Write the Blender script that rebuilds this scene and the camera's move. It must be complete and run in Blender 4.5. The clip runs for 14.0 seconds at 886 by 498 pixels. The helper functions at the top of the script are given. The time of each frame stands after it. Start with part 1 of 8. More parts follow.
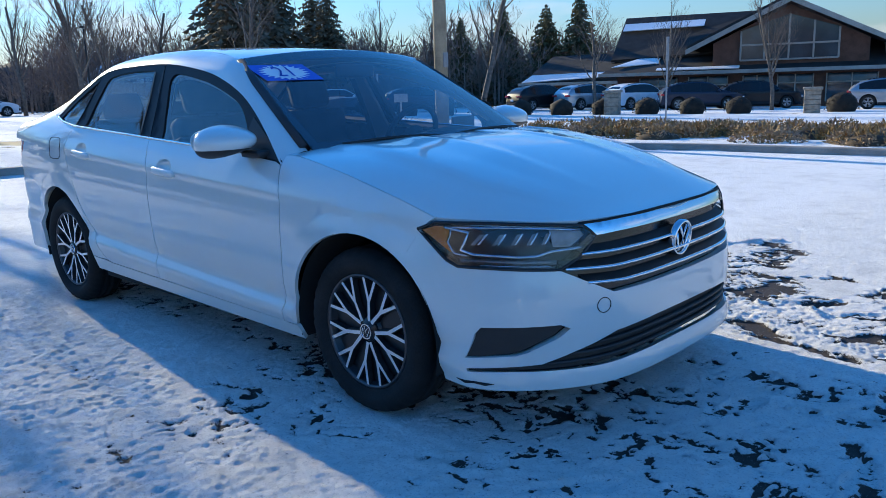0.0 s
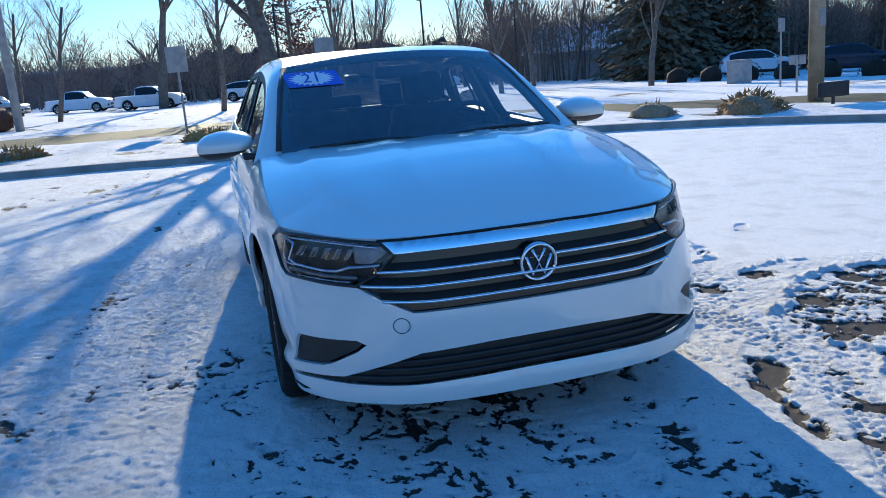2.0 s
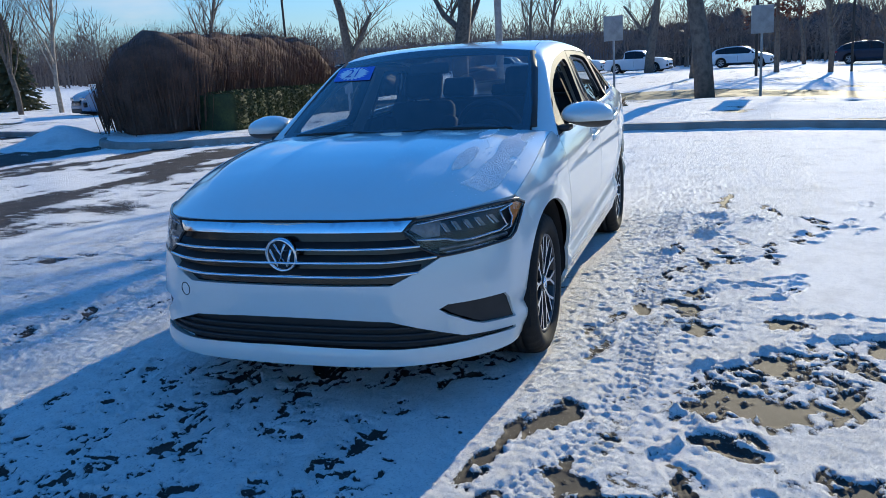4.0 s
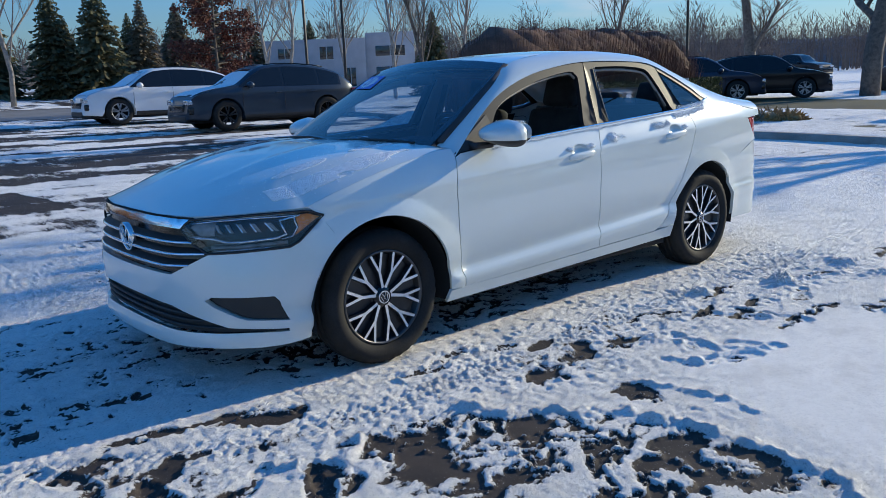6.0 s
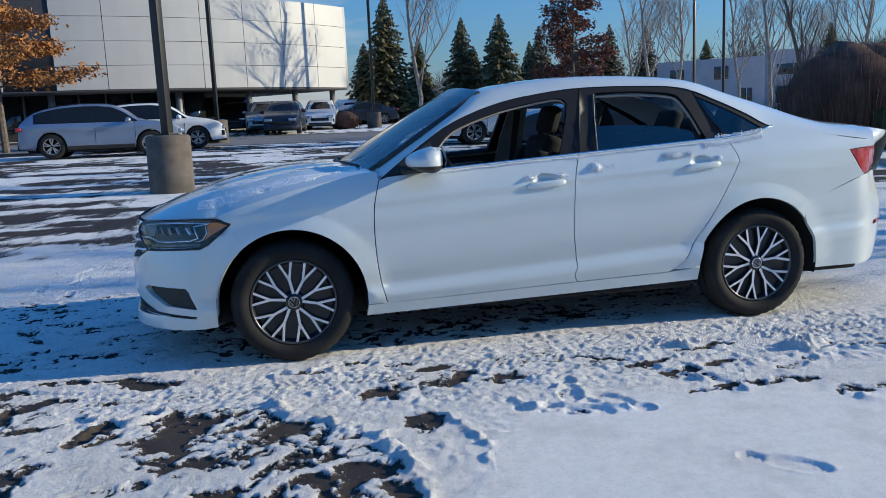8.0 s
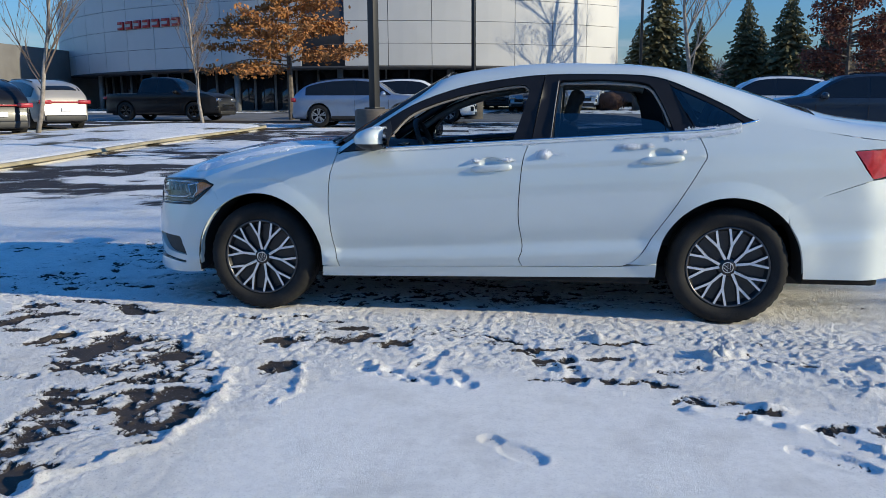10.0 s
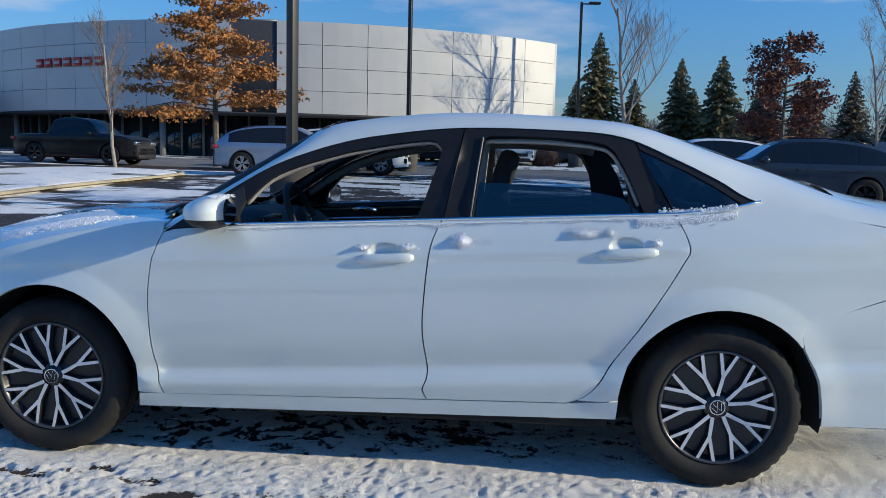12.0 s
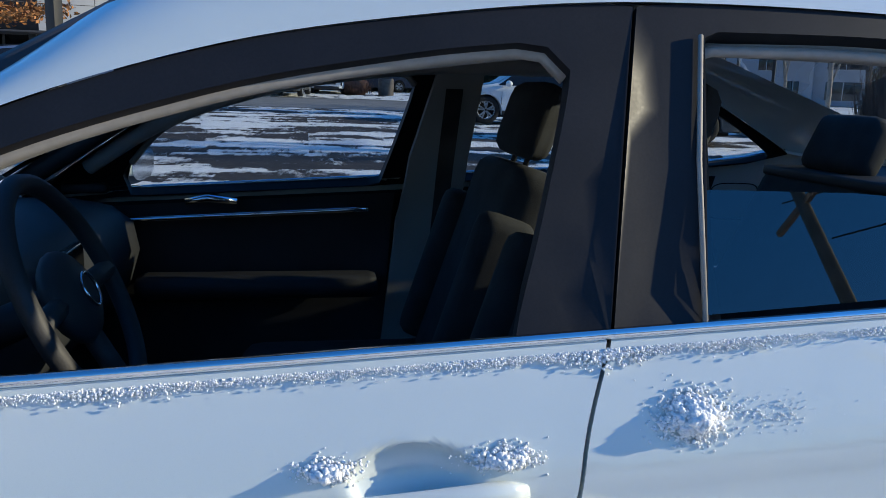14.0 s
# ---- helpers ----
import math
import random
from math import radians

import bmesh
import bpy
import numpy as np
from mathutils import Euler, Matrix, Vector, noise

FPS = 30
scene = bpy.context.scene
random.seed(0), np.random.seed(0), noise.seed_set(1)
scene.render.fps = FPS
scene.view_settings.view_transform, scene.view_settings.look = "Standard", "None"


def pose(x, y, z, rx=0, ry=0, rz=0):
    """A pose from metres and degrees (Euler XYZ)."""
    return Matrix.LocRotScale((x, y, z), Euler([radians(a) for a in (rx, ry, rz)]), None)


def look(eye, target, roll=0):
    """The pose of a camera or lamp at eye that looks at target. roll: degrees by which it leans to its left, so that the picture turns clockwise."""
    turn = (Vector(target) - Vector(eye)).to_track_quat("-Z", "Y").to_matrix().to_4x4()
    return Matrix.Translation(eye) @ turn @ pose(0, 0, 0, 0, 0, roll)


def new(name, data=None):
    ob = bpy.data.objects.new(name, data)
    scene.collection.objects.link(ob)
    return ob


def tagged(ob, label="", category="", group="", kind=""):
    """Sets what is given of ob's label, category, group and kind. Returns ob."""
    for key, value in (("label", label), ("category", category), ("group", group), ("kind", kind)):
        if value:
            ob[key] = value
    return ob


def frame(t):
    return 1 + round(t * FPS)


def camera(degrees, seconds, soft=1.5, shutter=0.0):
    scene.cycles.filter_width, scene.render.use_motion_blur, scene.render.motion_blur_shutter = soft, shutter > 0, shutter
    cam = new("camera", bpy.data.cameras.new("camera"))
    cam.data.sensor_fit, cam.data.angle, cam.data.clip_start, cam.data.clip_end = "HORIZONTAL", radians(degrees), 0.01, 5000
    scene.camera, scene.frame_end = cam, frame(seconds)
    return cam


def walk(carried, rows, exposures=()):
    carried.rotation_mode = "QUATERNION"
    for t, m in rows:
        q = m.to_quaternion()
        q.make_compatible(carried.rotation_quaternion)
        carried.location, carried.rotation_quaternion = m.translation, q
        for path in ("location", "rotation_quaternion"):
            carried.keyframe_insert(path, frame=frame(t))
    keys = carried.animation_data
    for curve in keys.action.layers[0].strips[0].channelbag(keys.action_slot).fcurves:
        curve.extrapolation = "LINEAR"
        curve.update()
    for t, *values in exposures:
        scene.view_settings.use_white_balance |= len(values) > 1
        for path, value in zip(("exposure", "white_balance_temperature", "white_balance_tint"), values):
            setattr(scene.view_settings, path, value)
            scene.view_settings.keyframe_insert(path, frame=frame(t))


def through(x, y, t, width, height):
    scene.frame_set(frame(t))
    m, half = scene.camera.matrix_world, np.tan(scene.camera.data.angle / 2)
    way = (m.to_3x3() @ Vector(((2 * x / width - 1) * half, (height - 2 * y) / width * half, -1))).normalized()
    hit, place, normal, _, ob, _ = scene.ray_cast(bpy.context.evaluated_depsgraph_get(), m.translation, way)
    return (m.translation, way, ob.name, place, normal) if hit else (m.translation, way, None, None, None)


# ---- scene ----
cam = camera(58.0, 14.0, soft=0.7)
PATH = [
    (0, (3.579, -2.759, 1.255), (2.232, -1.34, 0.842), -1.9),
    (0.5, (3.805, -2.439, 1.257), (2.294, -1.202, 0.827), -3.2),
    (1, (4.02, -2.0, 1.28), (2.357, -0.989, 0.817), -4.1),
    (1.5, (4.409, -1.559, 1.302), (2.63, -0.775, 0.832), -4.4),
    (2, (4.66, -1.017, 1.312), (2.78, -0.494, 0.873), -4.7),
    (2.2, (4.773, -0.796, 1.364), (2.866, -0.404, 0.908), -4.4),
    (4.5, (4.607, 2.195, 1.309), (2.901, 1.254, 0.858), -3.2),
    (5, (4.291, 2.765, 1.297), (2.745, 1.579, 0.846), -2.9),
    (5.5, (3.928, 3.343, 1.303), (2.511, 1.998, 0.873), -2.7),
    (6, (3.465, 3.792, 1.295), (2.2, 2.298, 0.888), -2.4),
    (6.5, (2.984, 4.221, 1.291), (1.961, 2.543, 0.921), -1.9),
    (7, (2.452, 4.541, 1.255), (1.615, 2.757, 0.915), -1.6),
    (7.5, (1.907, 4.869, 1.247), (1.296, 2.992, 0.925), -2.0),
    (8, (1.363, 5.023, 1.225), (0.979, 3.086, 0.911), -2.5),
    (8.5, (0.792, 5.208, 1.226), (0.603, 3.243, 0.909), -2.0),
    (10.8, (-0.765, 5.172, 1.223), (-0.35, 3.25, 0.859), -0.3),
    (11, (-0.777, 5.037, 1.235), (-0.374, 3.108, 0.897), -0.1),
    (11.5, (-0.744, 4.516, 1.255), (-0.411, 2.561, 0.998), 0.9),
    (12, (-0.509, 3.927, 1.248), (-0.352, 1.946, 1.028), 1.4),
    (12.5, (-0.317, 3.341, 1.234), (-0.276, 1.358, 0.982), 1.2),
    (13, (-0.141, 2.779, 1.235), (-0.195, 0.802, 0.942), 1.9),
    (13.5, (-0.022, 2.203, 1.264), (-0.182, 0.239, 0.918), 1.2),
    (14, (0.065, 1.607, 1.268), (-0.274, -0.327, 0.886), 1.6),
]
# the way round the front and along the far side, where the path has no fixes
BRIDGE = [
    (3.3, (4.97, 0.70, 1.31), (3.02, 0.45, 0.87), -4.2),
    (9.6, (-0.22, 5.35, 1.19), (-0.02, 3.40, 0.86), -0.6),
]
EXPOSURES = [(0.0, 0.48), (2.0, 0.45), (5.0, 0.17), (8.0, 0.0), (11.5, 0.0), (13.0, 0.1), (14.0, 0.2)]
walk(cam, [(t, look(eye, target, roll)) for t, eye, target, roll in sorted(PATH + BRIDGE)], exposures=EXPOSURES)


# ---- sky and sun ----
SUN_AZ, SUN_EL = radians(172.5), radians(17.2)   # towards the sun, from +x
world = bpy.data.worlds.new("winter_sky")
scene.world = world
world.use_nodes = True
wn, wl = world.node_tree.nodes, world.node_tree.links
sky = wn.new("ShaderNodeTexSky")
sky.sky_type, sky.sun_disc = "NISHITA", False
sky.sun_elevation, sky.sun_rotation = SUN_EL, radians(90) - SUN_AZ
sky.air_density, sky.dust_density, sky.ozone_density, sky.altitude = 1.7, 0.15, 5.0, 300
coord = wn.new("ShaderNodeTexCoord")
stretch = wn.new("ShaderNodeMapping")
stretch.inputs["Scale"].default_value = (2.2, 2.2, 9.0)
wl.new(coord.outputs["Generated"], stretch.inputs["Vector"])
puffs = wn.new("ShaderNodeTexNoise")
puffs.inputs["Scale"].default_value, puffs.inputs["Detail"].default_value = 1.6, 7.0
wl.new(stretch.outputs[0], puffs.inputs["Vector"])
ramp = wn.new("ShaderNodeValToRGB")
ramp.color_ramp.elements[0].position, ramp.color_ramp.elements[1].position = 0.52, 0.70
ramp.color_ramp.elements[1].color = (0.75, 0.75, 0.75, 1)
wl.new(puffs.outputs[0], ramp.inputs[0])
tint = wn.new("ShaderNodeMixRGB")
tint.blend_type = "MULTIPLY"
tint.inputs[0].default_value = 1.0
rise = wn.new("ShaderNodeSeparateXYZ")
wl.new(coord.outputs["Generated"], rise.inputs[0])
lift = wn.new("ShaderNodeMapRange")
lift.inputs[1].default_value, lift.inputs[2].default_value = 0.0, 0.5
wl.new(rise.outputs["Z"], lift.inputs[0])
deepen = wn.new("ShaderNodeMixRGB")
deepen.inputs[1].default_value = (0.52, 0.74, 1.34, 1)
deepen.inputs[2].default_value = (0.28, 0.97, 1.70, 1)
wl.new(lift.outputs[0], deepen.inputs[0])
wl.new(deepen.outputs[0], tint.inputs[2])
wl.new(sky.outputs[0], tint.inputs[1])
clouds = wn.new("ShaderNodeMixRGB")
clouds.inputs[2].default_value = (5.2, 5.3, 5.8, 1)
low_down = wn.new("ShaderNodeMapRange")
low_down.inputs[1].default_value, low_down.inputs[2].default_value = 0.20, 0.36
low_down.inputs[3].default_value, low_down.inputs[4].default_value = 1.0, 0.0
wl.new(rise.outputs["Z"], low_down.inputs[0])
veil = wn.new("ShaderNodeMath")
veil.operation = "MULTIPLY"
wl.new(ramp.outputs[0], veil.inputs[0])
wl.new(low_down.outputs[0], veil.inputs[1])
wl.new(veil.outputs[0], clouds.inputs[0])
wl.new(tint.outputs[0], clouds.inputs[1])
wl.new(clouds.outputs[0], wn["Background"].inputs[0])
wn["Background"].inputs[1].default_value = 0.122

sun = new("sun", bpy.data.lights.new("sun", "SUN"))
sun.data.energy, sun.data.angle, sun.data.color = 5.0, radians(0.5), (1.0, 0.91, 0.67)
sun_way = Vector((math.cos(SUN_AZ) * math.cos(SUN_EL), math.sin(SUN_AZ) * math.cos(SUN_EL), math.sin(SUN_EL)))
sun.matrix_world = look(sun_way * 60, (0, 0, 0))


# ---- materials ----
def mat(name, color, rough=0.6, metal=0.0, vary=0.12, scale=6.0, fine=60.0, bump=0.0, coat=0.0, other=None, spec=0.5):
    """A surface with blotches at one size and grain at another."""
    m = bpy.data.materials.new(name)
    m.use_nodes = True
    n, l = m.node_tree.nodes, m.node_tree.links
    b = n["Principled BSDF"]
    tc = n.new("ShaderNodeTexCoord")
    big, small = n.new("ShaderNodeTexNoise"), n.new("ShaderNodeTexNoise")
    for tex, s in ((big, scale), (small, fine)):
        tex.inputs["Scale"].default_value, tex.inputs["Detail"].default_value = s, 5.0
        l.new(tc.outputs["Object"], tex.inputs["Vector"])
    mix = n.new("ShaderNodeMixRGB")
    mix.inputs[1].default_value = (*color, 1)
    mix.inputs[2].default_value = (*(other or [c * (1 - 2.2 * vary) for c in color]), 1)
    r = n.new("ShaderNodeValToRGB")
    r.color_ramp.elements[0].position, r.color_ramp.elements[1].position = 0.38, 0.68
    l.new(big.outputs[0], r.inputs[0])
    l.new(r.outputs[0], mix.inputs[0])
    grain = n.new("ShaderNodeMixRGB")
    grain.blend_type = "OVERLAY"
    grain.inputs[0].default_value = min(1.0, vary * 3)
    l.new(mix.outputs[0], grain.inputs[1])
    l.new(small.outputs[0], grain.inputs[2])
    l.new(grain.outputs[0], b.inputs["Base Color"])
    rr = n.new("ShaderNodeMapRange")
    rr.inputs[3].default_value, rr.inputs[4].default_value = max(0.02, rough - 0.08), min(1.0, rough + 0.1)
    l.new(small.outputs[0], rr.inputs[0])
    l.new(rr.outputs[0], b.inputs["Roughness"])
    b.inputs["Metallic"].default_value = metal
    b.inputs["Specular IOR Level"].default_value = spec
    b.inputs["Coat Weight"].default_value, b.inputs["Coat Roughness"].default_value = coat, 0.04
    if bump:
        bp = n.new("ShaderNodeBump")
        bp.inputs["Strength"].default_value, bp.inputs["Distance"].default_value = 0.6, bump
        l.new(small.outputs[0], bp.inputs["Height"])
        l.new(bp.outputs[0], b.inputs["Normal"])
    return m


def glass(name, color, rough=0.0, ior=1.45):
    """A thin pane: a coloured see-through layer under a sharp gloss."""
    m = bpy.data.materials.new(name)
    m.use_nodes = True
    n, l = m.node_tree.nodes, m.node_tree.links
    n.remove(n["Principled BSDF"])
    clear, gloss, mix, fres = n.new("ShaderNodeBsdfTransparent"), n.new("ShaderNodeBsdfGlossy"), n.new("ShaderNodeMixShader"), n.new("ShaderNodeLayerWeight")
    clear.inputs[0].default_value = (*color, 1)
    gloss.inputs["Roughness"].default_value = rough
    fres.inputs["Blend"].default_value = 0.5
    steep = n.new("ShaderNodeMath")
    steep.operation = "POWER"
    steep.inputs[1].default_value = 4.5
    l.new(fres.outputs["Facing"], steep.inputs[0])
    base = 1.7 * ((ior - 1) / (ior + 1)) ** 2
    span = n.new("ShaderNodeMapRange")
    span.inputs[3].default_value, span.inputs[4].default_value = base, 0.95
    l.new(steep.outputs[0], span.inputs[0])
    l.new(span.outputs[0], mix.inputs[0])
    l.new(clear.outputs[0], mix.inputs[1])
    l.new(gloss.outputs[0], mix.inputs[2])
    l.new(mix.outputs[0], n["Material Output"].inputs[0])
    return m


WHITE_PAINT = mat("white_car_paint", (0.635, 0.68, 0.66), 0.30, vary=0.025, scale=1.3, fine=900, coat=1.0)
WHITE_PAINT.node_tree.nodes["Principled BSDF"].inputs["Coat IOR"].default_value = 1.65
BLACK_GLOSS = mat("black_gloss_trim", (0.012, 0.012, 0.013), 0.18, vary=0.05)
BLACK_PLASTIC = mat("black_textured_plastic", (0.022, 0.022, 0.023), 0.55, vary=0.15, fine=500, bump=0.0006)
BLACK_SATIN = mat("black_satin_pillar", (0.013, 0.013, 0.016), 0.5, vary=0.12, scale=9, fine=300, spec=0.25)
DARK_GAP = mat("underbody_black", (0.010, 0.010, 0.011), 0.9, vary=0.1)
RUBBER = mat("tyre_rubber", (0.015, 0.0145, 0.0145), 0.82, vary=0.2, scale=5, fine=160, bump=0.001, other=(0.028, 0.027, 0.026), spec=0.22)
LAMP_HOUSING = mat("lamp_housing", (0.016, 0.017, 0.020), 0.3, 0.2, vary=0.2, scale=20)
CHROME = mat("chrome", (0.80, 0.81, 0.83), 0.10, 1.0, vary=0.02)
ALLOY = mat("machined_alloy", (0.84, 0.84, 0.85), 0.42, 0.75, vary=0.06, fine=300)
RIM_BLACK = mat("rim_pocket_black", (0.02, 0.02, 0.022), 0.32, vary=0.15, scale=12)
RIM_EDGE = mat("dark_rim_edge", (0.10, 0.10, 0.105), 0.35, 0.7, vary=0.1)
STEEL = mat("brake_steel", (0.28, 0.26, 0.25), 0.45, 0.8, vary=0.2, scale=14)
CABIN_BLACK = mat("cabin_plastic", (0.033, 0.033, 0.036), 0.6, vary=0.12, fine=400, bump=0.0005)
CABIN_FABRIC = mat("seat_cloth", (0.036, 0.036, 0.038), 0.9, vary=0.2, scale=12, fine=500, bump=0.001)
CABIN_GREY = mat("headliner_grey", (0.33, 0.32, 0.30), 0.9, vary=0.06, fine=400)
BEIGE_TRIM = mat("warm_grey_weatherstrip", (0.30, 0.27, 0.24), 0.6, vary=0.08)
MIRROR_GLASS = mat("mirror_glass", (0.85, 0.87, 0.9), 0.02, 1.0, vary=0.01)
AMBER = mat("amber_reflector", (0.72, 0.19, 0.03), 0.25, vary=0.1, coat=0.5)
RED_LENS = mat("red_lens", (0.42, 0.02, 0.025), 0.2, vary=0.12, scale=18, coat=0.8)
SILVER_LAMP = mat("lamp_reflector", (0.62, 0.65, 0.70), 0.22, 0.9, vary=0.15, scale=14)
BLUE_PLASTIC = mat("blue_printed_sticker", (0.03, 0.12, 0.62), 0.4, vary=0.04)
STICKER_WHITE = mat("white_sticker_print", (0.82, 0.84, 0.88), 0.4, vary=0.03)
CLEAR = glass("window_glass", (0.66, 0.72, 0.76), ior=1.85)
SIDE_GLASS = glass("side_window_glass", (0.74, 0.80, 0.82), ior=1.75)
TINTED = glass("tinted_glass", (0.24, 0.31, 0.35), ior=1.6)
SMOKED = glass("smoked_glass", (0.10, 0.14, 0.18), ior=1.7)
LENS = glass("lamp_lens", (0.88, 0.92, 0.95))


# ---- building helpers ----
from mathutils import geometry

def pchip(xs, ys):
    """A smooth curve through points that never overshoots."""
    xs, ys = np.array(xs, float), np.array(ys, float)
    h, d = np.diff(xs), np.diff(ys) / np.diff(xs)
    m = np.zeros(len(xs))
    m[0], m[-1] = d[0], d[-1]
    for i in range(1, len(xs) - 1):
        if d[i - 1] * d[i] > 0:
            a, b = 2 * h[i] + h[i - 1], h[i] + 2 * h[i - 1]
            m[i] = (a + b) / (a / d[i - 1] + b / d[i])
    xl, yl, hl, ml = xs.tolist(), ys.tolist(), h.tolist(), m.tolist()

    def at(x):
        if x <= xl[0]:
            return yl[0] + ml[0] * (x - xl[0])
        if x >= xl[-1]:
            return yl[-1] + ml[-1] * (x - xl[-1])
        i = max(k for k in range(len(hl)) if xl[k] <= x)
        t = (x - xl[i]) / hl[i]
        return (yl[i] * (1 + 2 * t) + hl[i] * ml[i] * t) * (1 - t) ** 2 + (yl[i + 1] * (3 - 2 * t) + hl[i] * ml[i + 1] * (t - 1)) * t * t
    return at


def smooth_line(points, step=0.03):
    """A Catmull-Rom line through 2D or 3D points, in even steps."""
    p = [Vector(q) for q in points]
    out = []
    for i in range(len(p) - 1):
        a, b, c, d = p[max(i - 1, 0)], p[i], p[i + 1], p[min(i + 2, len(p) - 1)]
        n = max(1, int((c - b).length / step + 0.5))
        for k in range(n):
            t = k / n
            out.append(0.5 * (2 * b + (c - a) * t + (2 * a - 5 * b + 4 * c - d) * t * t + (3 * b - a - 3 * c + d) * t ** 3))
    return [tuple(v) for v in out] + [tuple(p[-1])]


def poly_line(points, step=0.03):
    """Straight runs between points, in even steps."""
    out = []
    for a, b in zip(points[:-1], points[1:]):
        n = max(1, int((Vector(b) - Vector(a)).length / step + 0.5))
        out += [tuple(Vector(a).lerp(Vector(b), k / n)) for k in range(n)]
    return out + [tuple(points[-1])]


def inside(poly, x, y):
    hit = False
    for (x0, y0), (x1, y1) in zip(poly, poly[1:] + poly[:1]):
        if (y0 > y) != (y1 > y) and x < (x1 - x0) * (y - y0) / (y1 - y0) + x0:
            hit = not hit
    return hit


def part(name, bm, material, parent, label="", smooth=True):
    """Links a bmesh as one mesh object under a thing or a part."""
    me = bpy.data.meshes.new(name)
    bm.to_mesh(me)
    bm.free()
    for m in material if isinstance(material, (list, tuple)) else (material,):
        me.materials.append(m)
    if smooth:
        me.shade_smooth()
    ob = new(name, me)
    ob.parent = parent
    if label:
        tagged(ob, label)
    return ob


def thing(name, label, category, group="", kind="", at=None):
    ob = new(name)
    ob.empty_display_size = 0.1
    if at is not None:
        ob.matrix_world = at
    return tagged(ob, label, category, group, kind)


def patch(poly, fn, step=0.035, depth=0.016, side=1, holes=(), bm=None, extra=(), clear=None):
    """A sheet cut to an outline in (u, v), bent by fn into space, with its rim turned inwards."""
    rings = [list(poly)] + [list(h) for h in holes]
    pts, edges = [], []
    for ring in rings:
        base = len(pts)
        pts += ring
        edges += [(base + i, base + (i + 1) % len(ring)) for i in range(len(ring))]
    us, vs = [p[0] for p in poly], [p[1] for p in poly]
    nu, nv = int((max(us) - min(us)) / step), int((max(vs) - min(vs)) / step)
    rim = np.array(pts)
    for i in range(1, nu + 1):
        for j in range(1, nv + 1):
            u, v = min(us) + i * step, min(vs) + j * step
            if clear and clear(u, v):
                continue
            if inside(rings[0], u, v) and not any(inside(h, u, v) for h in rings[1:]) and np.hypot(rim[:, 0] - u, rim[:, 1] - v).min() > step * 0.55:
                pts.append((u, v))
    pts += [p for p in extra if inside(rings[0], p[0], p[1]) and np.hypot(rim[:, 0] - p[0], rim[:, 1] - p[1]).min() > 0.006]
    delaunay_2d_cdt = geometry.delaunay_2d_cdt
    vo, _, fo = delaunay_2d_cdt([Vector(p[:2]) for p in pts], edges, [], 1, 1e-6)[:3]
    bm = bm or bmesh.new()
    made = []
    for v in vo:
        p = fn(v.x, v.y)
        made.append(bm.verts.new((p[0], p[1] * side, p[2])))
    faces = []
    for f in fo:
        c = sum((vo[i] for i in f), Vector((0, 0))) / len(f)
        if any(inside(h, c.x, c.y) for h in rings[1:]) or not inside(rings[0], c.x, c.y):
            continue
        try:
            faces.append(bm.faces.new([made[i] for i in f]))
        except ValueError:
            pass
    bm.normal_update()
    # turn the sheet to face away from the middle of the car
    facing = 0.0
    for f in faces:
        c = f.calc_center_median()
        facing += f.calc_area() * f.normal.dot(c - Vector((min(1.2, max(-1.2, c.x)), 0, 0.6)))
    if facing < 0:
        bmesh.ops.reverse_faces(bm, faces=faces)
        bm.normal_update()
    if depth:
        border = [e for f in faces for e in f.edges if len(e.link_faces) == 1]
        inner, outer = {}, {}
        loops = [(e.link_loops[0].vert, e.link_loops[0].link_loop_next.vert) for e in border]
        for pair in loops:
            for v in pair:
                if v not in inner:
                    inner[v] = bm.verts.new(v.co - v.normal * depth)
                    outer[v] = bm.verts.new(v.co)
        for a, b in loops:
            bm.faces.new((outer[b], outer[a], inner[a], inner[b]))
    loose = [v for v in made if v.is_valid and not v.link_faces]
    if loose:
        bmesh.ops.delete(bm, geom=loose, context="VERTS")
    return bm


def tube(points, radius, segments=8, bm=None, closed=False):
    """A round bar along a line; radius may be one number or one for each point."""
    bm = bm or bmesh.new()
    p = [Vector(q) for q in points]
    rad = radius if isinstance(radius, (list, tuple)) else [radius] * len(p)
    rings, up = [], None
    for i, c in enumerate(p):
        way = (p[min(i + 1, len(p) - 1)] - p[max(i - 1, 0)]).normalized()
        if up is None:
            up = Vector((0, 0, 1)) if abs(way.z) < 0.9 else Vector((1, 0, 0))
        s = way.cross(up).normalized()
        up = s.cross(way).normalized()
        rings.append([bm.verts.new(c + rad[i] * (math.cos(a) * s + math.sin(a) * up)) for a in (2 * math.pi * k / segments for k in range(segments))])
    for a, b in zip(rings, rings[1:] + ([rings[0]] if closed else [])):
        for k in range(segments):
            bm.faces.new((a[k], a[(k + 1) % segments], b[(k + 1) % segments], b[k]))
    if not closed:
        bm.faces.new(rings[0][::-1]) if segments > 2 else None
        bm.faces.new(rings[-1]) if segments > 2 else None
    return bm


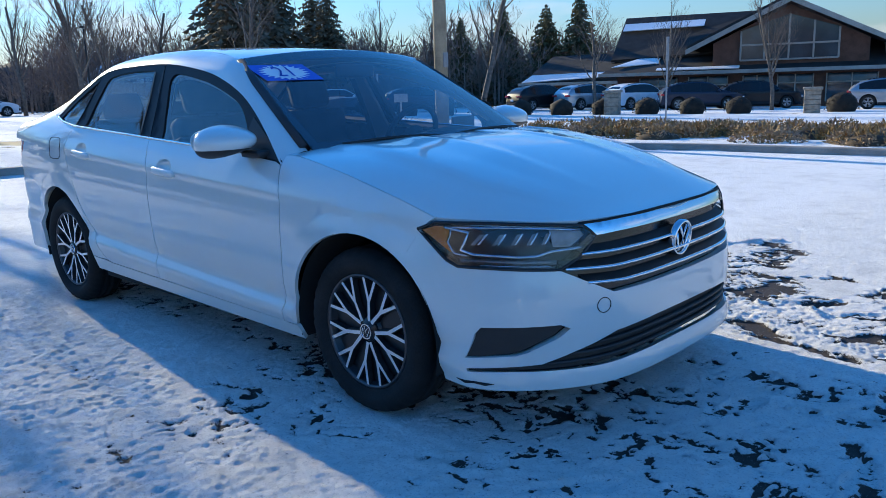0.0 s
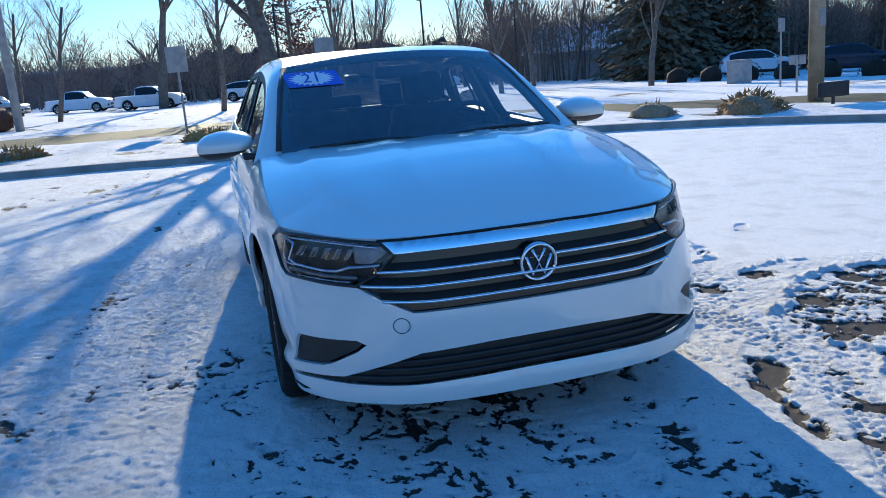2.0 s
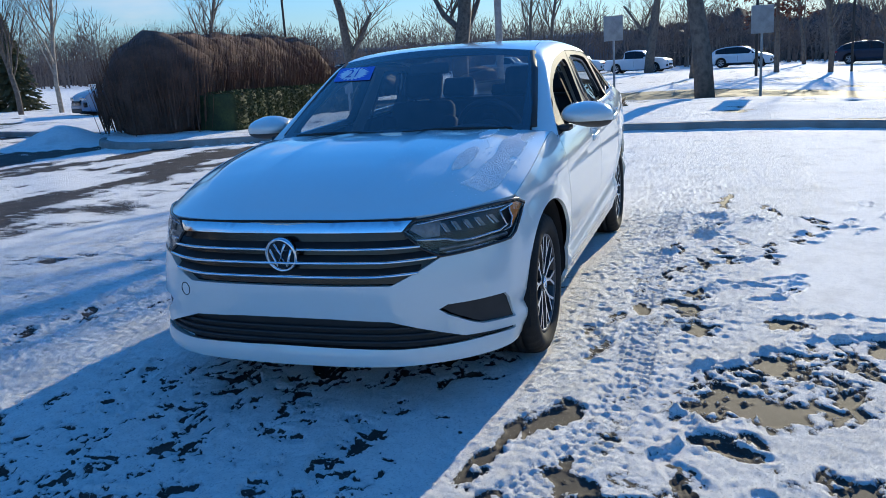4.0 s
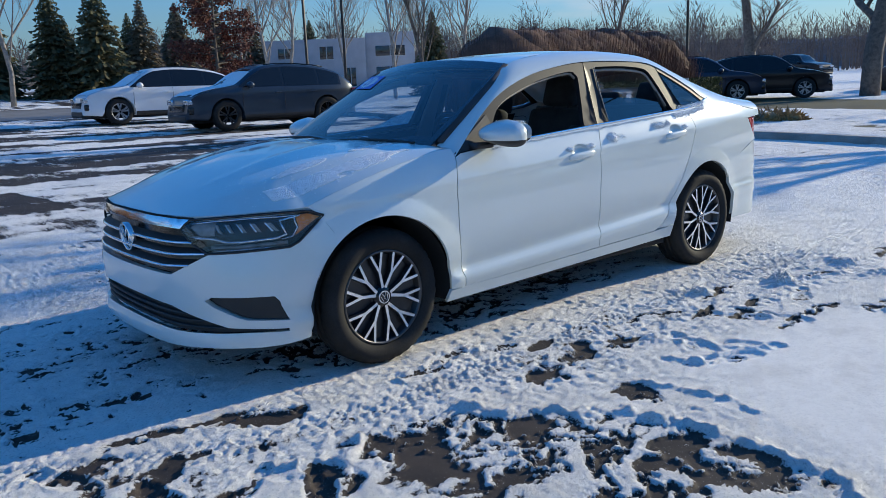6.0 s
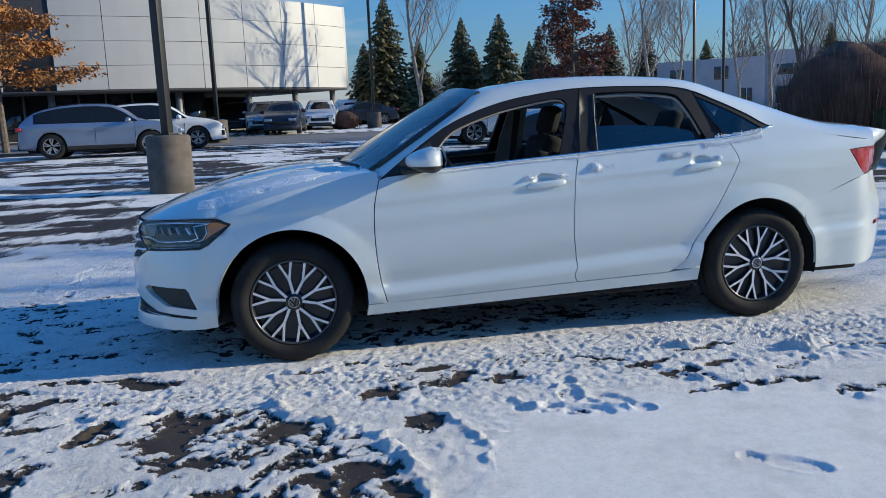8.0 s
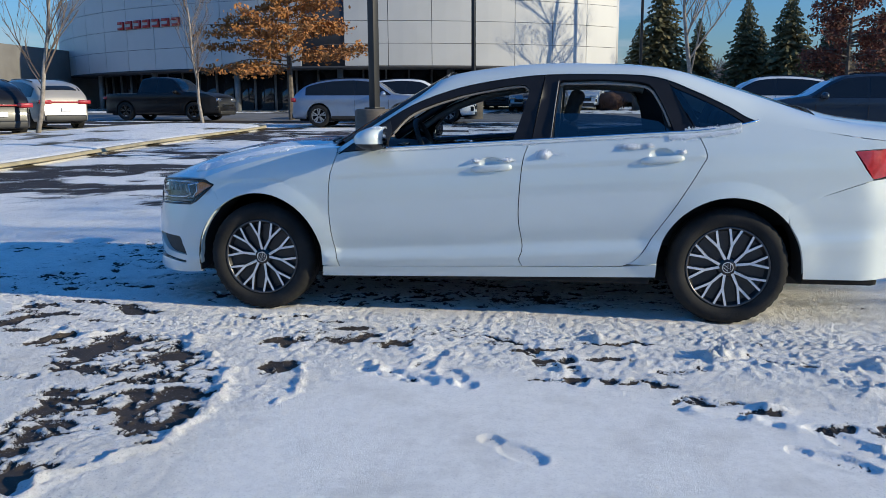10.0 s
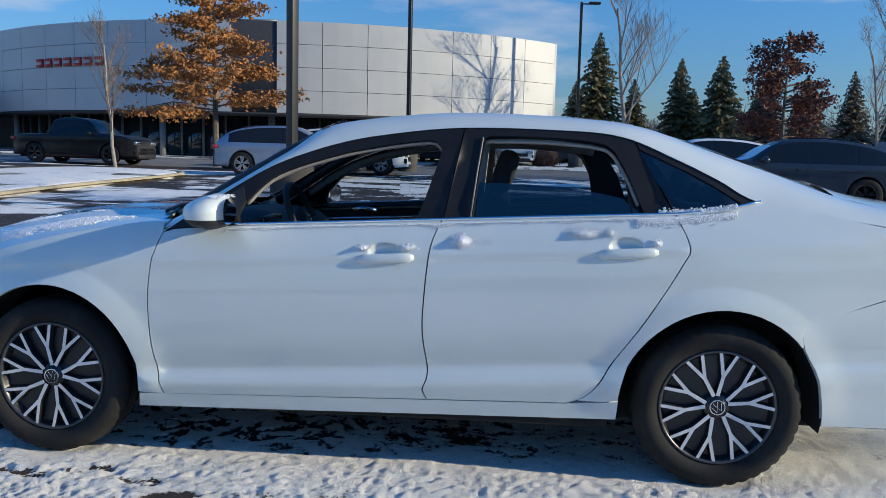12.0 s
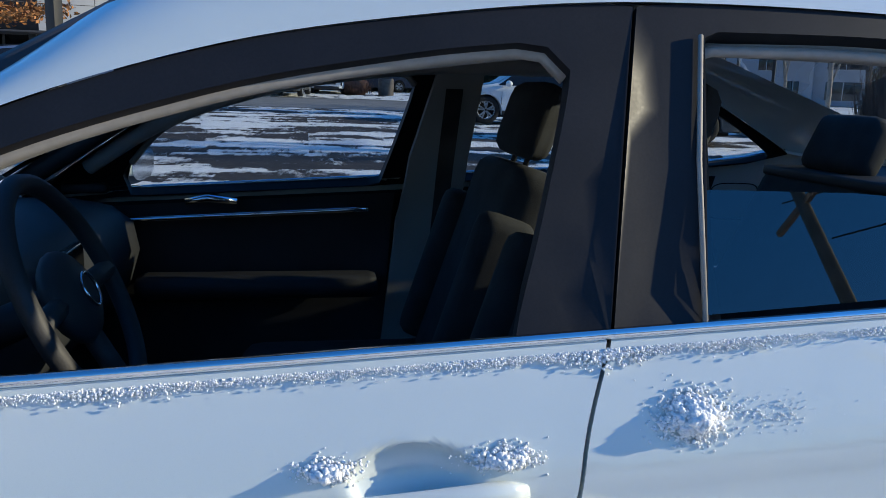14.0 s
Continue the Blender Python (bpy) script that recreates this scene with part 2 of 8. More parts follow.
def ribbon(a_line, b_line, fn=None, bulge=0.0, across=6, bm=None, side=1, flip=False, depth=0.0):
    """A sheet between two lines of as many points, bulging outwards between them."""
    bm = bm or bmesh.new()
    n = len(a_line)
    grid = []
    for i in range(n):
        a, b = Vector(a_line[i]), Vector(b_line[i])
        row = []
        for k in range(across + 1):
            t = k / across
            p = a.lerp(b, t)
            if bulge:
                out = Vector((0, 1, 0.9)).normalized()
                p = p + out * bulge * 4 * t * (1 - t) * (b - a).length
            row.append(bm.verts.new((p.x, p.y * side, p.z)))
        grid.append(row)
    for i in range(n - 1):
        for k in range(across):
            q = (grid[i][k], grid[i + 1][k], grid[i + 1][k + 1], grid[i][k + 1])
            bm.faces.new(q if (side > 0) != flip else q[::-1])
    return bm


def lathe(profile, segments=48, bm=None, axis="Y", close=False):
    """Turns (radius, height) pairs about an axis."""
    bm = bm or bmesh.new()
    rings = []
    for r, h in profile:
        ring = []
        for k in range(segments):
            a = 2 * math.pi * k / segments
            c, s = r * math.cos(a), r * math.sin(a)
            ring.append(bm.verts.new((c, h, s) if axis == "Y" else (c, s, h)))
        rings.append(ring)
    pairs = list(zip(rings, rings[1:])) + ([(rings[-1], rings[0])] if close else [])
    for a, b in pairs:
        for k in range(segments):
            q = (a[k], a[(k + 1) % segments], b[(k + 1) % segments], b[k])
            bm.faces.new(q[::-1] if axis == "Y" else q)
    return bm


def slab(a, b, bevel=0.0, bm=None, segments=2, m=None):
    """A block between two corners, with its edges rounded."""
    own = bmesh.new()
    bmesh.ops.create_cube(own, size=1)
    for v in own.verts:
        v.co = Vector([a[i] if v.co[i] < 0 else b[i] for i in range(3)])
    if bevel:
        bmesh.ops.bevel(own, geom=own.edges[:], offset=bevel, segments=segments, profile=0.6, affect="EDGES")
    if m is not None:
        bmesh.ops.transform(own, matrix=m, verts=own.verts)
    if bm is None:
        return own
    me = bpy.data.meshes.new("tmp")
    own.to_mesh(me)
    own.free()
    bm.from_mesh(me)
    bpy.data.meshes.remove(me)
    return bm


def blob(center, radii, bm=None, lumps=0.0, freq=3.0, level=2, seed=0.0):
    """A lumpy rounded mass."""
    own = bmesh.new()
    bmesh.ops.create_icosphere(own, subdivisions=level, radius=1)
    for v in own.verts:
        k = 1 + lumps * noise.noise(v.co * freq + Vector((seed, seed * 1.7, seed * 0.3)))
        v.co = Vector([center[i] + v.co[i] * radii[i] * k for i in range(3)])
    if bm is None:
        return own
    me = bpy.data.meshes.new("tmp")
    own.to_mesh(me)
    own.free()
    bm.from_mesh(me)
    bpy.data.meshes.remove(me)
    return bm


# ---- the white saloon: its skin as smooth fields ----
section = pchip([0.10, 0.16, 0.22, 0.30, 0.365, 0.395, 0.425, 0.50, 0.60, 0.70, 0.80, 0.85, 0.868, 0.89, 0.93, 0.975, 1.0, 1.03, 1.10, 1.20, 1.30, 1.38, 1.44],
                [0.78, 0.815, 0.850, 0.872, 0.889, 0.880, 0.866, 0.884, 0.897, 0.899, 0.893, 0.886, 0.888, 0.882, 0.868, 0.846, 0.828, 0.806, 0.775, 0.732, 0.690, 0.655, 0.62])


def side_y(x, z):
    """Half the body's width at a station and a height."""
    zz = z + 0.055 * x * min(1.0, max(0.0, (z - 0.2) / 0.2))
    y = section(zz)
    k = min(1.0, max(0.4, 0.5 + (z - 0.3) / 0.9))
    if x > 0.8:
        y -= 0.055 * k * ((x - 0.8) / 0.84) ** 3
    if x < -0.8:
        y -= 0.062 * k * ((-0.8 - x) / 1.15) ** 2
    return y


HANDLES = ((-0.040, 0.880), (-0.965, 0.930))


def flared_y(x, z):
    """The same with the raised lips round the wheel arches."""
    y = side_y(x, z)
    for cx in (1.343, -1.343):
        r = math.hypot(x - cx, z - 0.322)
        lip = 0.078 + (0.03 if cx > 0 and x < cx else 0.0) * max(0.0, 1 - abs(z - 0.45) / 0.3)
        y += 0.013 * max(0.0, 1 - max(0.0, r - 0.40) / lip) * min(1.0, max(0.0, (z - 0.24) / 0.1))
    return y


def side_fn(x, z):
    y = flared_y(x, z)
    for hx, hz in HANDLES:      # the bowls behind the door handles
        e = ((x - hx) / 0.066) ** 2 + ((z - hz - 0.010) / 0.036) ** 2
        if e < 1:
            y -= 0.022 * (1 - e) ** 0.6
    return Vector((x, y, z))


def inset_fn(fn, off):
    """The same field moved inwards by off."""
    def at(u, v):
        e = 0.004
        p = Vector(fn(u, v))
        n = (Vector(fn(u + e, v)) - p).cross(Vector(fn(u, v + e)) - p).normalized()
        if n.y < 0:
            n = -n
        return p - n * off
    return at


plan_x = pchip([0, 0.2, 0.4, 0.5, 0.6, 0.7, 0.78, 0.83, 0.855, 0.872, 0.9], [2.215, 2.21, 2.19, 2.162, 2.11, 2.03, 1.93, 1.83, 1.74, 1.60, 1.3])
nose_d = pchip([0.1, 0.17, 0.20, 0.235, 0.30, 0.43, 0.5, 0.56, 0.65, 0.75, 0.77, 0.8], [0.10, 0.03, -0.004, -0.015, 0.0, -0.006, -0.006, 0.0, 0.015, 0.032, 0.045, 0.065])


def nose_x(y, z):
    a = abs(y)
    return plan_x(a) - nose_d(z) - max(0.0, 0.4 * (z - 0.4)) * (a / 0.84) ** 6


def nose_fn(y, z):
    x = nose_x(y, z)
    w = min(1.0, max(0.0, (1.92 - x) / 0.22))
    w = w * w * (3 - 2 * w)
    return Vector((x, y + (math.copysign(flared_y(x, z), y) - y) * w, z))


tail_plan = pchip([0, 0.3, 0.5, 0.62, 0.70, 0.76, 0.805, 0.835, 0.858, 0.872], [-2.485, -2.465, -2.41, -2.335, -2.255, -2.16, -2.04, -1.90, -1.74, -1.58])
tail_d = pchip([0.2, 0.26, 0.35, 0.5, 0.62, 0.70, 0.80, 0.95, 1.05, 1.10], [0.10, 0.035, 0.01, -0.01, -0.015, 0.01, 0.035, 0.03, 0.03, 0.06])


def tail_fn(y, z):
    a = abs(y)
    x = tail_plan(a) + tail_d(z) + max(0.0, 0.22 * (z - 0.5)) * (a / 0.86) ** 6
    w = min(1.0, max(0.0, (x + 2.22) / 0.22))
    w = w * w * (3 - 2 * w)
    return Vector((x, y + (math.copysign(flared_y(x, z), y) - y) * w, z))


crown = pchip([-2.50, -2.40, -2.18, -1.94, -1.73, -1.47, -1.2, -0.93, -0.65, -0.37, -0.09, 0.15, 0.35], [1.03, 1.083, 1.112, 1.150, 1.222, 1.308, 1.396, 1.448, 1.464, 1.468, 1.452, 1.418, 1.372])
hood_mid = pchip([0.8, 1.0, 1.2, 1.5, 1.7, 1.85, 2.0, 2.1, 2.17], [1.005, 1.012, 1.012, 0.982, 0.94, 0.895, 0.838, 0.795, 0.768])


def screen_fn(y, z):
    """The windscreen, by breadth and height."""
    return Vector((1.010 - (0.25 + 0.21 * (z - 1.0)) * y * y - (z - 1.0) * 1.72 - 0.30 * (z - 1.0) * (z - 1.4), y, z))


car = thing("car", "white four-door saloon with snow-dusted sills, parked on snow", "car")

# outlines of the panels on the flank, as (station, height)
F_GAP = smooth_line([(0.853, 0.283), (0.880, 0.40), (0.897, 0.52), (0.904, 0.67), (0.897, 0.80), (0.884, 0.86), (0.862, 0.935)])
B_GAP = smooth_line([(-0.218, 0.312), (-0.199, 0.352), (-0.217, 0.421), (-0.196, 0.575), (-0.198, 0.71), (-0.217, 0.91), (-0.256, 1.016)], 0.02)
R_GAP = smooth_line([(-0.755, 0.3225), (-0.80, 0.335), (-0.860, 0.379), (-0.955, 0.528), (-1.064, 0.692), (-1.172, 0.874), (-1.20, 0.944), (-1.150, 1.060)])
DLO_TOP = smooth_line([(0.862, 0.937), (0.622, 1.104), (0.420, 1.224), (0.17, 1.312), (-0.08, 1.358), (-0.33, 1.382), (-0.66, 1.381), (-0.94, 1.361), (-1.15, 1.280), (-1.32, 1.197), (-1.472, 1.117)], 0.04)
BELT = [(0.862, 0.945), (0.57, 0.971), (-0.256, 1.016), (-0.95, 1.053), (-1.150, 1.063), (-1.34, 1.085), (-1.472, 1.117)]


def arch(cx, a0, a1, rx=0.388, rz=0.392, zc=0.322, n=22):
    return [(cx + rx * math.cos(a), zc + rz * math.sin(a)) for a in (radians(a0 + (a1 - a0) * k / n) for k in range(n + 1))]


def cut(line, lo=None, hi=None, axis=0):
    return [p for p in line if (lo is None or p[axis] >= lo) and (hi is None or p[axis] <= hi)]


def shift(line, dx):
    return [(x + dx, z) for x, z in line]


G = 0.0025
belt_front = [p for p in poly_line(BELT, 0.04) if p[0] < 0.855 and p[0] > -0.25]
belt_rear = [p for p in poly_line(BELT, 0.04) if p[0] < -0.262 and p[0] > -1.145]
front_door = shift(F_GAP, -G) + belt_front + shift(B_GAP, G)[::-1] + poly_line([(-0.215, 0.3125), (0.85, 0.285)], 0.04)[1:-1]
rear_door = shift(B_GAP, -G) + belt_rear + shift(R_GAP, G)[::-1] + poly_line([(-0.757, 0.3235), (-0.222, 0.3125)], 0.04)[1:-1]
HOOD_EDGE = smooth_line([(0.865, 0.975), (0.95, 0.972), (1.08, 0.952), (1.31, 0.908), (1.55, 0.845), (1.70, 0.795)], 0.04)
fender = shift(F_GAP, G)[::-1] + [(0.955, 0.290)] + arch(1.343, 174, 46) + poly_line([(1.606, 0.64), (1.60, 0.672), (1.645, 0.752)], 0.03) + [(1.672, 0.776)] + HOOD_EDGE[::-1]
sill = poly_line([(0.953, 0.281), (-0.215, 0.308), (-0.757, 0.319), (-0.90, 0.33), (-0.958, 0.34)], 0.05) + poly_line([(-0.955, 0.262), (0.10, 0.240), (0.965, 0.222)], 0.05)
QUARTER_TOP = smooth_line([(-1.472, 1.117), (-1.60, 1.098), (-1.80, 1.060), (-2.0, 1.025), (-2.14, 1.010)], 0.04)
quarter = shift(R_GAP, -G)[2:] + [p for p in poly_line(BELT, 0.04) if p[0] < -1.158] + QUARTER_TOP[1:] + poly_line([(-2.14, 0.975), (-1.955, 0.962), (-2.02, 0.86), (-2.06, 0.808), (-1.90, 0.754), (-1.645, 0.662)], 0.04) + arch(-1.343, 140, 5) + [(-0.957, 0.344), (-0.90, 0.334)]

LEVELS = (0.350, 0.365, 0.380, 0.395, 0.410, 0.425, 0.438, 0.455, 0.475, 0.838, 0.852, 0.868, 0.882, 0.897)
crease = [(-2.0 + 0.035 * k, h - 0.055 * (-2.0 + 0.035 * k)) for h in LEVELS for k in range(106)]


def by_crease(x, z):
    h = z + 0.055 * x
    return 0.335 < h < 0.492 or 0.824 < h < 0.912


lips = [(cx + r * math.cos(a), 0.322 + r * math.sin(a)) for cx in (1.343, -1.343) for r in (0.42, 0.45, 0.472, 0.480, 0.488) for a in (radians(-6 + 4 * k) for k in range(49))]
for s in (1, -1):
    near = [[(hx + 0.080 * math.cos(a) * f, hz + 0.010 + 0.045 * math.sin(a) * f) for f in (0.0, 0.2, 0.4, 0.55, 0.68, 0.76, 0.82, 0.88, 1.0) for a in (2 * math.pi * k / 28 for k in range(28 if f else 1))] for hx, hz in HANDLES]
    d = part("front_door", patch(front_door, side_fn, side=s, extra=near[0] + [p for p in crease if math.hypot(p[0] - HANDLES[0][0], (p[1] - HANDLES[0][1]) * 1.6) > 0.095], clear=by_crease), WHITE_PAINT, car)
    r = part("rear_door", patch(rear_door, side_fn, side=s, extra=near[1] + [p for p in crease if math.hypot(p[0] - HANDLES[1][0], (p[1] - HANDLES[1][1]) * 1.6) > 0.095], clear=by_crease), WHITE_PAINT, car)
    part("fender", patch(fender, side_fn, side=s, extra=lips), WHITE_PAINT, car)
    part("rocker_sill", patch(sill, side_fn, side=s, step=0.03), WHITE_PAINT, car)
    part("quarter_panel", patch(quarter, side_fn, side=s, extra=lips), WHITE_PAINT, car)
    # black backing under the gaps between the panels
    back = inset_fn(lambda x, z: Vector((x, side_y(x, z), z)), 0.036)
    part("gap_backing", patch(poly_line([(0.95, 0.30), (0.95, 0.94), (-1.25, 1.05), (-1.25, 0.85), (-0.75, 0.30)], 0.06)[:-1] + [(-0.75, 0.30)], back, side=s, step=0.08, depth=0), DARK_GAP, car)
    # handles: a bowl in the skin and a grip across it
    for door, hx, hz in ((d, *HANDLES[0]), (r, *HANDLES[1])):
        grip = []
        for k in range(13):
            t = k / 12
            u = hx + 0.110 - 0.225 * t
            w = hz - 0.008 + 0.006 * (2 * t - 1)
            grip.append((u, s * (side_y(u, w) - 0.003 + 0.010 * (1 - abs(2 * t - 1) ** 3.2)), w))
        bm = tube(grip, [0.0075 + 0.0080 * (1 - abs(2 * k / 12 - 1) ** 7) for k in range(13)], 12)
        for v in bm.verts:
            v.co.z = hz - 0.004 + (v.co.z - hz) * 1.30
            skin = s * (side_y(v.co.x, hz) + 0.004)
            v.co.y = skin + (v.co.y - skin) * 0.75
        h = part("door_handle", bm, WHITE_PAINT, door)

flap = [(-1.355 + 0.085 * math.copysign(abs(math.cos(a)) ** 0.45, math.cos(a)), 0.938 + 0.062 * math.copysign(abs(math.sin(a)) ** 0.45, math.sin(a))) for a in (2 * math.pi * k / 40 for k in range(40))]
part("fuel_flap", tube([(p[0], -side_fn(*p).y, p[1]) for p in flap], 0.0022, 5, closed=True), DARK_GAP, car, "thin seam of the round-cornered fuel flap")

# bonnet, roof, boot lid
hood_side = [(x, side_fn(x, z).y - 0.006) for x, z in HOOD_EDGE]
HOOD_Z = pchip([p[0] for p in HOOD_EDGE], [p[1] for p in HOOD_EDGE])


hood_y = pchip([p[0] for p in hood_side] + [1.85, 2.0, 2.10, 2.13, 2.16, 2.178], [p[1] for p in hood_side] + [0.735, 0.635, 0.51, 0.40, 0.20, 0.02])


def bonnet_fn(x, t):
    """Station and a breadth from -1 to 1 across the bonnet."""
    y = hood_y(min(x, 2.178)) * t
    a = abs(t)
    edge = HOOD_Z(x) if x < 1.70 else HOOD_Z(1.70) - (x - 1.70) * 0.04
    mid = hood_mid(x)
    fade = min(1.0, max(0.0, (2.02 - x) / 0.35)) * min(1.0, max(0.0, (x - 0.85) / 0.2))
    outer, inner_ = a - 0.735, a - 0.27 - 0.10 * (x - 1.0)
    fold = fade * (0.011 * max(0.0, 1 - (-outer / 0.20 if outer < 0 else outer / 0.06)) + 0.006 * max(0.0, 1 - (-inner_ / 0.05 if inner_ < 0 else inner_ / 0.16)))
    z = mid + (edge - mid) * (0.35 * a ** 2 + 0.65 * a ** 5)
    return Vector((x + 0.0, y, min(z, mid) + fold))


bm = bmesh.new()
rows = []
xs = [0.86 + (2.177 - 0.86) * (1 - (1 - i / 60) ** 1.6) for i in range(61)]
for x in xs:
    ridge = 0.27 + 0.10 * (x - 1.0)
    half_cols = [ridge * j / 8 for j in range(8)] + [ridge + (0.735 - ridge) * j / 12 for j in range(12)] + [0.735 + 0.265 * j / 9 for j in range(10)]
    rows.append([bm.verts.new(bonnet_fn(x, t)) for t in [-c for c in half_cols[:0:-1]] + half_cols])
for a, b in zip(rows, rows[1:]):
    for k in range(len(a) - 1):
        bm.faces.new((a[k], b[k], b[k + 1], a[k + 1]))
# cut the bonnet's rear edge back to the foot of the windscreen and turn its rim down
gone = [v for v in bm.verts if v.co.x < screen_fn(v.co.y, 0.985).x - 0.035]
bmesh.ops.delete(bm, geom=gone, context="VERTS")
bm.normal_update()
rim = [e for e in bm.edges if len(e.link_faces) == 1]
low = {}
for e in rim:
    for v in e.verts:
        if v not in low:
            low[v] = bm.verts.new(v.co + Vector((-0.006 if v.co.x > 1.5 else 0.004, -0.004 * (1 if v.co.y > 0 else -1), -0.022)))
for e in rim:
    a, b = e.link_loops[0].vert, e.link_loops[0].link_loop_next.vert
    bm.faces.new((b, a, low[a], low[b]))
    e.smooth = False
part("bonnet", bm, WHITE_PAINT, car)

# side frame between the window line and the roof, screen and rear glass
upper = [(0.862, 0.700, 0.985), (0.60, 0.667, 1.148), (0.40, 0.635, 1.275), (0.235, 0.592, 1.382), (-0.08, 0.560, 1.432), (-0.33, 0.560, 1.447), (-0.66, 0.560, 1.441), (-1.02, 0.560, 1.408), (-1.30, 0.575, 1.318), (-1.55, 0.600, 1.232), (-1.82, 0.640, 1.138), (-2.02, 0.660, 1.100), (-2.20, 0.660, 1.080)]
lower2 = [(0.862, 0.937), (0.622, 1.104), (0.420, 1.224), (0.17, 1.312), (-0.08, 1.358), (-0.33, 1.382), (-0.66, 1.381), (-0.94, 1.361), (-1.15, 1.280), (-1.32, 1.197), (-1.472, 1.117), (-1.80, 1.060), (-2.14, 1.010)]
UP = smooth_line(upper, 0.05)


def resample(line, n):
    p = [Vector(q) for q in line]
    d = [0.0]
    for a, b in zip(p, p[1:]):
        d.append(d[-1] + (b - a).length)
    out = []
    for k in range(n):
        t = d[-1] * k / (n - 1)
        i = max(j for j in range(len(d)) if d[j] <= t + 1e-9)
        i = min(i, len(p) - 2)
        f = (t - d[i]) / max(1e-9, d[i + 1] - d[i])
        out.append(p[i].lerp(p[i + 1], min(1.0, f)))
    return out


low_curve = smooth_line([(side_fn(x, z).x, side_fn(x, z).y, z) for x, z in lower2], 0.02)
UPR, LOWR = resample(UP, 90), resample(low_curve, 90)
for s in (1, -1):
    part("roof_rail", ribbon(LOWR, UPR, bulge=0.10, across=8, side=s, flip=True), WHITE_PAINT, car)

bm = bmesh.new()
rows = []
up_y = pchip([-p[0] for p in upper], [p[1] for p in upper])
up_z = pchip([-p[0] for p in upper], [p[2] for p in upper])
for i in range(37):
    x = 0.235 - 1.255 * i / 36
    row = []
    for k in range(33):
        t = -1 + 2 * k / 32
        y = up_y(-x) * t
        bow = 0.030 * (1 - t * t) if i < 6 else 0.030 * (1 - t * t) * max(0.0, (12 - i) / 6.0)
        xx = x + (bow if i < 12 else 0.0)
        z = up_z(-x) + (max(crown(min(xx, 0.32)), up_z(-x)) - up_z(-x)) * (1 - abs(t) ** 2.4)
        row.append(bm.verts.new((xx, y, z)))
    rows.append(row)
for a, b in zip(rows, rows[1:]):
    for k in range(32):
        bm.faces.new((a[k], a[k + 1], b[k + 1], b[k]))
part("roof", bm, WHITE_PAINT, car)

bm = bmesh.new()
rows = []
for i in range(19):
    x = -1.80 - 0.64 * i / 18
    row = []
    for k in range(25):
        t = -1 + 2 * k / 24
        y = (up_y(-x) if x > -2.2 else 0.66 - 0.9 * (-2.2 - x) ** 1.5) * t
        edge = up_z(-max(x, -2.2)) - (0.03 * ((-2.2 - x) / 0.24) if x < -2.2 else 0)
        z = edge + (max(crown(x), edge) - edge + 0.006) * (1 - abs(t) ** 3)
        row.append(bm.verts.new((x, y, z)))
    rows.append(row)
tail_row = [bm.verts.new((-2.455 + 0.09 * abs(-1 + 2 * k / 24) ** 3, rows[-1][k].co.y, 0.80)) for k in range(25)]
lip_row = [bm.verts.new((v.co.x - 0.015, v.co.y, v.co.z - 0.02)) for v in rows[-1]]
rows += [lip_row, tail_row]
for a, b in zip(rows, rows[1:]):
    for k in range(24):
        bm.faces.new((a[k], a[k + 1], b[k + 1], b[k]))
part("boot_lid", bm, WHITE_PAINT, car)

# windscreen and rear glass
bm = bmesh.new()
rows = []
edge_y = pchip([0.955, 0.985, 1.148, 1.275, 1.382, 1.43], [0.715, 0.704, 0.668, 0.637, 0.592, 0.57])
for i in range(25):
    f = i / 24
    row = []
    for k in range(33):
        t = -1 + 2 * k / 32
        z = 0.965 + f * ((1.385 + 0.043 * (1 - t * t)) - 0.965)
        row.append(bm.verts.new(screen_fn(edge_y(min(z, 1.385)) * t, z)))
    rows.append(row)
for a, b in zip(rows, rows[1:]):
    for k in range(32):
        bm.faces.new((a[k], a[k + 1], b[k + 1], b[k]))
screen = part("windscreen", bm, CLEAR, car, "snow-free tinted glass windscreen")
# black painted border round the glass
bm = bmesh.new()
for i0, i1, k0, k1 in ((0, 3, 0, 32), (22, 24, 0, 32), (0, 24, 0, 1), (0, 24, 31, 32)):
    for i in range(i0, i1):
        for k in range(k0, k1):
            q = []
            for ii, kk in ((i, k), (i, k + 1), (i + 1, k + 1), (i + 1, k)):
                t = -1 + 2 * kk / 32
                z = 0.965 + ii / 24 * ((1.385 + 0.043 * (1 - t * t)) - 0.965)
                q.append(bm.verts.new(screen_fn(edge_y(min(z, 1.385)) * t, z) + Vector((-0.004, 0, -0.003))))
            bm.faces.new(q)
bmesh.ops.remove_doubles(bm, verts=bm.verts, dist=1e-5)
part("screen_border", bm, BLACK_GLOSS, screen)
# cowl below the glass, and the wipers
bm = bmesh.new()
rows = [[bm.verts.new(screen_fn(0.70 * t, 0.975) + Vector((dx, 0, dz))) for t in (-1 + 2 * k / 24 for k in range(25))] for dx, dz in ((-0.06, 0.0), (0.03, -0.012), (0.06, -0.05))]
for a, b in zip(rows, rows[1:]):
    for k in range(24):
        bm.faces.new((a[k], b[k], b[k + 1], a[k + 1]))
part("cowl", bm, BLACK_PLASTIC, car)
for y0, y1 in ((0.62, 0.02), (-0.02, -0.58)):
    line = [screen_fn(y0 + (y1 - y0) * k / 10, 0.992 + 0.012 * math.sin(k / 10 * 3.1)) + Vector((0.014, 0, 0.012)) for k in range(11)]
    part("wiper", tube(line, 0.008, 6), BLACK_PLASTIC, car)

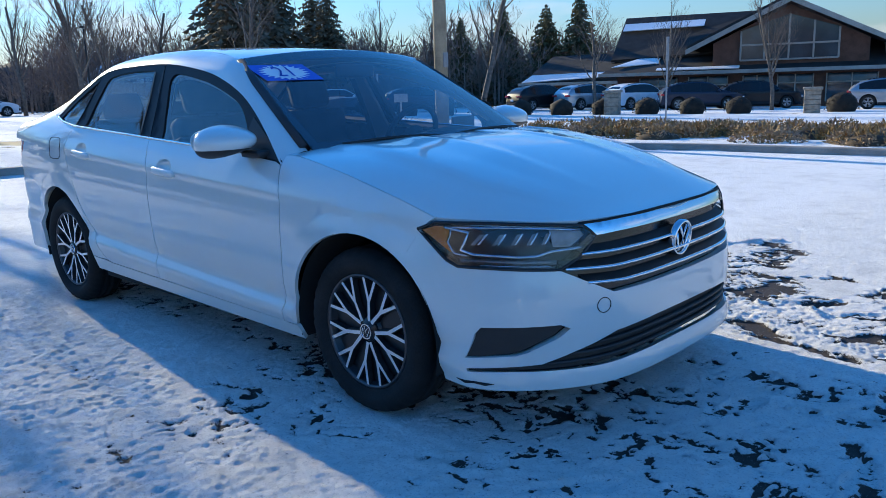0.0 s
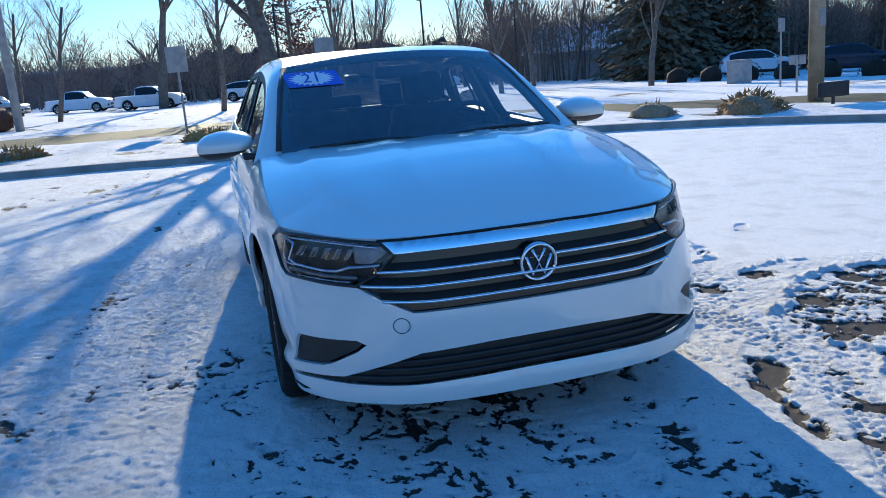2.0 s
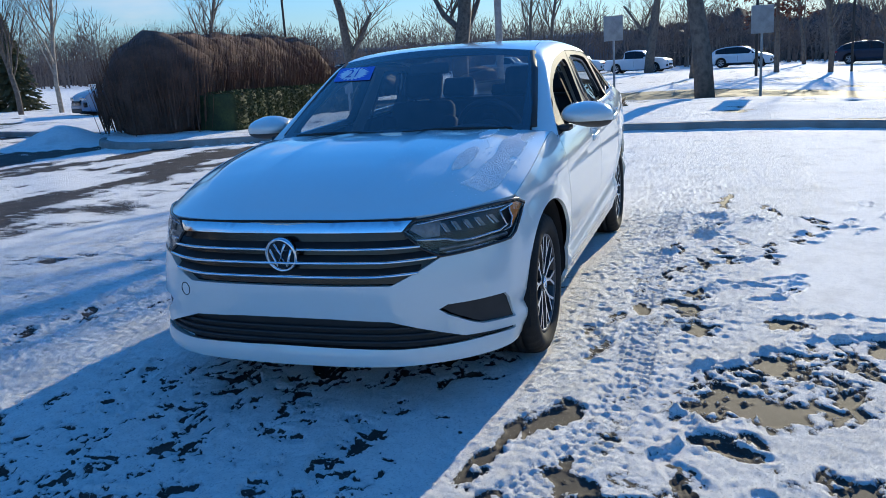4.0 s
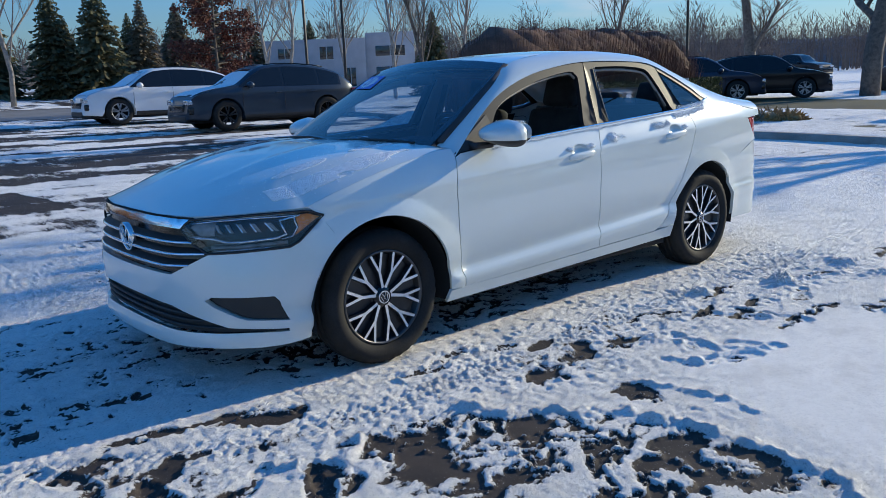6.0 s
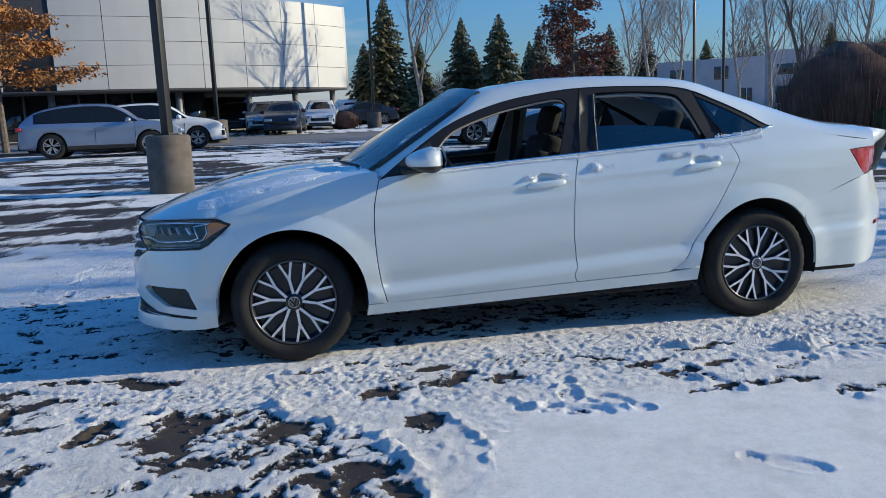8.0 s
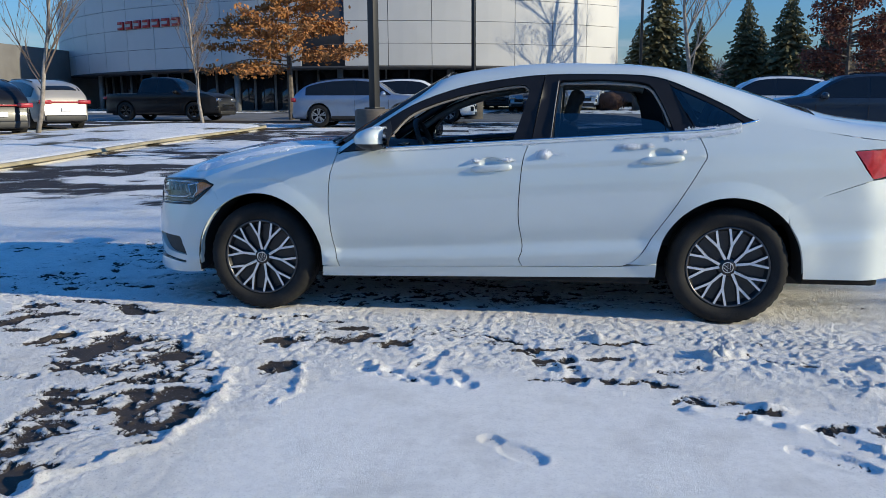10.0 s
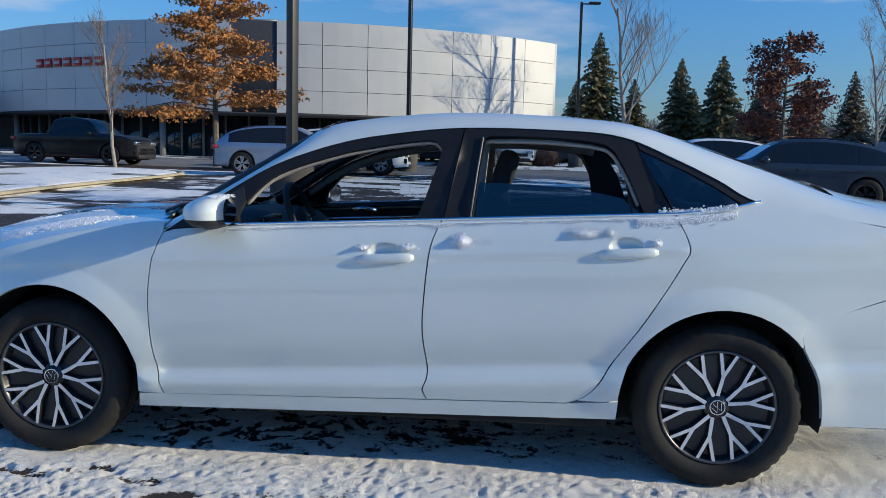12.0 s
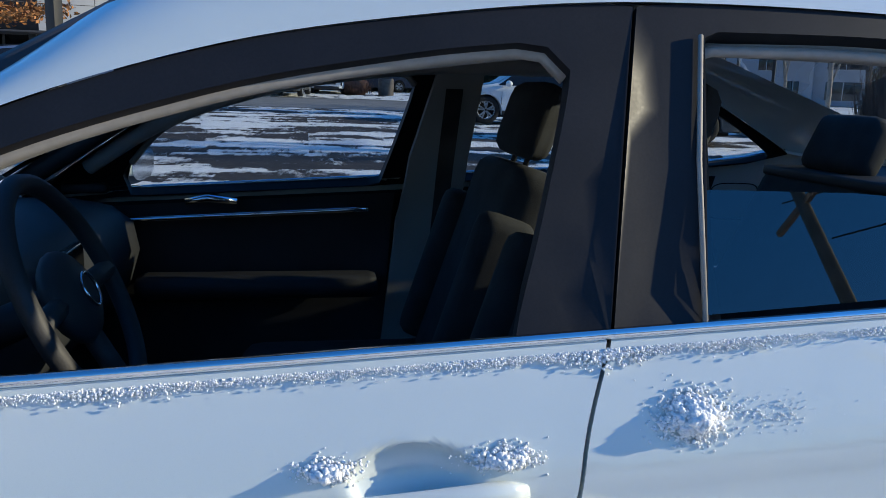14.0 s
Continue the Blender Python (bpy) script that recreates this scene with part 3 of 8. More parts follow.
bm = bmesh.new()
rows = []
for i in range(15):
    x = -1.02 - 0.80 * i / 14
    row = []
    for k in range(25):
        t = -1 + 2 * k / 24
        y = up_y(-x) * t
        z = up_z(-x) + (max(crown(x), up_z(-x)) - up_z(-x)) * (1 - abs(t) ** 2.4)
        row.append(bm.verts.new((x, y, z - 0.002)))
    rows.append(row)
for a, b in zip(rows, rows[1:]):
    for k in range(24):
        bm.faces.new((a[k], a[k + 1], b[k + 1], b[k]))
part("rear_window", bm, SIDE_GLASS, car)

# windows in the flank
F_WIN = smooth_line([(0.545, 1.064), (0.425, 1.178), (0.17, 1.268), (-0.05, 1.313), (-0.18, 1.330)], 0.03) + smooth_line([(-0.215, 1.326), (-0.240, 1.300), (-0.196, 1.14), (-0.155, 1.020)], 0.03) + poly_line([(-0.155, 1.012), (0.56, 0.976)], 0.04)[1:] + [(0.572, 1.03)]
R_WIN = [(-0.412, 1.345)] + smooth_line([(-0.43, 1.352), (-0.65, 1.352), (-0.84, 1.338), (-0.90, 1.322)], 0.03) + smooth_line([(-0.925, 1.300), (-0.975, 1.21), (-1.035, 1.064)], 0.03) + poly_line([(-1.035, 1.060), (-0.372, 1.026)], 0.04)[1:]
Q_WIN = smooth_line([(-1.005, 1.318), (-1.14, 1.258), (-1.28, 1.188), (-1.405, 1.112)], 0.03) + [(-1.40, 1.104), (-1.335, 1.090), (-1.16, 1.070)] + [(-1.08, 1.196)]
inner = inset_fn(side_fn, 0.010)
f_frame = [p for p in DLO_TOP if p[0] > -0.320] + [(-0.324, 1.378), (-0.258, 1.017)] + [p for p in poly_line(BELT, 0.04) if -0.25 < p[0] < 0.85][::-1]
r_frame = [(-0.262, 1.0175), (-0.329, 1.378)] + [p for p in DLO_TOP if -1.0 < p[0] < -0.335] + [(-1.0, 1.343), (-1.147, 1.062)] + [p for p in poly_line(BELT, 0.04) if -1.14 < p[0] < -0.27][::-1]
q_frame = [(-1.153, 1.063), (-1.006, 1.341)] + [p for p in DLO_TOP if p[0] < -1.02] + [(-1.34, 1.085)]
for s in (1, -1):
    part("front_window_frame", patch(f_frame, inset_fn(side_fn, 0.004), side=s, step=0.04, depth=0.03, holes=(F_WIN,)), BLACK_SATIN, car)
    part("rear_window_frame", patch(r_frame, inset_fn(side_fn, 0.004), side=s, step=0.04, depth=0.03, holes=(R_WIN,)), BLACK_SATIN, car)
    part("quarter_window_frame", patch(q_frame, inset_fn(side_fn, 0.004), side=s, step=0.04, depth=0.02, holes=(Q_WIN,)), BLACK_SATIN, car)
    part("window_molding", tube([Vector((1, s, 1)) * (side_fn(x, z + 0.004) + Vector((0, 0.003, 0))) for x, z in poly_line(BELT[1:], 0.05)], 0.0065, 6), CHROME, car, "bright chrome strip along the sill")
    part("quarter_window", patch(Q_WIN, inner, side=s, step=0.06, depth=0), TINTED if s > 0 else SIDE_GLASS, car)
    part("door_seal", tube([Vector((1, s, 1)) * (inset_fn(side_fn, 0.028)(x, z)) for x, z in F_WIN[:len(F_WIN) // 2]], 0.009, 6), BEIGE_TRIM, car)
    part("rear_door_seal", tube([Vector((1, s, 1)) * (inset_fn(side_fn, 0.03)(x, z - 0.012)) for x, z in R_WIN[:24]], 0.008, 6), BEIGE_TRIM, car)
    part("pillar_strip", tube([Vector((1, s, 1)) * (side_fn(x, z) + Vector((0, 0.001, 0))) for x, z in ((-0.404, 1.345), (-0.385, 1.2), (-0.367, 1.028))], 0.0032, 6), BEIGE_TRIM, car)
# closed panes on the far flank, a half lowered one on the near rear door
part("front_window", patch(F_WIN, inner, side=-1, step=0.06, depth=0), SIDE_GLASS, car)
part("rear_window_pane", patch(R_WIN, inner, side=-1, step=0.06, depth=0), SIDE_GLASS, car)
half = poly_line([(-0.385, 1.028), (-0.392, 1.165), (-0.60, 1.162), (-0.80, 1.147), (-0.955, 1.118), (-1.02, 1.064)], 0.05)
part("lowered_window", patch(half, lambda x, z: Vector((x, 0.785 - 0.43 * (z - 1.04), z)), side=1, step=0.05, depth=0), SMOKED, car, "half lowered tinted window pane")
for ob in car.children:
    if ob.name.startswith(("quarter_window", "front_window", "rear_window_pane")) and "frame" not in ob.name:
        ob.visible_shadow = False

# ---- the car's nose ----
NS = [0.0]
NY = [0.0]
for k in range(1, 221):
    y = 0.88 * k / 220
    NS.append(NS[-1] + math.hypot(y - NY[-1], plan_x(y) - plan_x(NY[-1])))
    NY.append(y)


def arc_of(y):
    return float(np.interp(abs(y), NY, NS)) * (1 if y >= 0 else -1)


def nose_s(s, z):
    y = float(np.interp(abs(s), NS, NY)) * (1 if s >= 0 else -1)
    return nose_fn(y, z)


def y_at(x, z):
    """The breadth at which the nose has fallen back to x."""
    lo, hi = 0.5, 0.88
    for _ in range(30):
        m = (lo + hi) / 2
        lo, hi = (m, hi) if nose_x(m, z) > x else (lo, m)
    return lo


def on_nose(points, sign=1):
    return [(arc_of(y) * sign, z) for y, z in points]


def fine(points, step=0.025):
    return poly_line(points + points[:1], step)[:-1]


HEAD = [(0.838, 0.752), (0.808, 0.780), (0.756, 0.781), (0.646, 0.774), (0.52, 0.764), (0.485, 0.726), (0.548, 0.660), (0.611, 0.623), (0.70, 0.627), (0.805, 0.636), (0.817, 0.655)]
FOG = [(0.803, 0.434), (0.632, 0.439), (0.603, 0.424), (0.635, 0.396), (0.715, 0.347), (0.74, 0.336), (0.829, 0.323), (0.815, 0.412)]
top_half = on_nose([(0, 0.402), (0.2, 0.400), (0.43, 0.390), (0.47, 0.378), (0.592, 0.338), (0.68, 0.304), (0.827, 0.287)])
rear_edge = [(arc_of(y_at(x, z)), z) for x, z in [(1.735, 0.222)] + arch(1.343, 0, 46, n=8) + [(1.606, 0.64), (1.600, 0.668), (1.642, 0.748)]]
lower_edge = on_nose([(0, 0.207), (0.3, 0.209), (0.6, 0.215), (0.78, 0.214), (0.84, 0.218)])
upper_edge = on_nose([(0.818, 0.650), (0.806, 0.633), (0.70, 0.624), (0.611, 0.619), (0.53, 0.572), (0.445, 0.530), (0.2, 0.529), (0, 0.529)])
right = [(-s, z) for s, z in (poly_line(lower_edge, 0.03) + poly_line(rear_edge, 0.03) + poly_line(upper_edge, 0.03))]
left = poly_line(lower_edge, 0.03) + poly_line(rear_edge, 0.03) + poly_line(upper_edge, 0.03)
BUMPER = left + right[::-1][1:-1]
intake_left = poly_line(top_half, 0.03) + poly_line(on_nose([(0.828, 0.274), (0.75, 0.281), (0.47, 0.278), (0.2, 0.282), (0, 0.284)]), 0.03)
INTAKE = intake_left + [(-s, z) for s, z in intake_left[::-1]][1:-1]
fogs = [fine(on_nose(FOG, s)) for s in (1, -1)]
bumper = part("front_bumper", patch(BUMPER, nose_s, step=0.03, depth=0.035, holes=fogs + [INTAKE]), WHITE_PAINT, car)


def back_by(dx):
    return lambda s, z: nose_s(s, z) - Vector((dx, 0, 0))


part("lower_intake", patch(INTAKE, back_by(0.034), step=0.05, depth=0), BLACK_PLASTIC, bumper, "black plastic lower air intake")
for z in (0.30, 0.328, 0.356):
    w = 0.70 if z < 0.31 else 0.60 if z < 0.34 else 0.50
    bm = bmesh.new()
    n = 40
    grid = [[bm.verts.new(nose_fn(-w + 2 * w * k / n, z + dz) - Vector((dx, 0, 0))) for k in range(n + 1)] for dx, dz in ((0.034, 0.004), (0.012, 0.006), (0.010, -0.003), (0.034, -0.006))]
    for a, b in zip(grid, grid[1:]):
        for k in range(n):
            bm.faces.new((a[k], a[k + 1], b[k + 1], b[k]))
    part("intake_slat", bm, BLACK_PLASTIC, bumper)
for s, f in zip((1, -1), fogs):
    part("fog_recess", patch(f, back_by(0.030), step=0.05, depth=0), BLACK_PLASTIC, bumper, "black blanked fog lamp recess")
    ring = [nose_fn(s * 0.488 + 0.026 * math.cos(a), 0.49 + 0.026 * math.sin(a)) + Vector((0.0004, 0, 0)) for a in (2 * math.pi * k / 28 for k in range(28))]
    if s < 0:
        part("tow_cover", tube(ring, 0.0016, 5, closed=True), BLACK_SATIN, bumper)

# the grille
GR = on_nose([(0, 0.748), (0.25, 0.745), (0.46, 0.738), (0.50, 0.712), (0.56, 0.66), (0.611, 0.619), (0.53, 0.572), (0.445, 0.530), (0.2, 0.529), (0, 0.529)])
GRILLE = poly_line(GR, 0.04)
GRILLE = GRILLE + [(-s, z) for s, z in GRILLE[::-1]][1:-1]
grille = part("grille", patch(GRILLE, back_by(0.036), step=0.05, depth=0), BLACK_GLOSS, car, "gloss black grille with bright chrome bars")
for z0, w, z1 in ((0.668, 0.545, 0.670), (0.617, 0.600, 0.624), (0.564, 0.540, 0.573)):
    n = 48
    zs = [z0 + (z1 - z0) * max(0.0, abs(-1 + 2 * k / n) - 0.7) / 0.3 for k in range(n + 1)]
    ys = [w * (-1 + 2 * k / n) for k in range(n + 1)]
    bm = bmesh.new()
    grid = [[bm.verts.new(nose_fn(ys[k], zs[k] + dz) - Vector((dx, 0, 0))) for k in range(n + 1)] for dx, dz in ((0.036, 0.024), (0.008, 0.005), (0.002, 0.0))]
    for a, b in zip(grid, grid[1:]):
        for k in range(n):
            bm.faces.new((a[k], a[k + 1], b[k + 1], b[k]))
    part("grille_slat", bm, BLACK_PLASTIC, grille)
    bm = bmesh.new()
    grid = [[bm.verts.new(nose_fn(ys[k], zs[k] + dz) - Vector((dx, 0, 0))) for k in range(n + 1)] for dx, dz in ((0.004, 0.0055), (-0.003, 0.003), (-0.003, -0.004), (0.010, -0.0065))]
    for a, b in zip(grid, grid[1:]):
        for k in range(n):
            bm.faces.new((a[k], a[k + 1], b[k + 1], b[k]))
    part("chrome_bar", bm, CHROME, grille)
band = on_nose([(0, 0.767), (0.2, 0.768), (0.4, 0.770), (0.53, 0.766)])
band_low = on_nose([(0.485, 0.728), (0.4, 0.731), (0.2, 0.731), (0, 0.731)])
BAND = poly_line(band, 0.04) + poly_line(band_low, 0.04)
BAND = BAND + [(-s, z) for s, z in BAND[::-1]][1:-1]
part("chrome_band", patch(BAND, nose_s, step=0.02, depth=0.01), CHROME, grille)
seam = [nose_fn(y, 0.7735 - 0.0035 * (abs(y) / 0.53) ** 2) + Vector((-0.002, 0, 0)) for y in (-0.53 + 1.06 * k / 40 for k in range(41))]
part("bonnet_gap", tube(seam, 0.0055, 6), DARK_GAP, grille)
scuff = [nose_fn(y, z) + Vector((0.0005, -0.0005, 0)) for y, z in ((-0.846, 0.243), (-0.835, 0.237), (-0.822, 0.240), (-0.806, 0.236), (-0.79, 0.237))]
part("scuff", tube(scuff, [0.001, 0.006, 0.004, 0.006, 0.001], 5), BLACK_SATIN, bumper, "black scuff on the corner")
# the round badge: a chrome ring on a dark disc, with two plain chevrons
bm = lathe([(0.056, 0.0), (0.058, 0.012), (0.064, 0.016), (0.069, 0.010), (0.070, -0.01)], 40)
badge_m = Matrix.Translation((nose_x(0, 0.648) - 0.006, 0, 0.648)) @ Matrix.Rotation(radians(-90), 4, "Z") @ Matrix.Rotation(radians(-6), 4, "X")
bmesh.ops.transform(bm, matrix=badge_m, verts=bm.verts)
badge = part("badge", bm, CHROME, grille, "round chrome badge")
bm = lathe([(0.0005, 0.004), (0.057, 0.004)], 40)
bmesh.ops.transform(bm, matrix=badge_m, verts=bm.verts)
part("badge_disc", bm, BLACK_GLOSS, badge)
bm = bmesh.new()
for pts in (((-0.024, 0.046), (0, 0.002), (0.024, 0.046)), ((-0.046, 0.024), (-0.020, -0.044), (0.0, -0.004), (0.020, -0.044), (0.046, 0.024))):
    tube([(u, 0.008, w) for u, w in pts], 0.0062, 6, bm)
bmesh.ops.transform(bm, matrix=badge_m, verts=bm.verts)
part("badge_chevrons", bm, CHROME, badge)

# headlamps
for s in (1, -1):
    outline = fine(on_nose(HEAD, s), 0.03)
    head = part("headlight", patch(outline, back_by(0.055), step=0.04, depth=0), LAMP_HOUSING, car, "clear headlight with dark housing and amber corner")
    lens = part("headlight_lens", patch(outline, nose_s, step=0.035, depth=0), LENS, head)
    lens.visible_shadow = False
    rim_pts = [nose_s(*p) - Vector((0.004, 0, 0)) for p in outline]
    part("headlight_rim", tube(rim_pts, 0.0065, 6, closed=True), BLACK_GLOSS, head)

    def in_lamp(points, dx, name, material, rad=0.004):
        line = [nose_fn(s * y, z) - Vector((dx, 0, 0)) for y, z in poly_line(points, 0.03)]
        part(name, tube(line, rad, 6), material, head)
    in_lamp([(0.80, 0.765), (0.70, 0.764), (0.60, 0.757), (0.53, 0.748)], 0.012, "lamp_top_trim", SILVER_LAMP, 0.004)
    in_lamp([(0.800, 0.764), (0.772, 0.748), (0.792, 0.690), (0.775, 0.676), (0.70, 0.668), (0.660, 0.670), (0.625, 0.684), (0.53, 0.692)], 0.008, "running_light", SILVER_LAMP, 0.0055)
    in_lamp([(0.79, 0.655), (0.70, 0.647), (0.60, 0.645)], 0.03, "lamp_lower_trim", STEEL, 0.008)
    in_lamp([(0.792, 0.762), (0.806, 0.715), (0.802, 0.678), (0.785, 0.672)], 0.010, "marker_trim", SILVER_LAMP, 0.0035)
    for i in range(5):
        y0 = 0.762 - 0.034 * i
        for off, wd, mtl in ((0.0, 0.009, STEEL), (0.014, 0.004, SILVER_LAMP)):
            b = y0 - off
            quad = fine(on_nose([(b - 0.010, 0.742), (b - 0.010 - wd, 0.742), (b + 0.008 - wd * 0.5, 0.706), (b + 0.010, 0.706)], s), 0.02)
            part("lamp_blade", patch(quad, back_by(0.022 + off * 0.8), step=0.02, depth=0.012), mtl, head)
    in_lamp([(0.77, 0.640), (0.70, 0.636), (0.625, 0.634)], 0.012, "lamp_lower_edge", SILVER_LAMP, 0.0025)
    quad = fine(on_nose([(0.832, 0.750), (0.810, 0.768), (0.795, 0.766), (0.808, 0.715), (0.806, 0.682)], s), 0.02)
    part("amber_marker", patch(quad, back_by(0.010), step=0.02, depth=0.004), AMBER, head, "amber side marker")
    quad = fine(on_nose([(0.60, 0.752), (0.515, 0.748), (0.50, 0.728), (0.55, 0.692), (0.60, 0.694)], s), 0.02)
    part("lamp_bowl", patch(quad, back_by(0.035), step=0.03, depth=0.004), STEEL, head)

# ---- the car's tail ----
TS, TY = [0.0], [0.0]
for k in range(1, 221):
    y = 0.885 * k / 220
    TS.append(TS[-1] + math.hypot(y - TY[-1], tail_plan(y) - tail_plan(TY[-1])))
    TY.append(y)


def tail_s(s, z):
    y = float(np.interp(abs(s), TS, TY)) * (1 if s >= 0 else -1)
    return tail_fn(y, z)


def tarc(x, z):
    lo, hi = 0.3, 0.88
    for _ in range(30):
        m = (lo + hi) / 2
        lo, hi = (m, hi) if tail_fn(m, z).x < x else (lo, m)
    return float(np.interp(lo, TY, TS))


half_tail = [(0, 0.27), (tarc(-2.3, 0.26), 0.262), (tarc(-1.74, 0.27), 0.268), (tarc(-1.735, 0.30), 0.30), (tarc(-1.715, 0.42), 0.42), (tarc(-1.648, 0.57), 0.57), (tarc(-1.615, 0.655), 0.655), (tarc(-1.90, 0.750), 0.750), (tarc(-2.06, 0.803), 0.803), (tarc(-2.2, 0.82), 0.815), (0, 0.815)]
TB = poly_line(half_tail, 0.04)
part("rear_bumper", patch(TB + [(-s, z) for s, z in TB[::-1]][1:-1], tail_s, step=0.04, depth=0.02), WHITE_PAINT, car)
for s in (1, -1):
    lamp = fine([(s * tarc(x, z), z) for x, z in ((-1.958, 0.958), (-2.06, 0.812), (-2.13, 0.822), (-2.24, 0.86), (-2.27, 0.965), (-2.12, 0.968))], 0.03)
    tail = part("tail_light", patch(lamp, lambda a, z: tail_s(a, z) + Vector((-0.004, 0, 0)), step=0.03, depth=0.02), RED_LENS, car, "red wrap-around tail light")
    part("bumper_reflector", tube([tail_s(s * tarc(x, 0.50), z) for x, z in ((-2.20, 0.500), (-2.27, 0.510))], 0.012, 6), RED_LENS, car)
# skin that closes the corner above the lamps
for s in (1, -1):
    a = [tail_s(s * tarc(-2.12 - 0.02 * k, 0.975), 0.972) for k in range(13)]
    b = [Vector((x, s * (0.66 if x > -2.2 else 0.66 - 0.9 * (-2.2 - x) ** 1.5), 1.080 - (0.03 * ((-2.2 - x) / 0.24) if x < -2.2 else 0))) for x in (-2.14 - 0.022 * k for k in range(13))]
    bm = bmesh.new()
    g = [[bm.verts.new(p.lerp(q, j / 5) + Vector((-0.012, 0.016 * s, 0)) * math.sin(math.pi * j / 5)) for j in range(6)] for p, q in zip(a, b)]
    for u, w in zip(g, g[1:]):
        for j in range(5):
            q = (u[j], w[j], w[j + 1], u[j + 1])
            bm.faces.new(q if s < 0 else q[::-1])
    part("rear_corner", bm, WHITE_PAINT, car)

# ---- mirrors ----
for s in (1, -1):
    bm = bmesh.new()
    bmesh.ops.create_icosphere(bm, subdivisions=4, radius=1)
    for v in bm.verts:
        x, y, z = v.co
        f = lambda c, p: math.copysign(abs(c) ** p, c)
        x, y, z = f(x, 0.8), f(y, 0.75), f(z, 0.75)
        y2 = 0.945 + 0.132 * y
        z2 = 1.036 + 0.069 * z * (1 - 0.22 * max(0.0, -y)) - 0.010 * y
        x2 = max(0.552 - 0.012 * y, 0.628 + 0.100 * x * (1 - 0.25 * max(0.0, y)))
        z2 = 1.020 + (z2 - 1.020) * (1 - 0.42 * max(0.0, (x2 - 0.60) / 0.125))
        v.co = Vector((x2, y2 * s, z2))
    if s < 0:
        bmesh.ops.reverse_faces(bm, faces=bm.faces)
    bmesh.ops.bisect_plane(bm, geom=bm.verts[:] + bm.edges[:] + bm.faces[:], dist=1e-5, plane_co=(0, 0, 1.006), plane_no=(0, 0, 1))
    low = bm.copy()
    bmesh.ops.delete(bm, geom=[q for q in bm.faces if q.calc_center_median().z < 1.006 or q.normal.x < -0.95], context="FACES")
    bmesh.ops.delete(low, geom=[q for q in low.faces if not (q.calc_center_median().z < 1.006 or q.normal.x < -0.95)], context="FACES")
    mirror = part("door_mirror", bm, WHITE_PAINT, car, "white door mirror with black foot")
    part("mirror_foot", low, BLACK_PLASTIC, mirror)
    part("mirror_arm", slab((0.62, 0.775, 0.962), (0.745, 0.87, 0.992), 0.012, m=Matrix.Diagonal((1, s, 1, 1))), BLACK_PLASTIC, mirror)
    pane = bmesh.new()
    ring = [pane.verts.new((0.549 - 0.012 * math.cos(a), s * (0.945 + 0.105 * math.copysign(abs(math.cos(a)) ** 0.7, math.cos(a))), 1.036 + 0.050 * math.copysign(abs(math.sin(a)) ** 0.7, math.sin(a)))) for a in (2 * math.pi * k / 32 for k in range(32))]
    pane.faces.new(ring if s > 0 else ring[::-1])
    part("mirror_glass", pane, MIRROR_GLASS, mirror)
    tri = poly_line([(0.862, 0.948), (0.560, 1.126), (0.545, 1.066), (0.572, 0.985)], 0.04)
    part("mirror_sail", patch(tri, side_fn, side=s, step=0.05, depth=0.01), BLACK_PLASTIC, mirror)

# ---- wheels ----
tyre_profile = [(0.222, -0.170), (0.24, -0.178), (0.29, -0.180), (0.312, -0.170), (0.3225, -0.150), (0.3245, -0.136), (0.316, -0.134), (0.316, -0.126), (0.325, -0.124), (0.3255, -0.098), (0.317, -0.096), (0.317, -0.088), (0.3255, -0.086), (0.3255, -0.060), (0.317, -0.058), (0.317, -0.050), (0.325, -0.048), (0.3235, -0.025), (0.318, -0.006), (0.306, 0.012), (0.288, 0.021), (0.266, 0.023), (0.246, 0.017), (0.232, 0.006), (0.222, -0.004)]
bm = lathe(tyre_profile, 120)
for v in bm.verts:
    r = math.hypot(v.co.x, v.co.z)
    k = int(round(math.degrees(math.atan2(v.co.z, v.co.x)) / 3.0)) % 120
    if r > 0.305 and k % 3 == 0 and (v.co.y > -0.04 or v.co.y < -0.13):
        v.co.x *= 0.982
        v.co.z *= 0.982
tyre_mesh = bpy.data.meshes.new("tyre")
bm.to_mesh(tyre_mesh)
tyre_mesh.materials.append(RUBBER)
tyre_mesh.shade_smooth()
bm = lathe([(0.223, -0.17), (0.205, -0.15), (0.200, -0.03), (0.212, -0.006), (0.216, 0.004), (0.224, 0.006), (0.226, -0.006)], 72)
rim_mesh = bpy.data.meshes.new("rim")
bm.to_mesh(rim_mesh)
rim_mesh.materials.append(RIM_EDGE)
rim_mesh.shade_smooth()
bm = lathe([(0.212, -0.004), (0.200, -0.028), (0.06, -0.032), (0.05, -0.02)], 72)
pocket_mesh = bpy.data.meshes.new("rim_well")
bm.to_mesh(pocket_mesh)
pocket_mesh.materials.append(RIM_BLACK)


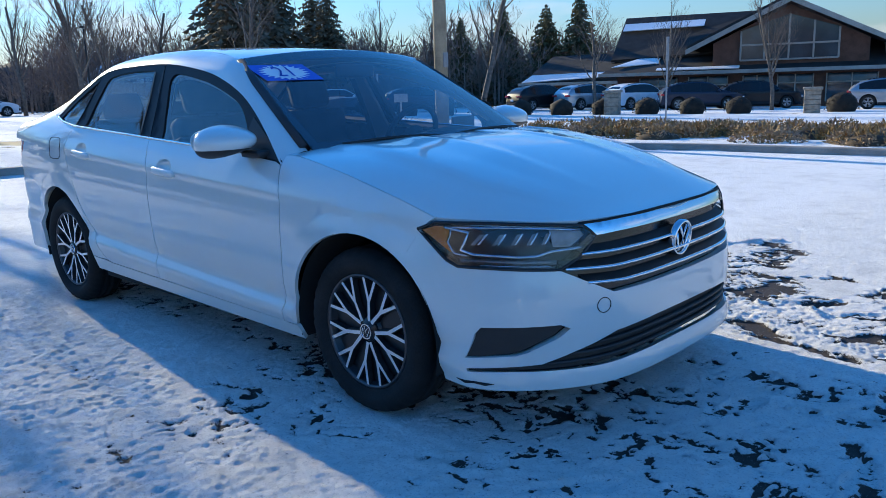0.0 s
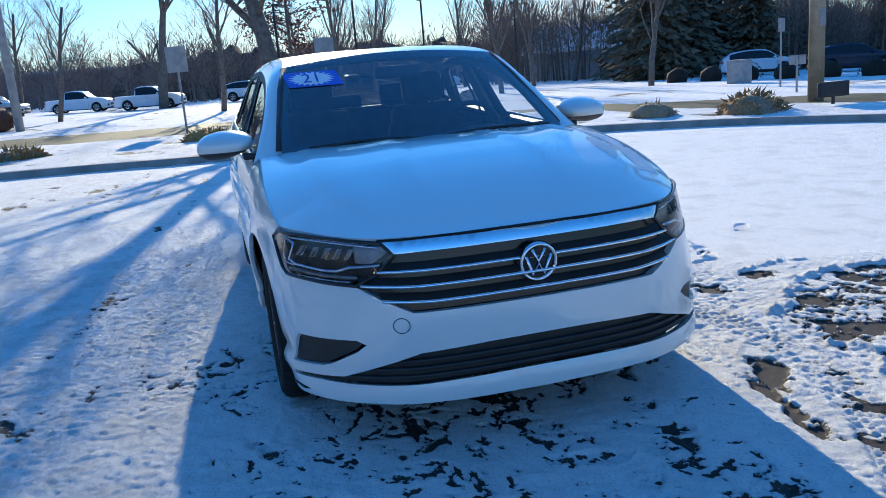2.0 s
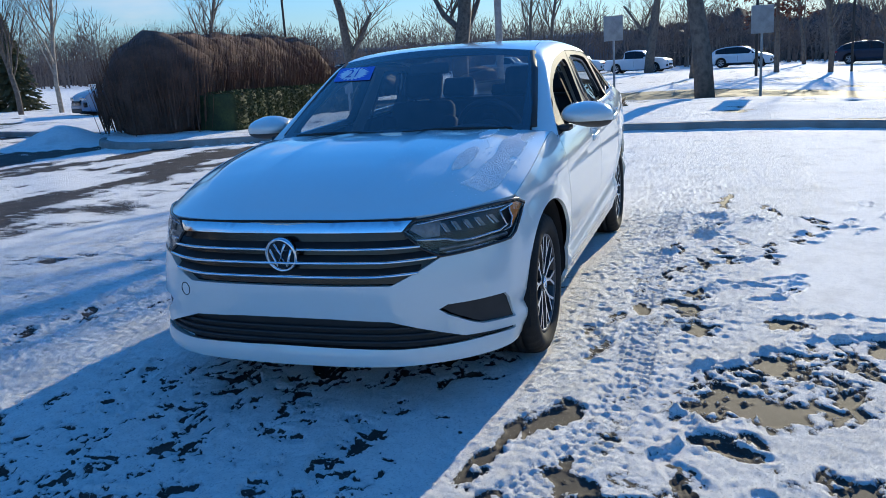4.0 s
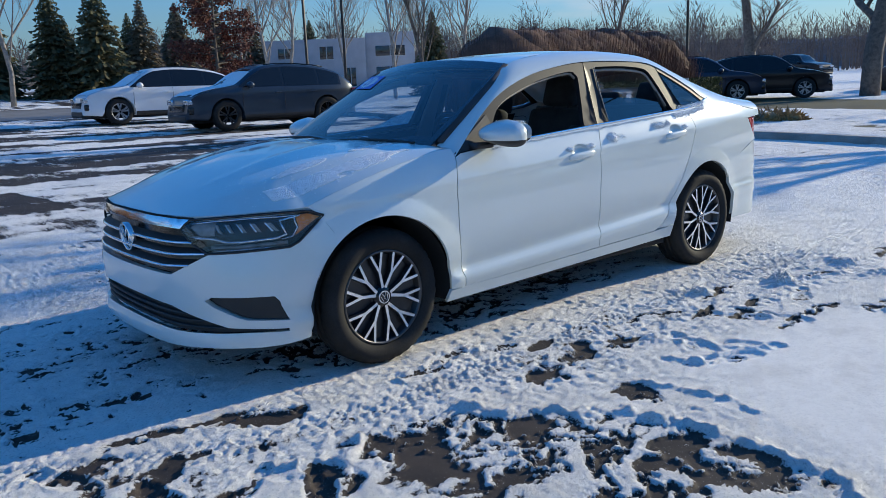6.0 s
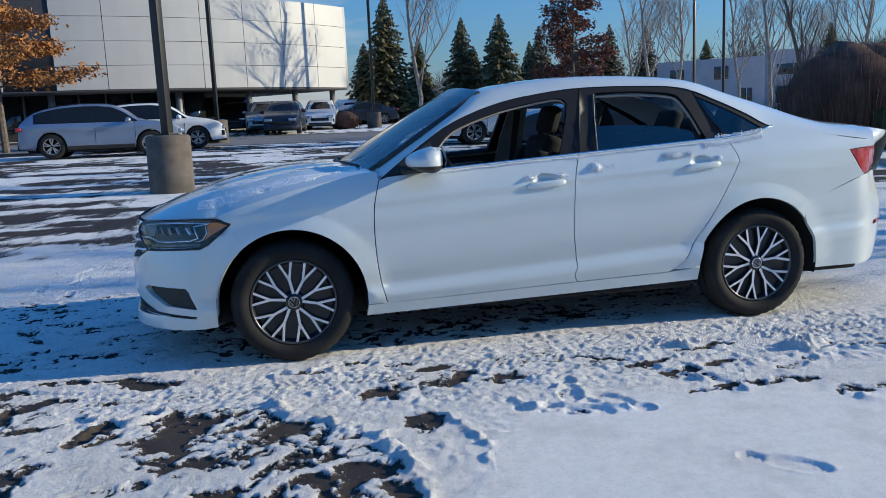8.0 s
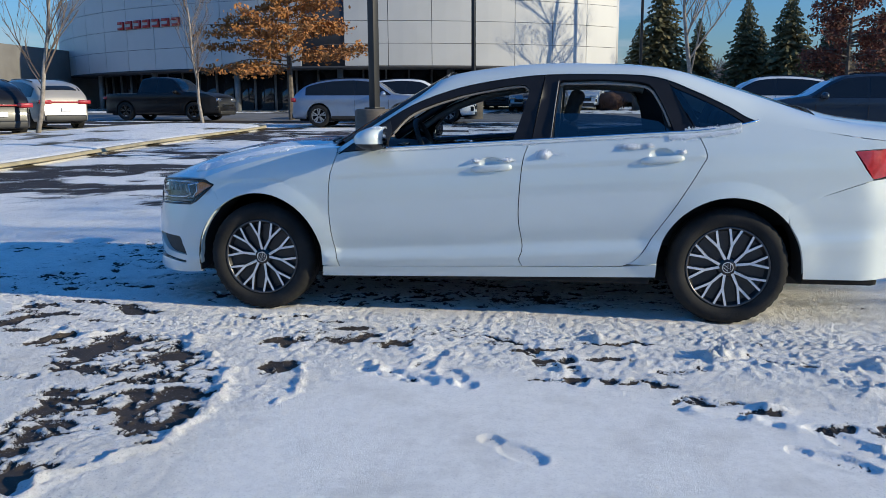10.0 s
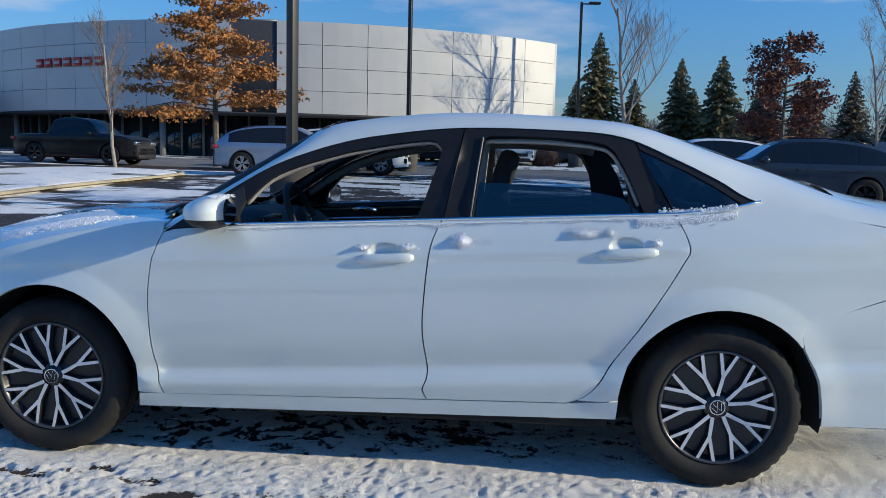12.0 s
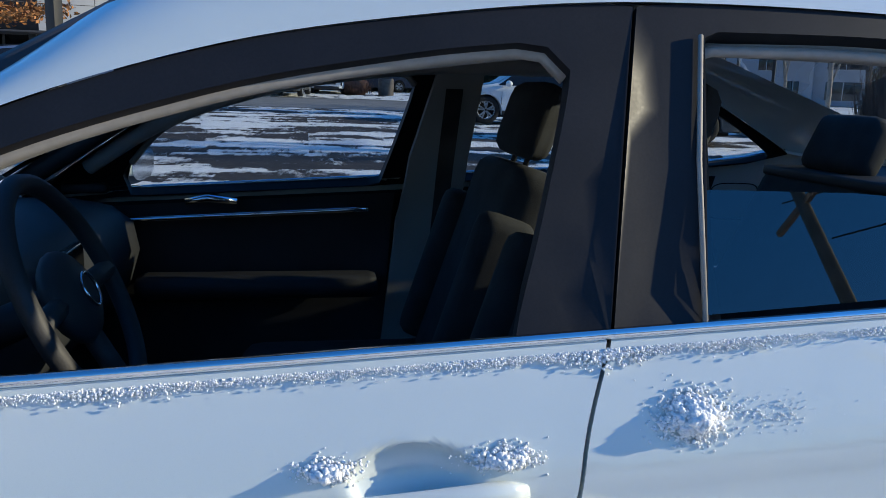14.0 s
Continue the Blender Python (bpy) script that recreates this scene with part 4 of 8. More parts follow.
def bar(bm, p, q, w0, w1, y0, y1, depth=0.022):
    p, q = Vector((p[0], 0, p[1])), Vector((q[0], 0, q[1]))
    n = (q - p).cross(Vector((0, 1, 0))).normalized()
    t = [p + n * w0 + Vector((0, y0, 0)), q + n * w1 + Vector((0, y1, 0)), q - n * w1 + Vector((0, y1, 0)), p - n * w0 + Vector((0, y0, 0))]
    tv = [bm.verts.new(c) for c in t]
    bv = [bm.verts.new(c + Vector((0, -depth, 0)) + (n if i in (0, 1) else -n) * 0.004) for i, c in enumerate(t)]
    f = bm.faces.new(tv)
    f.normal_update()
    if f.normal.y < 0:
        f.normal_flip()
    f.material_index = 0
    for i in range(4):
        g = bm.faces.new((tv[i], tv[(i + 1) % 4], bv[(i + 1) % 4], bv[i]))
        g.material_index = 1


bm = bmesh.new()
for k in range(10):
    a = radians(36 * k + 18)
    pull = radians(9) * (1 if k % 2 == 0 else -1)
    polar = lambda r, t: (r * math.cos(t), r * math.sin(t))
    root, fork = polar(0.044, a + pull), polar(0.122, a + pull * 0.15)
    bar(bm, root, fork, 0.0075, 0.0068, -0.006, -0.002)
    for d in (-8.6, 8.6):
        bar(bm, fork, polar(0.219, a + radians(d)), 0.0066, 0.0062, -0.002, 0.002)
bmesh.ops.recalc_face_normals(bm, faces=bm.faces)
spoke_mesh = bpy.data.meshes.new("spokes")
bm.to_mesh(spoke_mesh)
spoke_mesh.materials.append(ALLOY)
spoke_mesh.materials.append(RIM_BLACK)
bm = lathe([(0.0005, 0.0), (0.030, 0.0), (0.034, -0.003), (0.05, -0.012), (0.052, -0.03)], 32)
cap_mesh = bpy.data.meshes.new("hub_cap")
bm.to_mesh(cap_mesh)
cap_mesh.materials.append(BLACK_GLOSS)
bm = lathe([(0.0255, 0.0), (0.0265, 0.003), (0.030, 0.003), (0.031, 0.0)], 32)
for pts in (((-0.010, 0.020), (0, 0.0), (0.010, 0.020)), ((-0.020, 0.010), (-0.009, -0.019), (0.0, -0.002), (0.009, -0.019), (0.020, 0.010))):
    tube([(u, 0.001, w) for u, w in pts], 0.0022, 5, bm)
capring_mesh = bpy.data.meshes.new("hub_badge")
bm.to_mesh(capring_mesh)
capring_mesh.materials.append(CHROME)
bm = lathe([(0.06, -0.085), (0.14, -0.085), (0.142, -0.09), (0.142, -0.105), (0.06, -0.105)], 48)
slab((0.07, -0.125, -0.06), (0.155, -0.07, 0.06), 0.01, bm)
disc_mesh = bpy.data.meshes.new("brake_disc")
bm.to_mesh(disc_mesh)
disc_mesh.materials.append(STEEL)
for x in (1.343, -1.343):
    for s in (1, -1):
        w = new("wheel", rim_mesh)
        w.parent = car
        tagged(w, "ten-spoke two-tone alloy wheel on a black tyre")
        w.matrix_world = Matrix.Translation((x, 0.846 * s, 0.325)) @ Matrix.Rotation(0 if s > 0 else math.pi, 4, "Z") @ Matrix.Rotation(radians(9 if x > 0 else 27) * s, 4, "Y")
        for nm, me in (("tyre", tyre_mesh), ("rim_well", pocket_mesh), ("spokes", spoke_mesh), ("hub_cap", cap_mesh), ("hub_badge", capring_mesh), ("brake_disc", disc_mesh)):
            o = new(nm, me)
            o.parent = w

# wheel wells and underbody
for s in (1, -1):
    for x in (1.343, -1.343):
        bm = bmesh.new()
        rings = []
        for y in (0.865, 0.60):
            rings.append([bm.verts.new((x + 0.392 * math.cos(a), y * s - (0.02 * s if y > 0.8 and x < 0 else 0), 0.322 + 0.396 * math.sin(a))) for a in (radians(-12 + 204 * k / 30) for k in range(31))])
        for k in range(30):
            bm.faces.new((rings[0][k], rings[0][k + 1], rings[1][k + 1], rings[1][k]))
        bm.faces.new(rings[1])
        part("wheel_well", bm, DARK_GAP, car)
part("underbody", slab((-2.2, -0.62, 0.19), (2.0, 0.62, 0.30), 0.03), DARK_GAP, car)
part("floor_pan", slab((-0.93, -0.83, 0.215), (0.93, 0.83, 0.30), 0.01), DARK_GAP, car)
part("bulkhead", slab((0.93, -0.60, 0.30), (1.9, 0.60, 0.70), 0.02), DARK_GAP, car)
part("boot_floor", slab((-2.15, -0.6, 0.30), (-1.05, 0.6, 0.55), 0.02), DARK_GAP, car)

# ---- the cabin ----
bm = bmesh.new()
prof = [(1.02, 0.96), (0.86, 0.985), (0.70, 0.985), (0.60, 0.965), (0.545, 0.92), (0.53, 0.84), (0.56, 0.74), (0.66, 0.60)]
rows = []
for k in range(25):
    y = -0.74 + 1.48 * k / 24
    hump = 0.035 * math.exp(-((y - 0.36) / 0.17) ** 2)
    rows.append([bm.verts.new((x - (0.02 if 2 < i < 6 else 0) * math.exp(-((y - 0.36) / 0.2) ** 2), y, z + (hump if 1 < i < 5 else 0) - 0.03 * abs(y / 0.74) ** 4)) for i, (x, z) in enumerate(prof)])
for a, b in zip(rows, rows[1:]):
    for i in range(len(prof) - 1):
        bm.faces.new((a[i], a[i + 1], b[i + 1], b[i]))
dash = part("dashboard", bm, CABIN_BLACK, car)
part("centre_screen", slab((0.515, -0.11, 0.83), (0.535, 0.11, 0.95), 0.006), BLACK_GLOSS, dash)
part("instrument_panel", slab((0.552, 0.22, 0.885), (0.575, 0.50, 0.985), 0.01), BLACK_GLOSS, dash)
part("dash_vent", slab((0.548, 0.60, 0.86), (0.565, 0.71, 0.93), 0.008), CHROME, dash)
part("centre_console", slab((-0.25, -0.11, 0.30), (0.60, 0.11, 0.62), 0.03), CABIN_BLACK, car)
wheel_m = Matrix.Translation((0.405, 0.36, 0.955)) @ Matrix.Rotation(radians(-66), 4, "Y")
bm = tube([(0.182 * math.cos(a), 0.182 * math.sin(a), 0) for a in (2 * math.pi * k / 40 for k in range(40))], 0.0155, 8, closed=True)
bmesh.ops.transform(bm, matrix=wheel_m, verts=bm.verts)
steer = part("steering_wheel", bm, CABIN_BLACK, car)
for a in (90, -90, 180):
    bm = tube([(0.05 * math.cos(radians(a)), 0.05 * math.sin(radians(a)), -0.012), (0.175 * math.cos(radians(a)), 0.175 * math.sin(radians(a)), 0)], 0.017, 8)
    bmesh.ops.transform(bm, matrix=wheel_m, verts=bm.verts)
    part("wheel_spoke", bm, CABIN_BLACK, steer)
bm = blob((0, 0, -0.01), (0.075, 0.085, 0.03), level=3)
bmesh.ops.transform(bm, matrix=wheel_m, verts=bm.verts)
part("wheel_hub", bm, CABIN_BLACK, steer)
bm = tube([(0.027 * math.cos(a), 0.027 * math.sin(a), 0.022) for a in (2 * math.pi * k / 24 for k in range(24))], 0.003, 5, closed=True)
bmesh.ops.transform(bm, matrix=wheel_m, verts=bm.verts)
part("wheel_badge", bm, CHROME, steer)
bm = tube([(0, 0, -0.02), (0, 0, -0.20)], 0.03, 10)
bmesh.ops.transform(bm, matrix=wheel_m, verts=bm.verts)
part("steering_column", bm, CABIN_BLACK, steer)


def front_seat(x, y, w, back_z, rake):
    """A cushion and a raked back with bolsters."""
    cushion = part("front_seat", slab((x - 0.05, y - w, 0.42), (x + 0.50, y + w, 0.58), 0.06, None, 3), CABIN_FABRIC, car, "black cloth front seat")
    own = Matrix.Translation((x - 0.02, y, 0.52)) @ Matrix.Rotation(radians(-rake), 4, "Y")
    part("backrest", slab((-0.07, -w * 0.92, 0.0), (0.06, w * 0.92, back_z), 0.055, None, 3, own), CABIN_FABRIC, cushion)
    for s in (1, -1):
        part("side_bolster", slab((-0.03, s * w * 0.9 - 0.045, 0.05), (0.11, s * w * 0.9 + 0.045, back_z * 0.8), 0.04, None, 3, own), CABIN_FABRIC, cushion)
    return cushion, own


for y in (0.36, -0.36):
    seat, own = front_seat(-0.26, y, 0.245, 0.61, 18)
    bm = bmesh.new()
    slab((-0.035, -0.135, 0.625), (0.055, 0.135, 0.815), 0.045, bm, 3, own)
    for k in (-0.06, 0.06):
        tube([own @ Vector((0, k, 0.60)), own @ Vector((0.0, k, 0.70))], 0.007, 6, bm)
    part("headrest", bm, CABIN_FABRIC, seat)
bm = bmesh.new()
slab((-1.12, -0.66, 0.40), (-0.58, 0.66, 0.58), 0.06, bm, 3)
own = Matrix.Translation((-1.13, 0, 0.52)) @ Matrix.Rotation(radians(-24), 4, "Y")
slab((-0.08, -0.64, 0.0), (0.06, 0.64, 0.60), 0.055, bm, 3, own)
bench = part("rear_bench", bm, CABIN_FABRIC, car, "black cloth rear bench")
for y in (0.40, -0.40, 0.0):
    h = 0.16 if y else 0.09
    part("rear_headrest", slab((-0.05, y - 0.125, 0.61), (0.045, y + 0.125, 0.62 + h), 0.04, m=own, segments=3), CABIN_FABRIC, bench)
part("parcel_shelf", slab((-1.78, -0.62, 1.055), (-1.30, 0.62, 1.085), 0.01), CABIN_BLACK, car)

# lining: headliner, pillar trims, door cards
bm = bmesh.new()
rows = []
for i in range(19):
    x = 0.20 - 1.22 * i / 18
    rows.append([bm.verts.new((x, (up_y(-x) + 0.035) * t, up_z(-x) + (max(crown(min(x, 0.32)), up_z(-x)) - up_z(-x)) * (1 - abs(t) ** 2.4) - 0.030 - 0.030 * abs(t) ** 6)) for t in (-1 + 2 * k / 20 for k in range(21))])
for a, b in zip(rows, rows[1:]):
    for k in range(20):
        bm.faces.new((a[k], b[k], b[k + 1], a[k + 1]))
part("headliner", bm, CABIN_GREY, car)
for s in (1, -1):
    card = poly_line([(0.84, 0.33), (0.86, 0.93), (0.57, 0.962), (-0.20, 1.003), (-0.17, 0.33)], 0.08)
    door_card = part("door_card", patch(card, inset_fn(side_fn, 0.055), side=s, step=0.09, depth=0.0), CABIN_BLACK, car)
    line = [inset_fn(side_fn, 0.075)(x, z) for x, z in poly_line([(0.62, 0.915), (-0.12, 0.950)], 0.06)]
    part("card_trim", tube([(p.x, p.y * s, p.z) for p in line], 0.010, 6), CHROME if s < 0 else CABIN_BLACK, door_card, "satin silver trim strip" if s < 0 else "")
    part("armrest", slab((-0.15, 0.70, 0.66), (0.55, 0.82, 0.73), 0.03, m=Matrix.Diagonal((1, s, 1, 1))), CABIN_BLACK, door_card)
    if s < 0:
        part("inner_handle", tube([(0.40, -0.745, 0.945), (0.34, -0.735, 0.957), (0.26, -0.745, 0.945)], 0.012, 6), CHROME, door_card, "chrome inner door handle")
    card = poly_line([(-0.24, 0.33), (-0.30, 1.006), (-1.10, 1.046), (-1.17, 0.90), (-0.90, 0.50), (-0.76, 0.34)], 0.08)
    part("rear_door_card", patch(card, inset_fn(side_fn, 0.055), side=s, step=0.09, depth=0.0), CABIN_BLACK, car)
    post = poly_line([(-0.16, 0.40), (-0.235, 1.10), (-0.30, 1.36), (-0.43, 1.36), (-0.41, 1.10), (-0.40, 0.40)], 0.06)
    part("pillar_trim", patch(post, inset_fn(side_fn, 0.062), side=s, step=0.08, depth=-0.02), CABIN_GREY, car, "light grey inner pillar lining")
    belt = [inset_fn(side_fn, 0.10)(x, z) for x, z in ((-0.34, 1.32), (-0.335, 1.1), (-0.33, 0.75))]
    bmb = bmesh.new()
    g = [[bmb.verts.new((p.x + dx, p.y * s, p.z)) for dx in (-0.024, 0.024)] for p in belt]
    for a, b in zip(g, g[1:]):
        bmb.faces.new((a[0], a[1], b[1], b[0]))
    part("seat_belt", bmb, CABIN_FABRIC, car)
    rearpost = poly_line([(-1.0, 1.05), (-0.955, 1.26), (-0.93, 1.34), (-1.05, 1.315), (-1.13, 1.20), (-1.19, 1.06)], 0.06)
    part("rear_pillar_trim", patch(rearpost, inset_fn(side_fn, 0.045), side=s, step=0.08, depth=-0.02), CABIN_BLACK, car)
    top = smooth_line([inset_fn(side_fn, 0.05)(x, z - 0.02) for x, z in DLO_TOP[6:-14]], 0.08)
    part("roof_trim", tube([(p[0], p[1] * s, p[2]) for p in top], 0.022, 8), CABIN_GREY, car)
    part("screen_post_trim", tube([(0.84, s * 0.70, 0.99), (0.60, s * 0.655, 1.145), (0.40, s * 0.62, 1.265), (0.235, s * 0.58, 1.362)], 0.028, 8), CABIN_BLACK, car)
part("inner_mirror", slab((0.36, -0.12, 1.285), (0.395, 0.12, 1.35), 0.015), CABIN_BLACK, car)
# price sticker in the corner of the windscreen
def on_screen(y, z, off=0.004):
    return screen_fn(y, z) + Vector((off, 0, off * 0.6))


st = bmesh.new()
g = [[st.verts.new(on_screen(-0.605 + 0.27 * a / 10 + 0.02 * (1 - b / 6), 1.275 + 0.075 * b / 6)) for a in range(11)] for b in range(7)]
for u, w in zip(g, g[1:]):
    for k in range(10):
        st.faces.new((u[k], u[k + 1], w[k + 1], w[k]))
sticker = part("year_sticker", st, BLUE_PLASTIC, car, "blue starburst sticker with the number 21")
st = bmesh.new()
c = (-0.465, 1.313)
star = []
for k in range(44):
    a = 2 * math.pi * k / 44
    r = 1.0 if k % 2 == 0 else 0.74
    star.append(st.verts.new(on_screen(c[0] + 0.118 * r * math.cos(a), c[1] + 0.036 * r * math.sin(a), 0.0055)))
mid = st.verts.new(on_screen(*c, 0.0055))
for k in range(44):
    st.faces.new((mid, star[k], star[(k + 1) % 44]))
part("starburst", st, STICKER_WHITE, sticker)
text = bpy.data.curves.new("digits", "FONT")
text.body, text.size, text.align_x, text.align_y, text.extrude = "21", 0.074, "CENTER", "CENTER", 0.0005
tmp = bpy.data.objects.new("digits", text)
scene.collection.objects.link(tmp)
me = bpy.data.meshes.new_from_object(tmp.evaluated_get(bpy.context.evaluated_depsgraph_get()))
bpy.data.objects.remove(tmp)
for v in me.vertices:
    p = on_screen(c[0] + v.co.x * 1.35, c[1] + v.co.y * 0.85, 0.007)
    v.co = p
me.materials.append(BLUE_PLASTIC)
dig = new("digits", me)
dig.parent = sticker


# ---- the ground: one sheet, fine near the car, out to the horizon ----
def lattice_noise(x, y, seed, octaves=4, gain=0.5):
    """Smooth random relief, about -1 to 1, on arrays of places."""
    total, amp, norm = np.zeros_like(x), 1.0, 0.0
    for o in range(octaves):
        table = np.random.RandomState(seed + 17 * o).rand(257, 257)
        fx, fy = np.floor(x), np.floor(y)
        tx, ty = x - fx, y - fy
        tx, ty = tx * tx * (3 - 2 * tx), ty * ty * (3 - 2 * ty)
        ix, iy = fx.astype(int) % 256, fy.astype(int) % 256
        a = table[ix, iy] * (1 - tx) + table[ix + 1, iy] * tx
        b = table[ix, iy + 1] * (1 - tx) + table[ix + 1, iy + 1] * tx
        total += amp * (2 * (a * (1 - ty) + b * ty) - 1)
        norm += amp
        amp *= gain
        x, y = x * 2.03 + 11.3, y * 2.03 + 5.7
    return total / norm * 1.6


def slope(x, y):
    """The lie of the land: it falls from the dealership to the restaurant."""
    d = np.clip(-y - 2, 0, 80)
    u = np.clip(y - 2, 0, 70)
    return 0.023 * d + 0.00010 * d * d - 0.024 * u + 0.008 * np.clip(x, -15, 25) * np.clip(-y / 15, 0, 1)


KERB = smooth_line([(40, 12.2), (14, 12.0), (0, 12.0), (-4.7, 11.4), (-8.0, 8.5), (-9.6, 4.0), (-10.1, 0.0), (-10.8, -2.8), (-10.5, -6.0), (-8.9, -8.0), (-8.2, -9.4), (-8.9, -10.8), (-10.8, -12.4), (-11.6, -15.0), (-12.2, -20.0), (-13.0, -32.0), (-14, -46), (-15, -60)], 0.5)
ISLAND = smooth_line([(9.4, -3.0), (9.4, -8.0), (9.7, -13.0), (9.6, -19.0), (10.2, -21.4), (12.3, -22.3), (14.6, -21.0), (15.2, -14.0), (15.0, -6.0), (13.6, -2.2), (11.4, -1.4), (9.9, -1.9), (9.4, -3.0)], 0.5)


def far_side(x, y, line):
    """Distance to a line of points, positive on its right-hand side as it runs."""
    best, sign = np.full(x.shape, 1e9), np.ones(x.shape)
    for (ax, ay), (bx, by) in zip(line[:-1], line[1:]):
        dx, dy = bx - ax, by - ay
        t = np.clip(((x - ax) * dx + (y - ay) * dy) / (dx * dx + dy * dy), 0, 1)
        ox, oy = x - ax - t * dx, y - ay - t * dy
        d = np.hypot(ox, oy)
        near = d < best
        best = np.where(near, d, best)
        sign = np.where(near, np.sign(dy * ox - dx * oy), sign)
    return best * sign


def axis_lines(lo, hi, step, reach):
    near = np.arange(lo, hi, step)
    grow = [0.0]
    s = step
    while grow[-1] < reach:
        s = min(s * 1.045, 0.14) if grow[-1] < 8 else min(s * 1.06, 0.30) if grow[-1] < 26 else s * 1.13
        grow.append(grow[-1] + s)
    g = np.array(grow[1:])
    return np.concatenate([lo - g[::-1], near, near[-1] + g])


gx, gy = axis_lines(-2.0, 3.4, 0.0112, 700), axis_lines(-1.9, 2.95, 0.0112, 700)
XX, YY = np.meshgrid(gx, gy, indexing="ij")
kerb_d = far_side(XX, YY, KERB)          # positive beyond the kerb, on the lawn
isl_d = -far_side(XX, YY, ISLAND)        # positive on the planted island
verge = 8.5 - 6.0 * np.clip((YY - 1.0) / 7.0, 0, 1)   # the road draws nearer to the kerb as it runs on
road_mask = np.clip((kerb_d - verge) / 0.5, 0, 1) * np.clip((verge + 8.0 - kerb_d) / 0.5, 0, 1) * np.clip((17.0 - YY) / 3.0, 0, 1)
road_mask = np.where(YY < -14, 0, road_mask)
drive = np.clip((-YY - 27.0) / 0.6, 0, 1) * np.clip((YY + 36.0) / 0.6, 0, 1) * (kerb_d < 0) * np.clip((XX + 30) / 2, 0, 1) * np.clip((60 - XX) / 2, 0, 1)
lawn = np.maximum(np.clip(kerb_d / 0.05, 0, 1), np.clip(isl_d / 0.05, 0, 1))

# how much snow lies where: above 0 it covers the asphalt
n_mid = lattice_noise(XX * 2.6, YY * 2.6, 3, 5, 0.55)
n_big = lattice_noise(XX * 0.55, YY * 0.55, 40, 3)
n_fine = lattice_noise(XX * 15, YY * 15, 151, 3, 0.65)
streak = lattice_noise(XX * 0.22 + 0.03 * YY, YY * 1.5, 60, 4, 0.6)
ruts = lattice_noise(XX * 0.8, YY * 5.5 + 0.5 * XX, 66, 4, 0.6)
close_by = (np.abs(XX - 0.8) < 4.4) & (np.abs(YY - 0.6) < 4.2)
grains = lattice_noise(XX * 31, YY * 31, 191, 2, 0.7) * close_by
pebbles = np.abs(lattice_noise(XX * 17, YY * 17, 233, 3, 0.7)) * close_by
warp_x, warp_y = 0.10 * lattice_noise(XX * 3.1, YY * 3.1, 77, 4, 0.6), 0.10 * lattice_noise(XX * 3.1, YY * 3.1, 178, 4, 0.6)
WX, WY = XX + warp_x, YY + warp_y
# scuffed islands of snow, longer than wide, left standing on the swept asphalt
along, across = 0.80 * WX + 0.60 * WY, -0.60 * WX + 0.80 * WY
isles = lattice_noise(along * 5.2, across * 9.0, 171, 5, 0.66)
flecks = lattice_noise(WX * 17.0 + 4.0 * WY, WY * 21.0, 21, 4, 0.72)
herds = lattice_noise(XX * 1.9, YY * 2.3, 301, 3)
lace = lattice_noise(WX * 23.0 + 6.0 * WY, WY * 30.0, 411, 3, 0.75) * close_by


def oval(cx, cy, rx, ry, turn):
    """1 at the middle of a turned oval, 0 at its rim, below 0 outside."""
    c, s_ = math.cos(turn), math.sin(turn)
    u, v = (c * (WX - cx) + s_ * (WY - cy)) / rx, (-s_ * (WX - cx) + c * (WY - cy)) / ry
    return np.clip(1 - np.hypot(u, v), -1.5, 1)


# the swept patch beside the front wheel, bounded by a pushed-up ridge
RIDGE = smooth_line([(1.52, 1.44), (1.30, 1.75), (1.10, 2.08), (0.89, 2.36), (0.90, 2.62), (1.02, 2.95), (1.30, 3.25)], 0.06)
swept_rim = RIDGE + smooth_line([(1.30, 3.25), (1.62, 3.05), (1.78, 2.42), (2.00, 1.95), (2.08, 1.60), (1.95, 1.42), (1.52, 1.44)], 0.06)[1:]
swept_d = far_side(WX, WY, swept_rim)
swept_d *= 1.0 if far_side(np.array([1.5]), np.array([2.0]), swept_rim)[0] > 0 else -1.0
swept = np.clip(swept_d / 0.20 + 0.35, 0, 1) * close_by

# scraped spots in the sun: place, half length, half width, turn
SUNNY = ((0.87, 1.97, 0.21, 0.11, 0.5), (2.42, 0.90, 0.34, 0.075, -0.15), (2.12, 1.04, 0.26, 0.07, 0.05), (2.17, 1.71, 0.10, 0.055, 1.4), (2.56, 1.50, 0.14, 0.06, 0.3), (2.37, 2.05, 0.15, 0.07, 0.2), (2.07, 2.24, 0.14, 0.06, 0.1), (2.77, 0.97, 0.15, 0.06, -0.2),
         (2.24, 1.60, 0.13, 0.07, 0.9), (0.68, 1.26, 0.11, 0.05, 0.4), (0.56, 1.43, 0.08, 0.04, 0.2), (0.33, 1.47, 0.11, 0.035, 0.1), (0.98, 1.52, 0.16, 0.05, 0.4), (2.62, 1.22, 0.20, 0.07, 0.4), (2.86, 1.36, 0.16, 0.08, 0.2), (2.72, 1.80, 0.20, 0.09, 0.5), (3.0, 2.2, 0.3, 0.13, 0.4), (2.5, 2.6, 0.25, 0.12, 0.2))
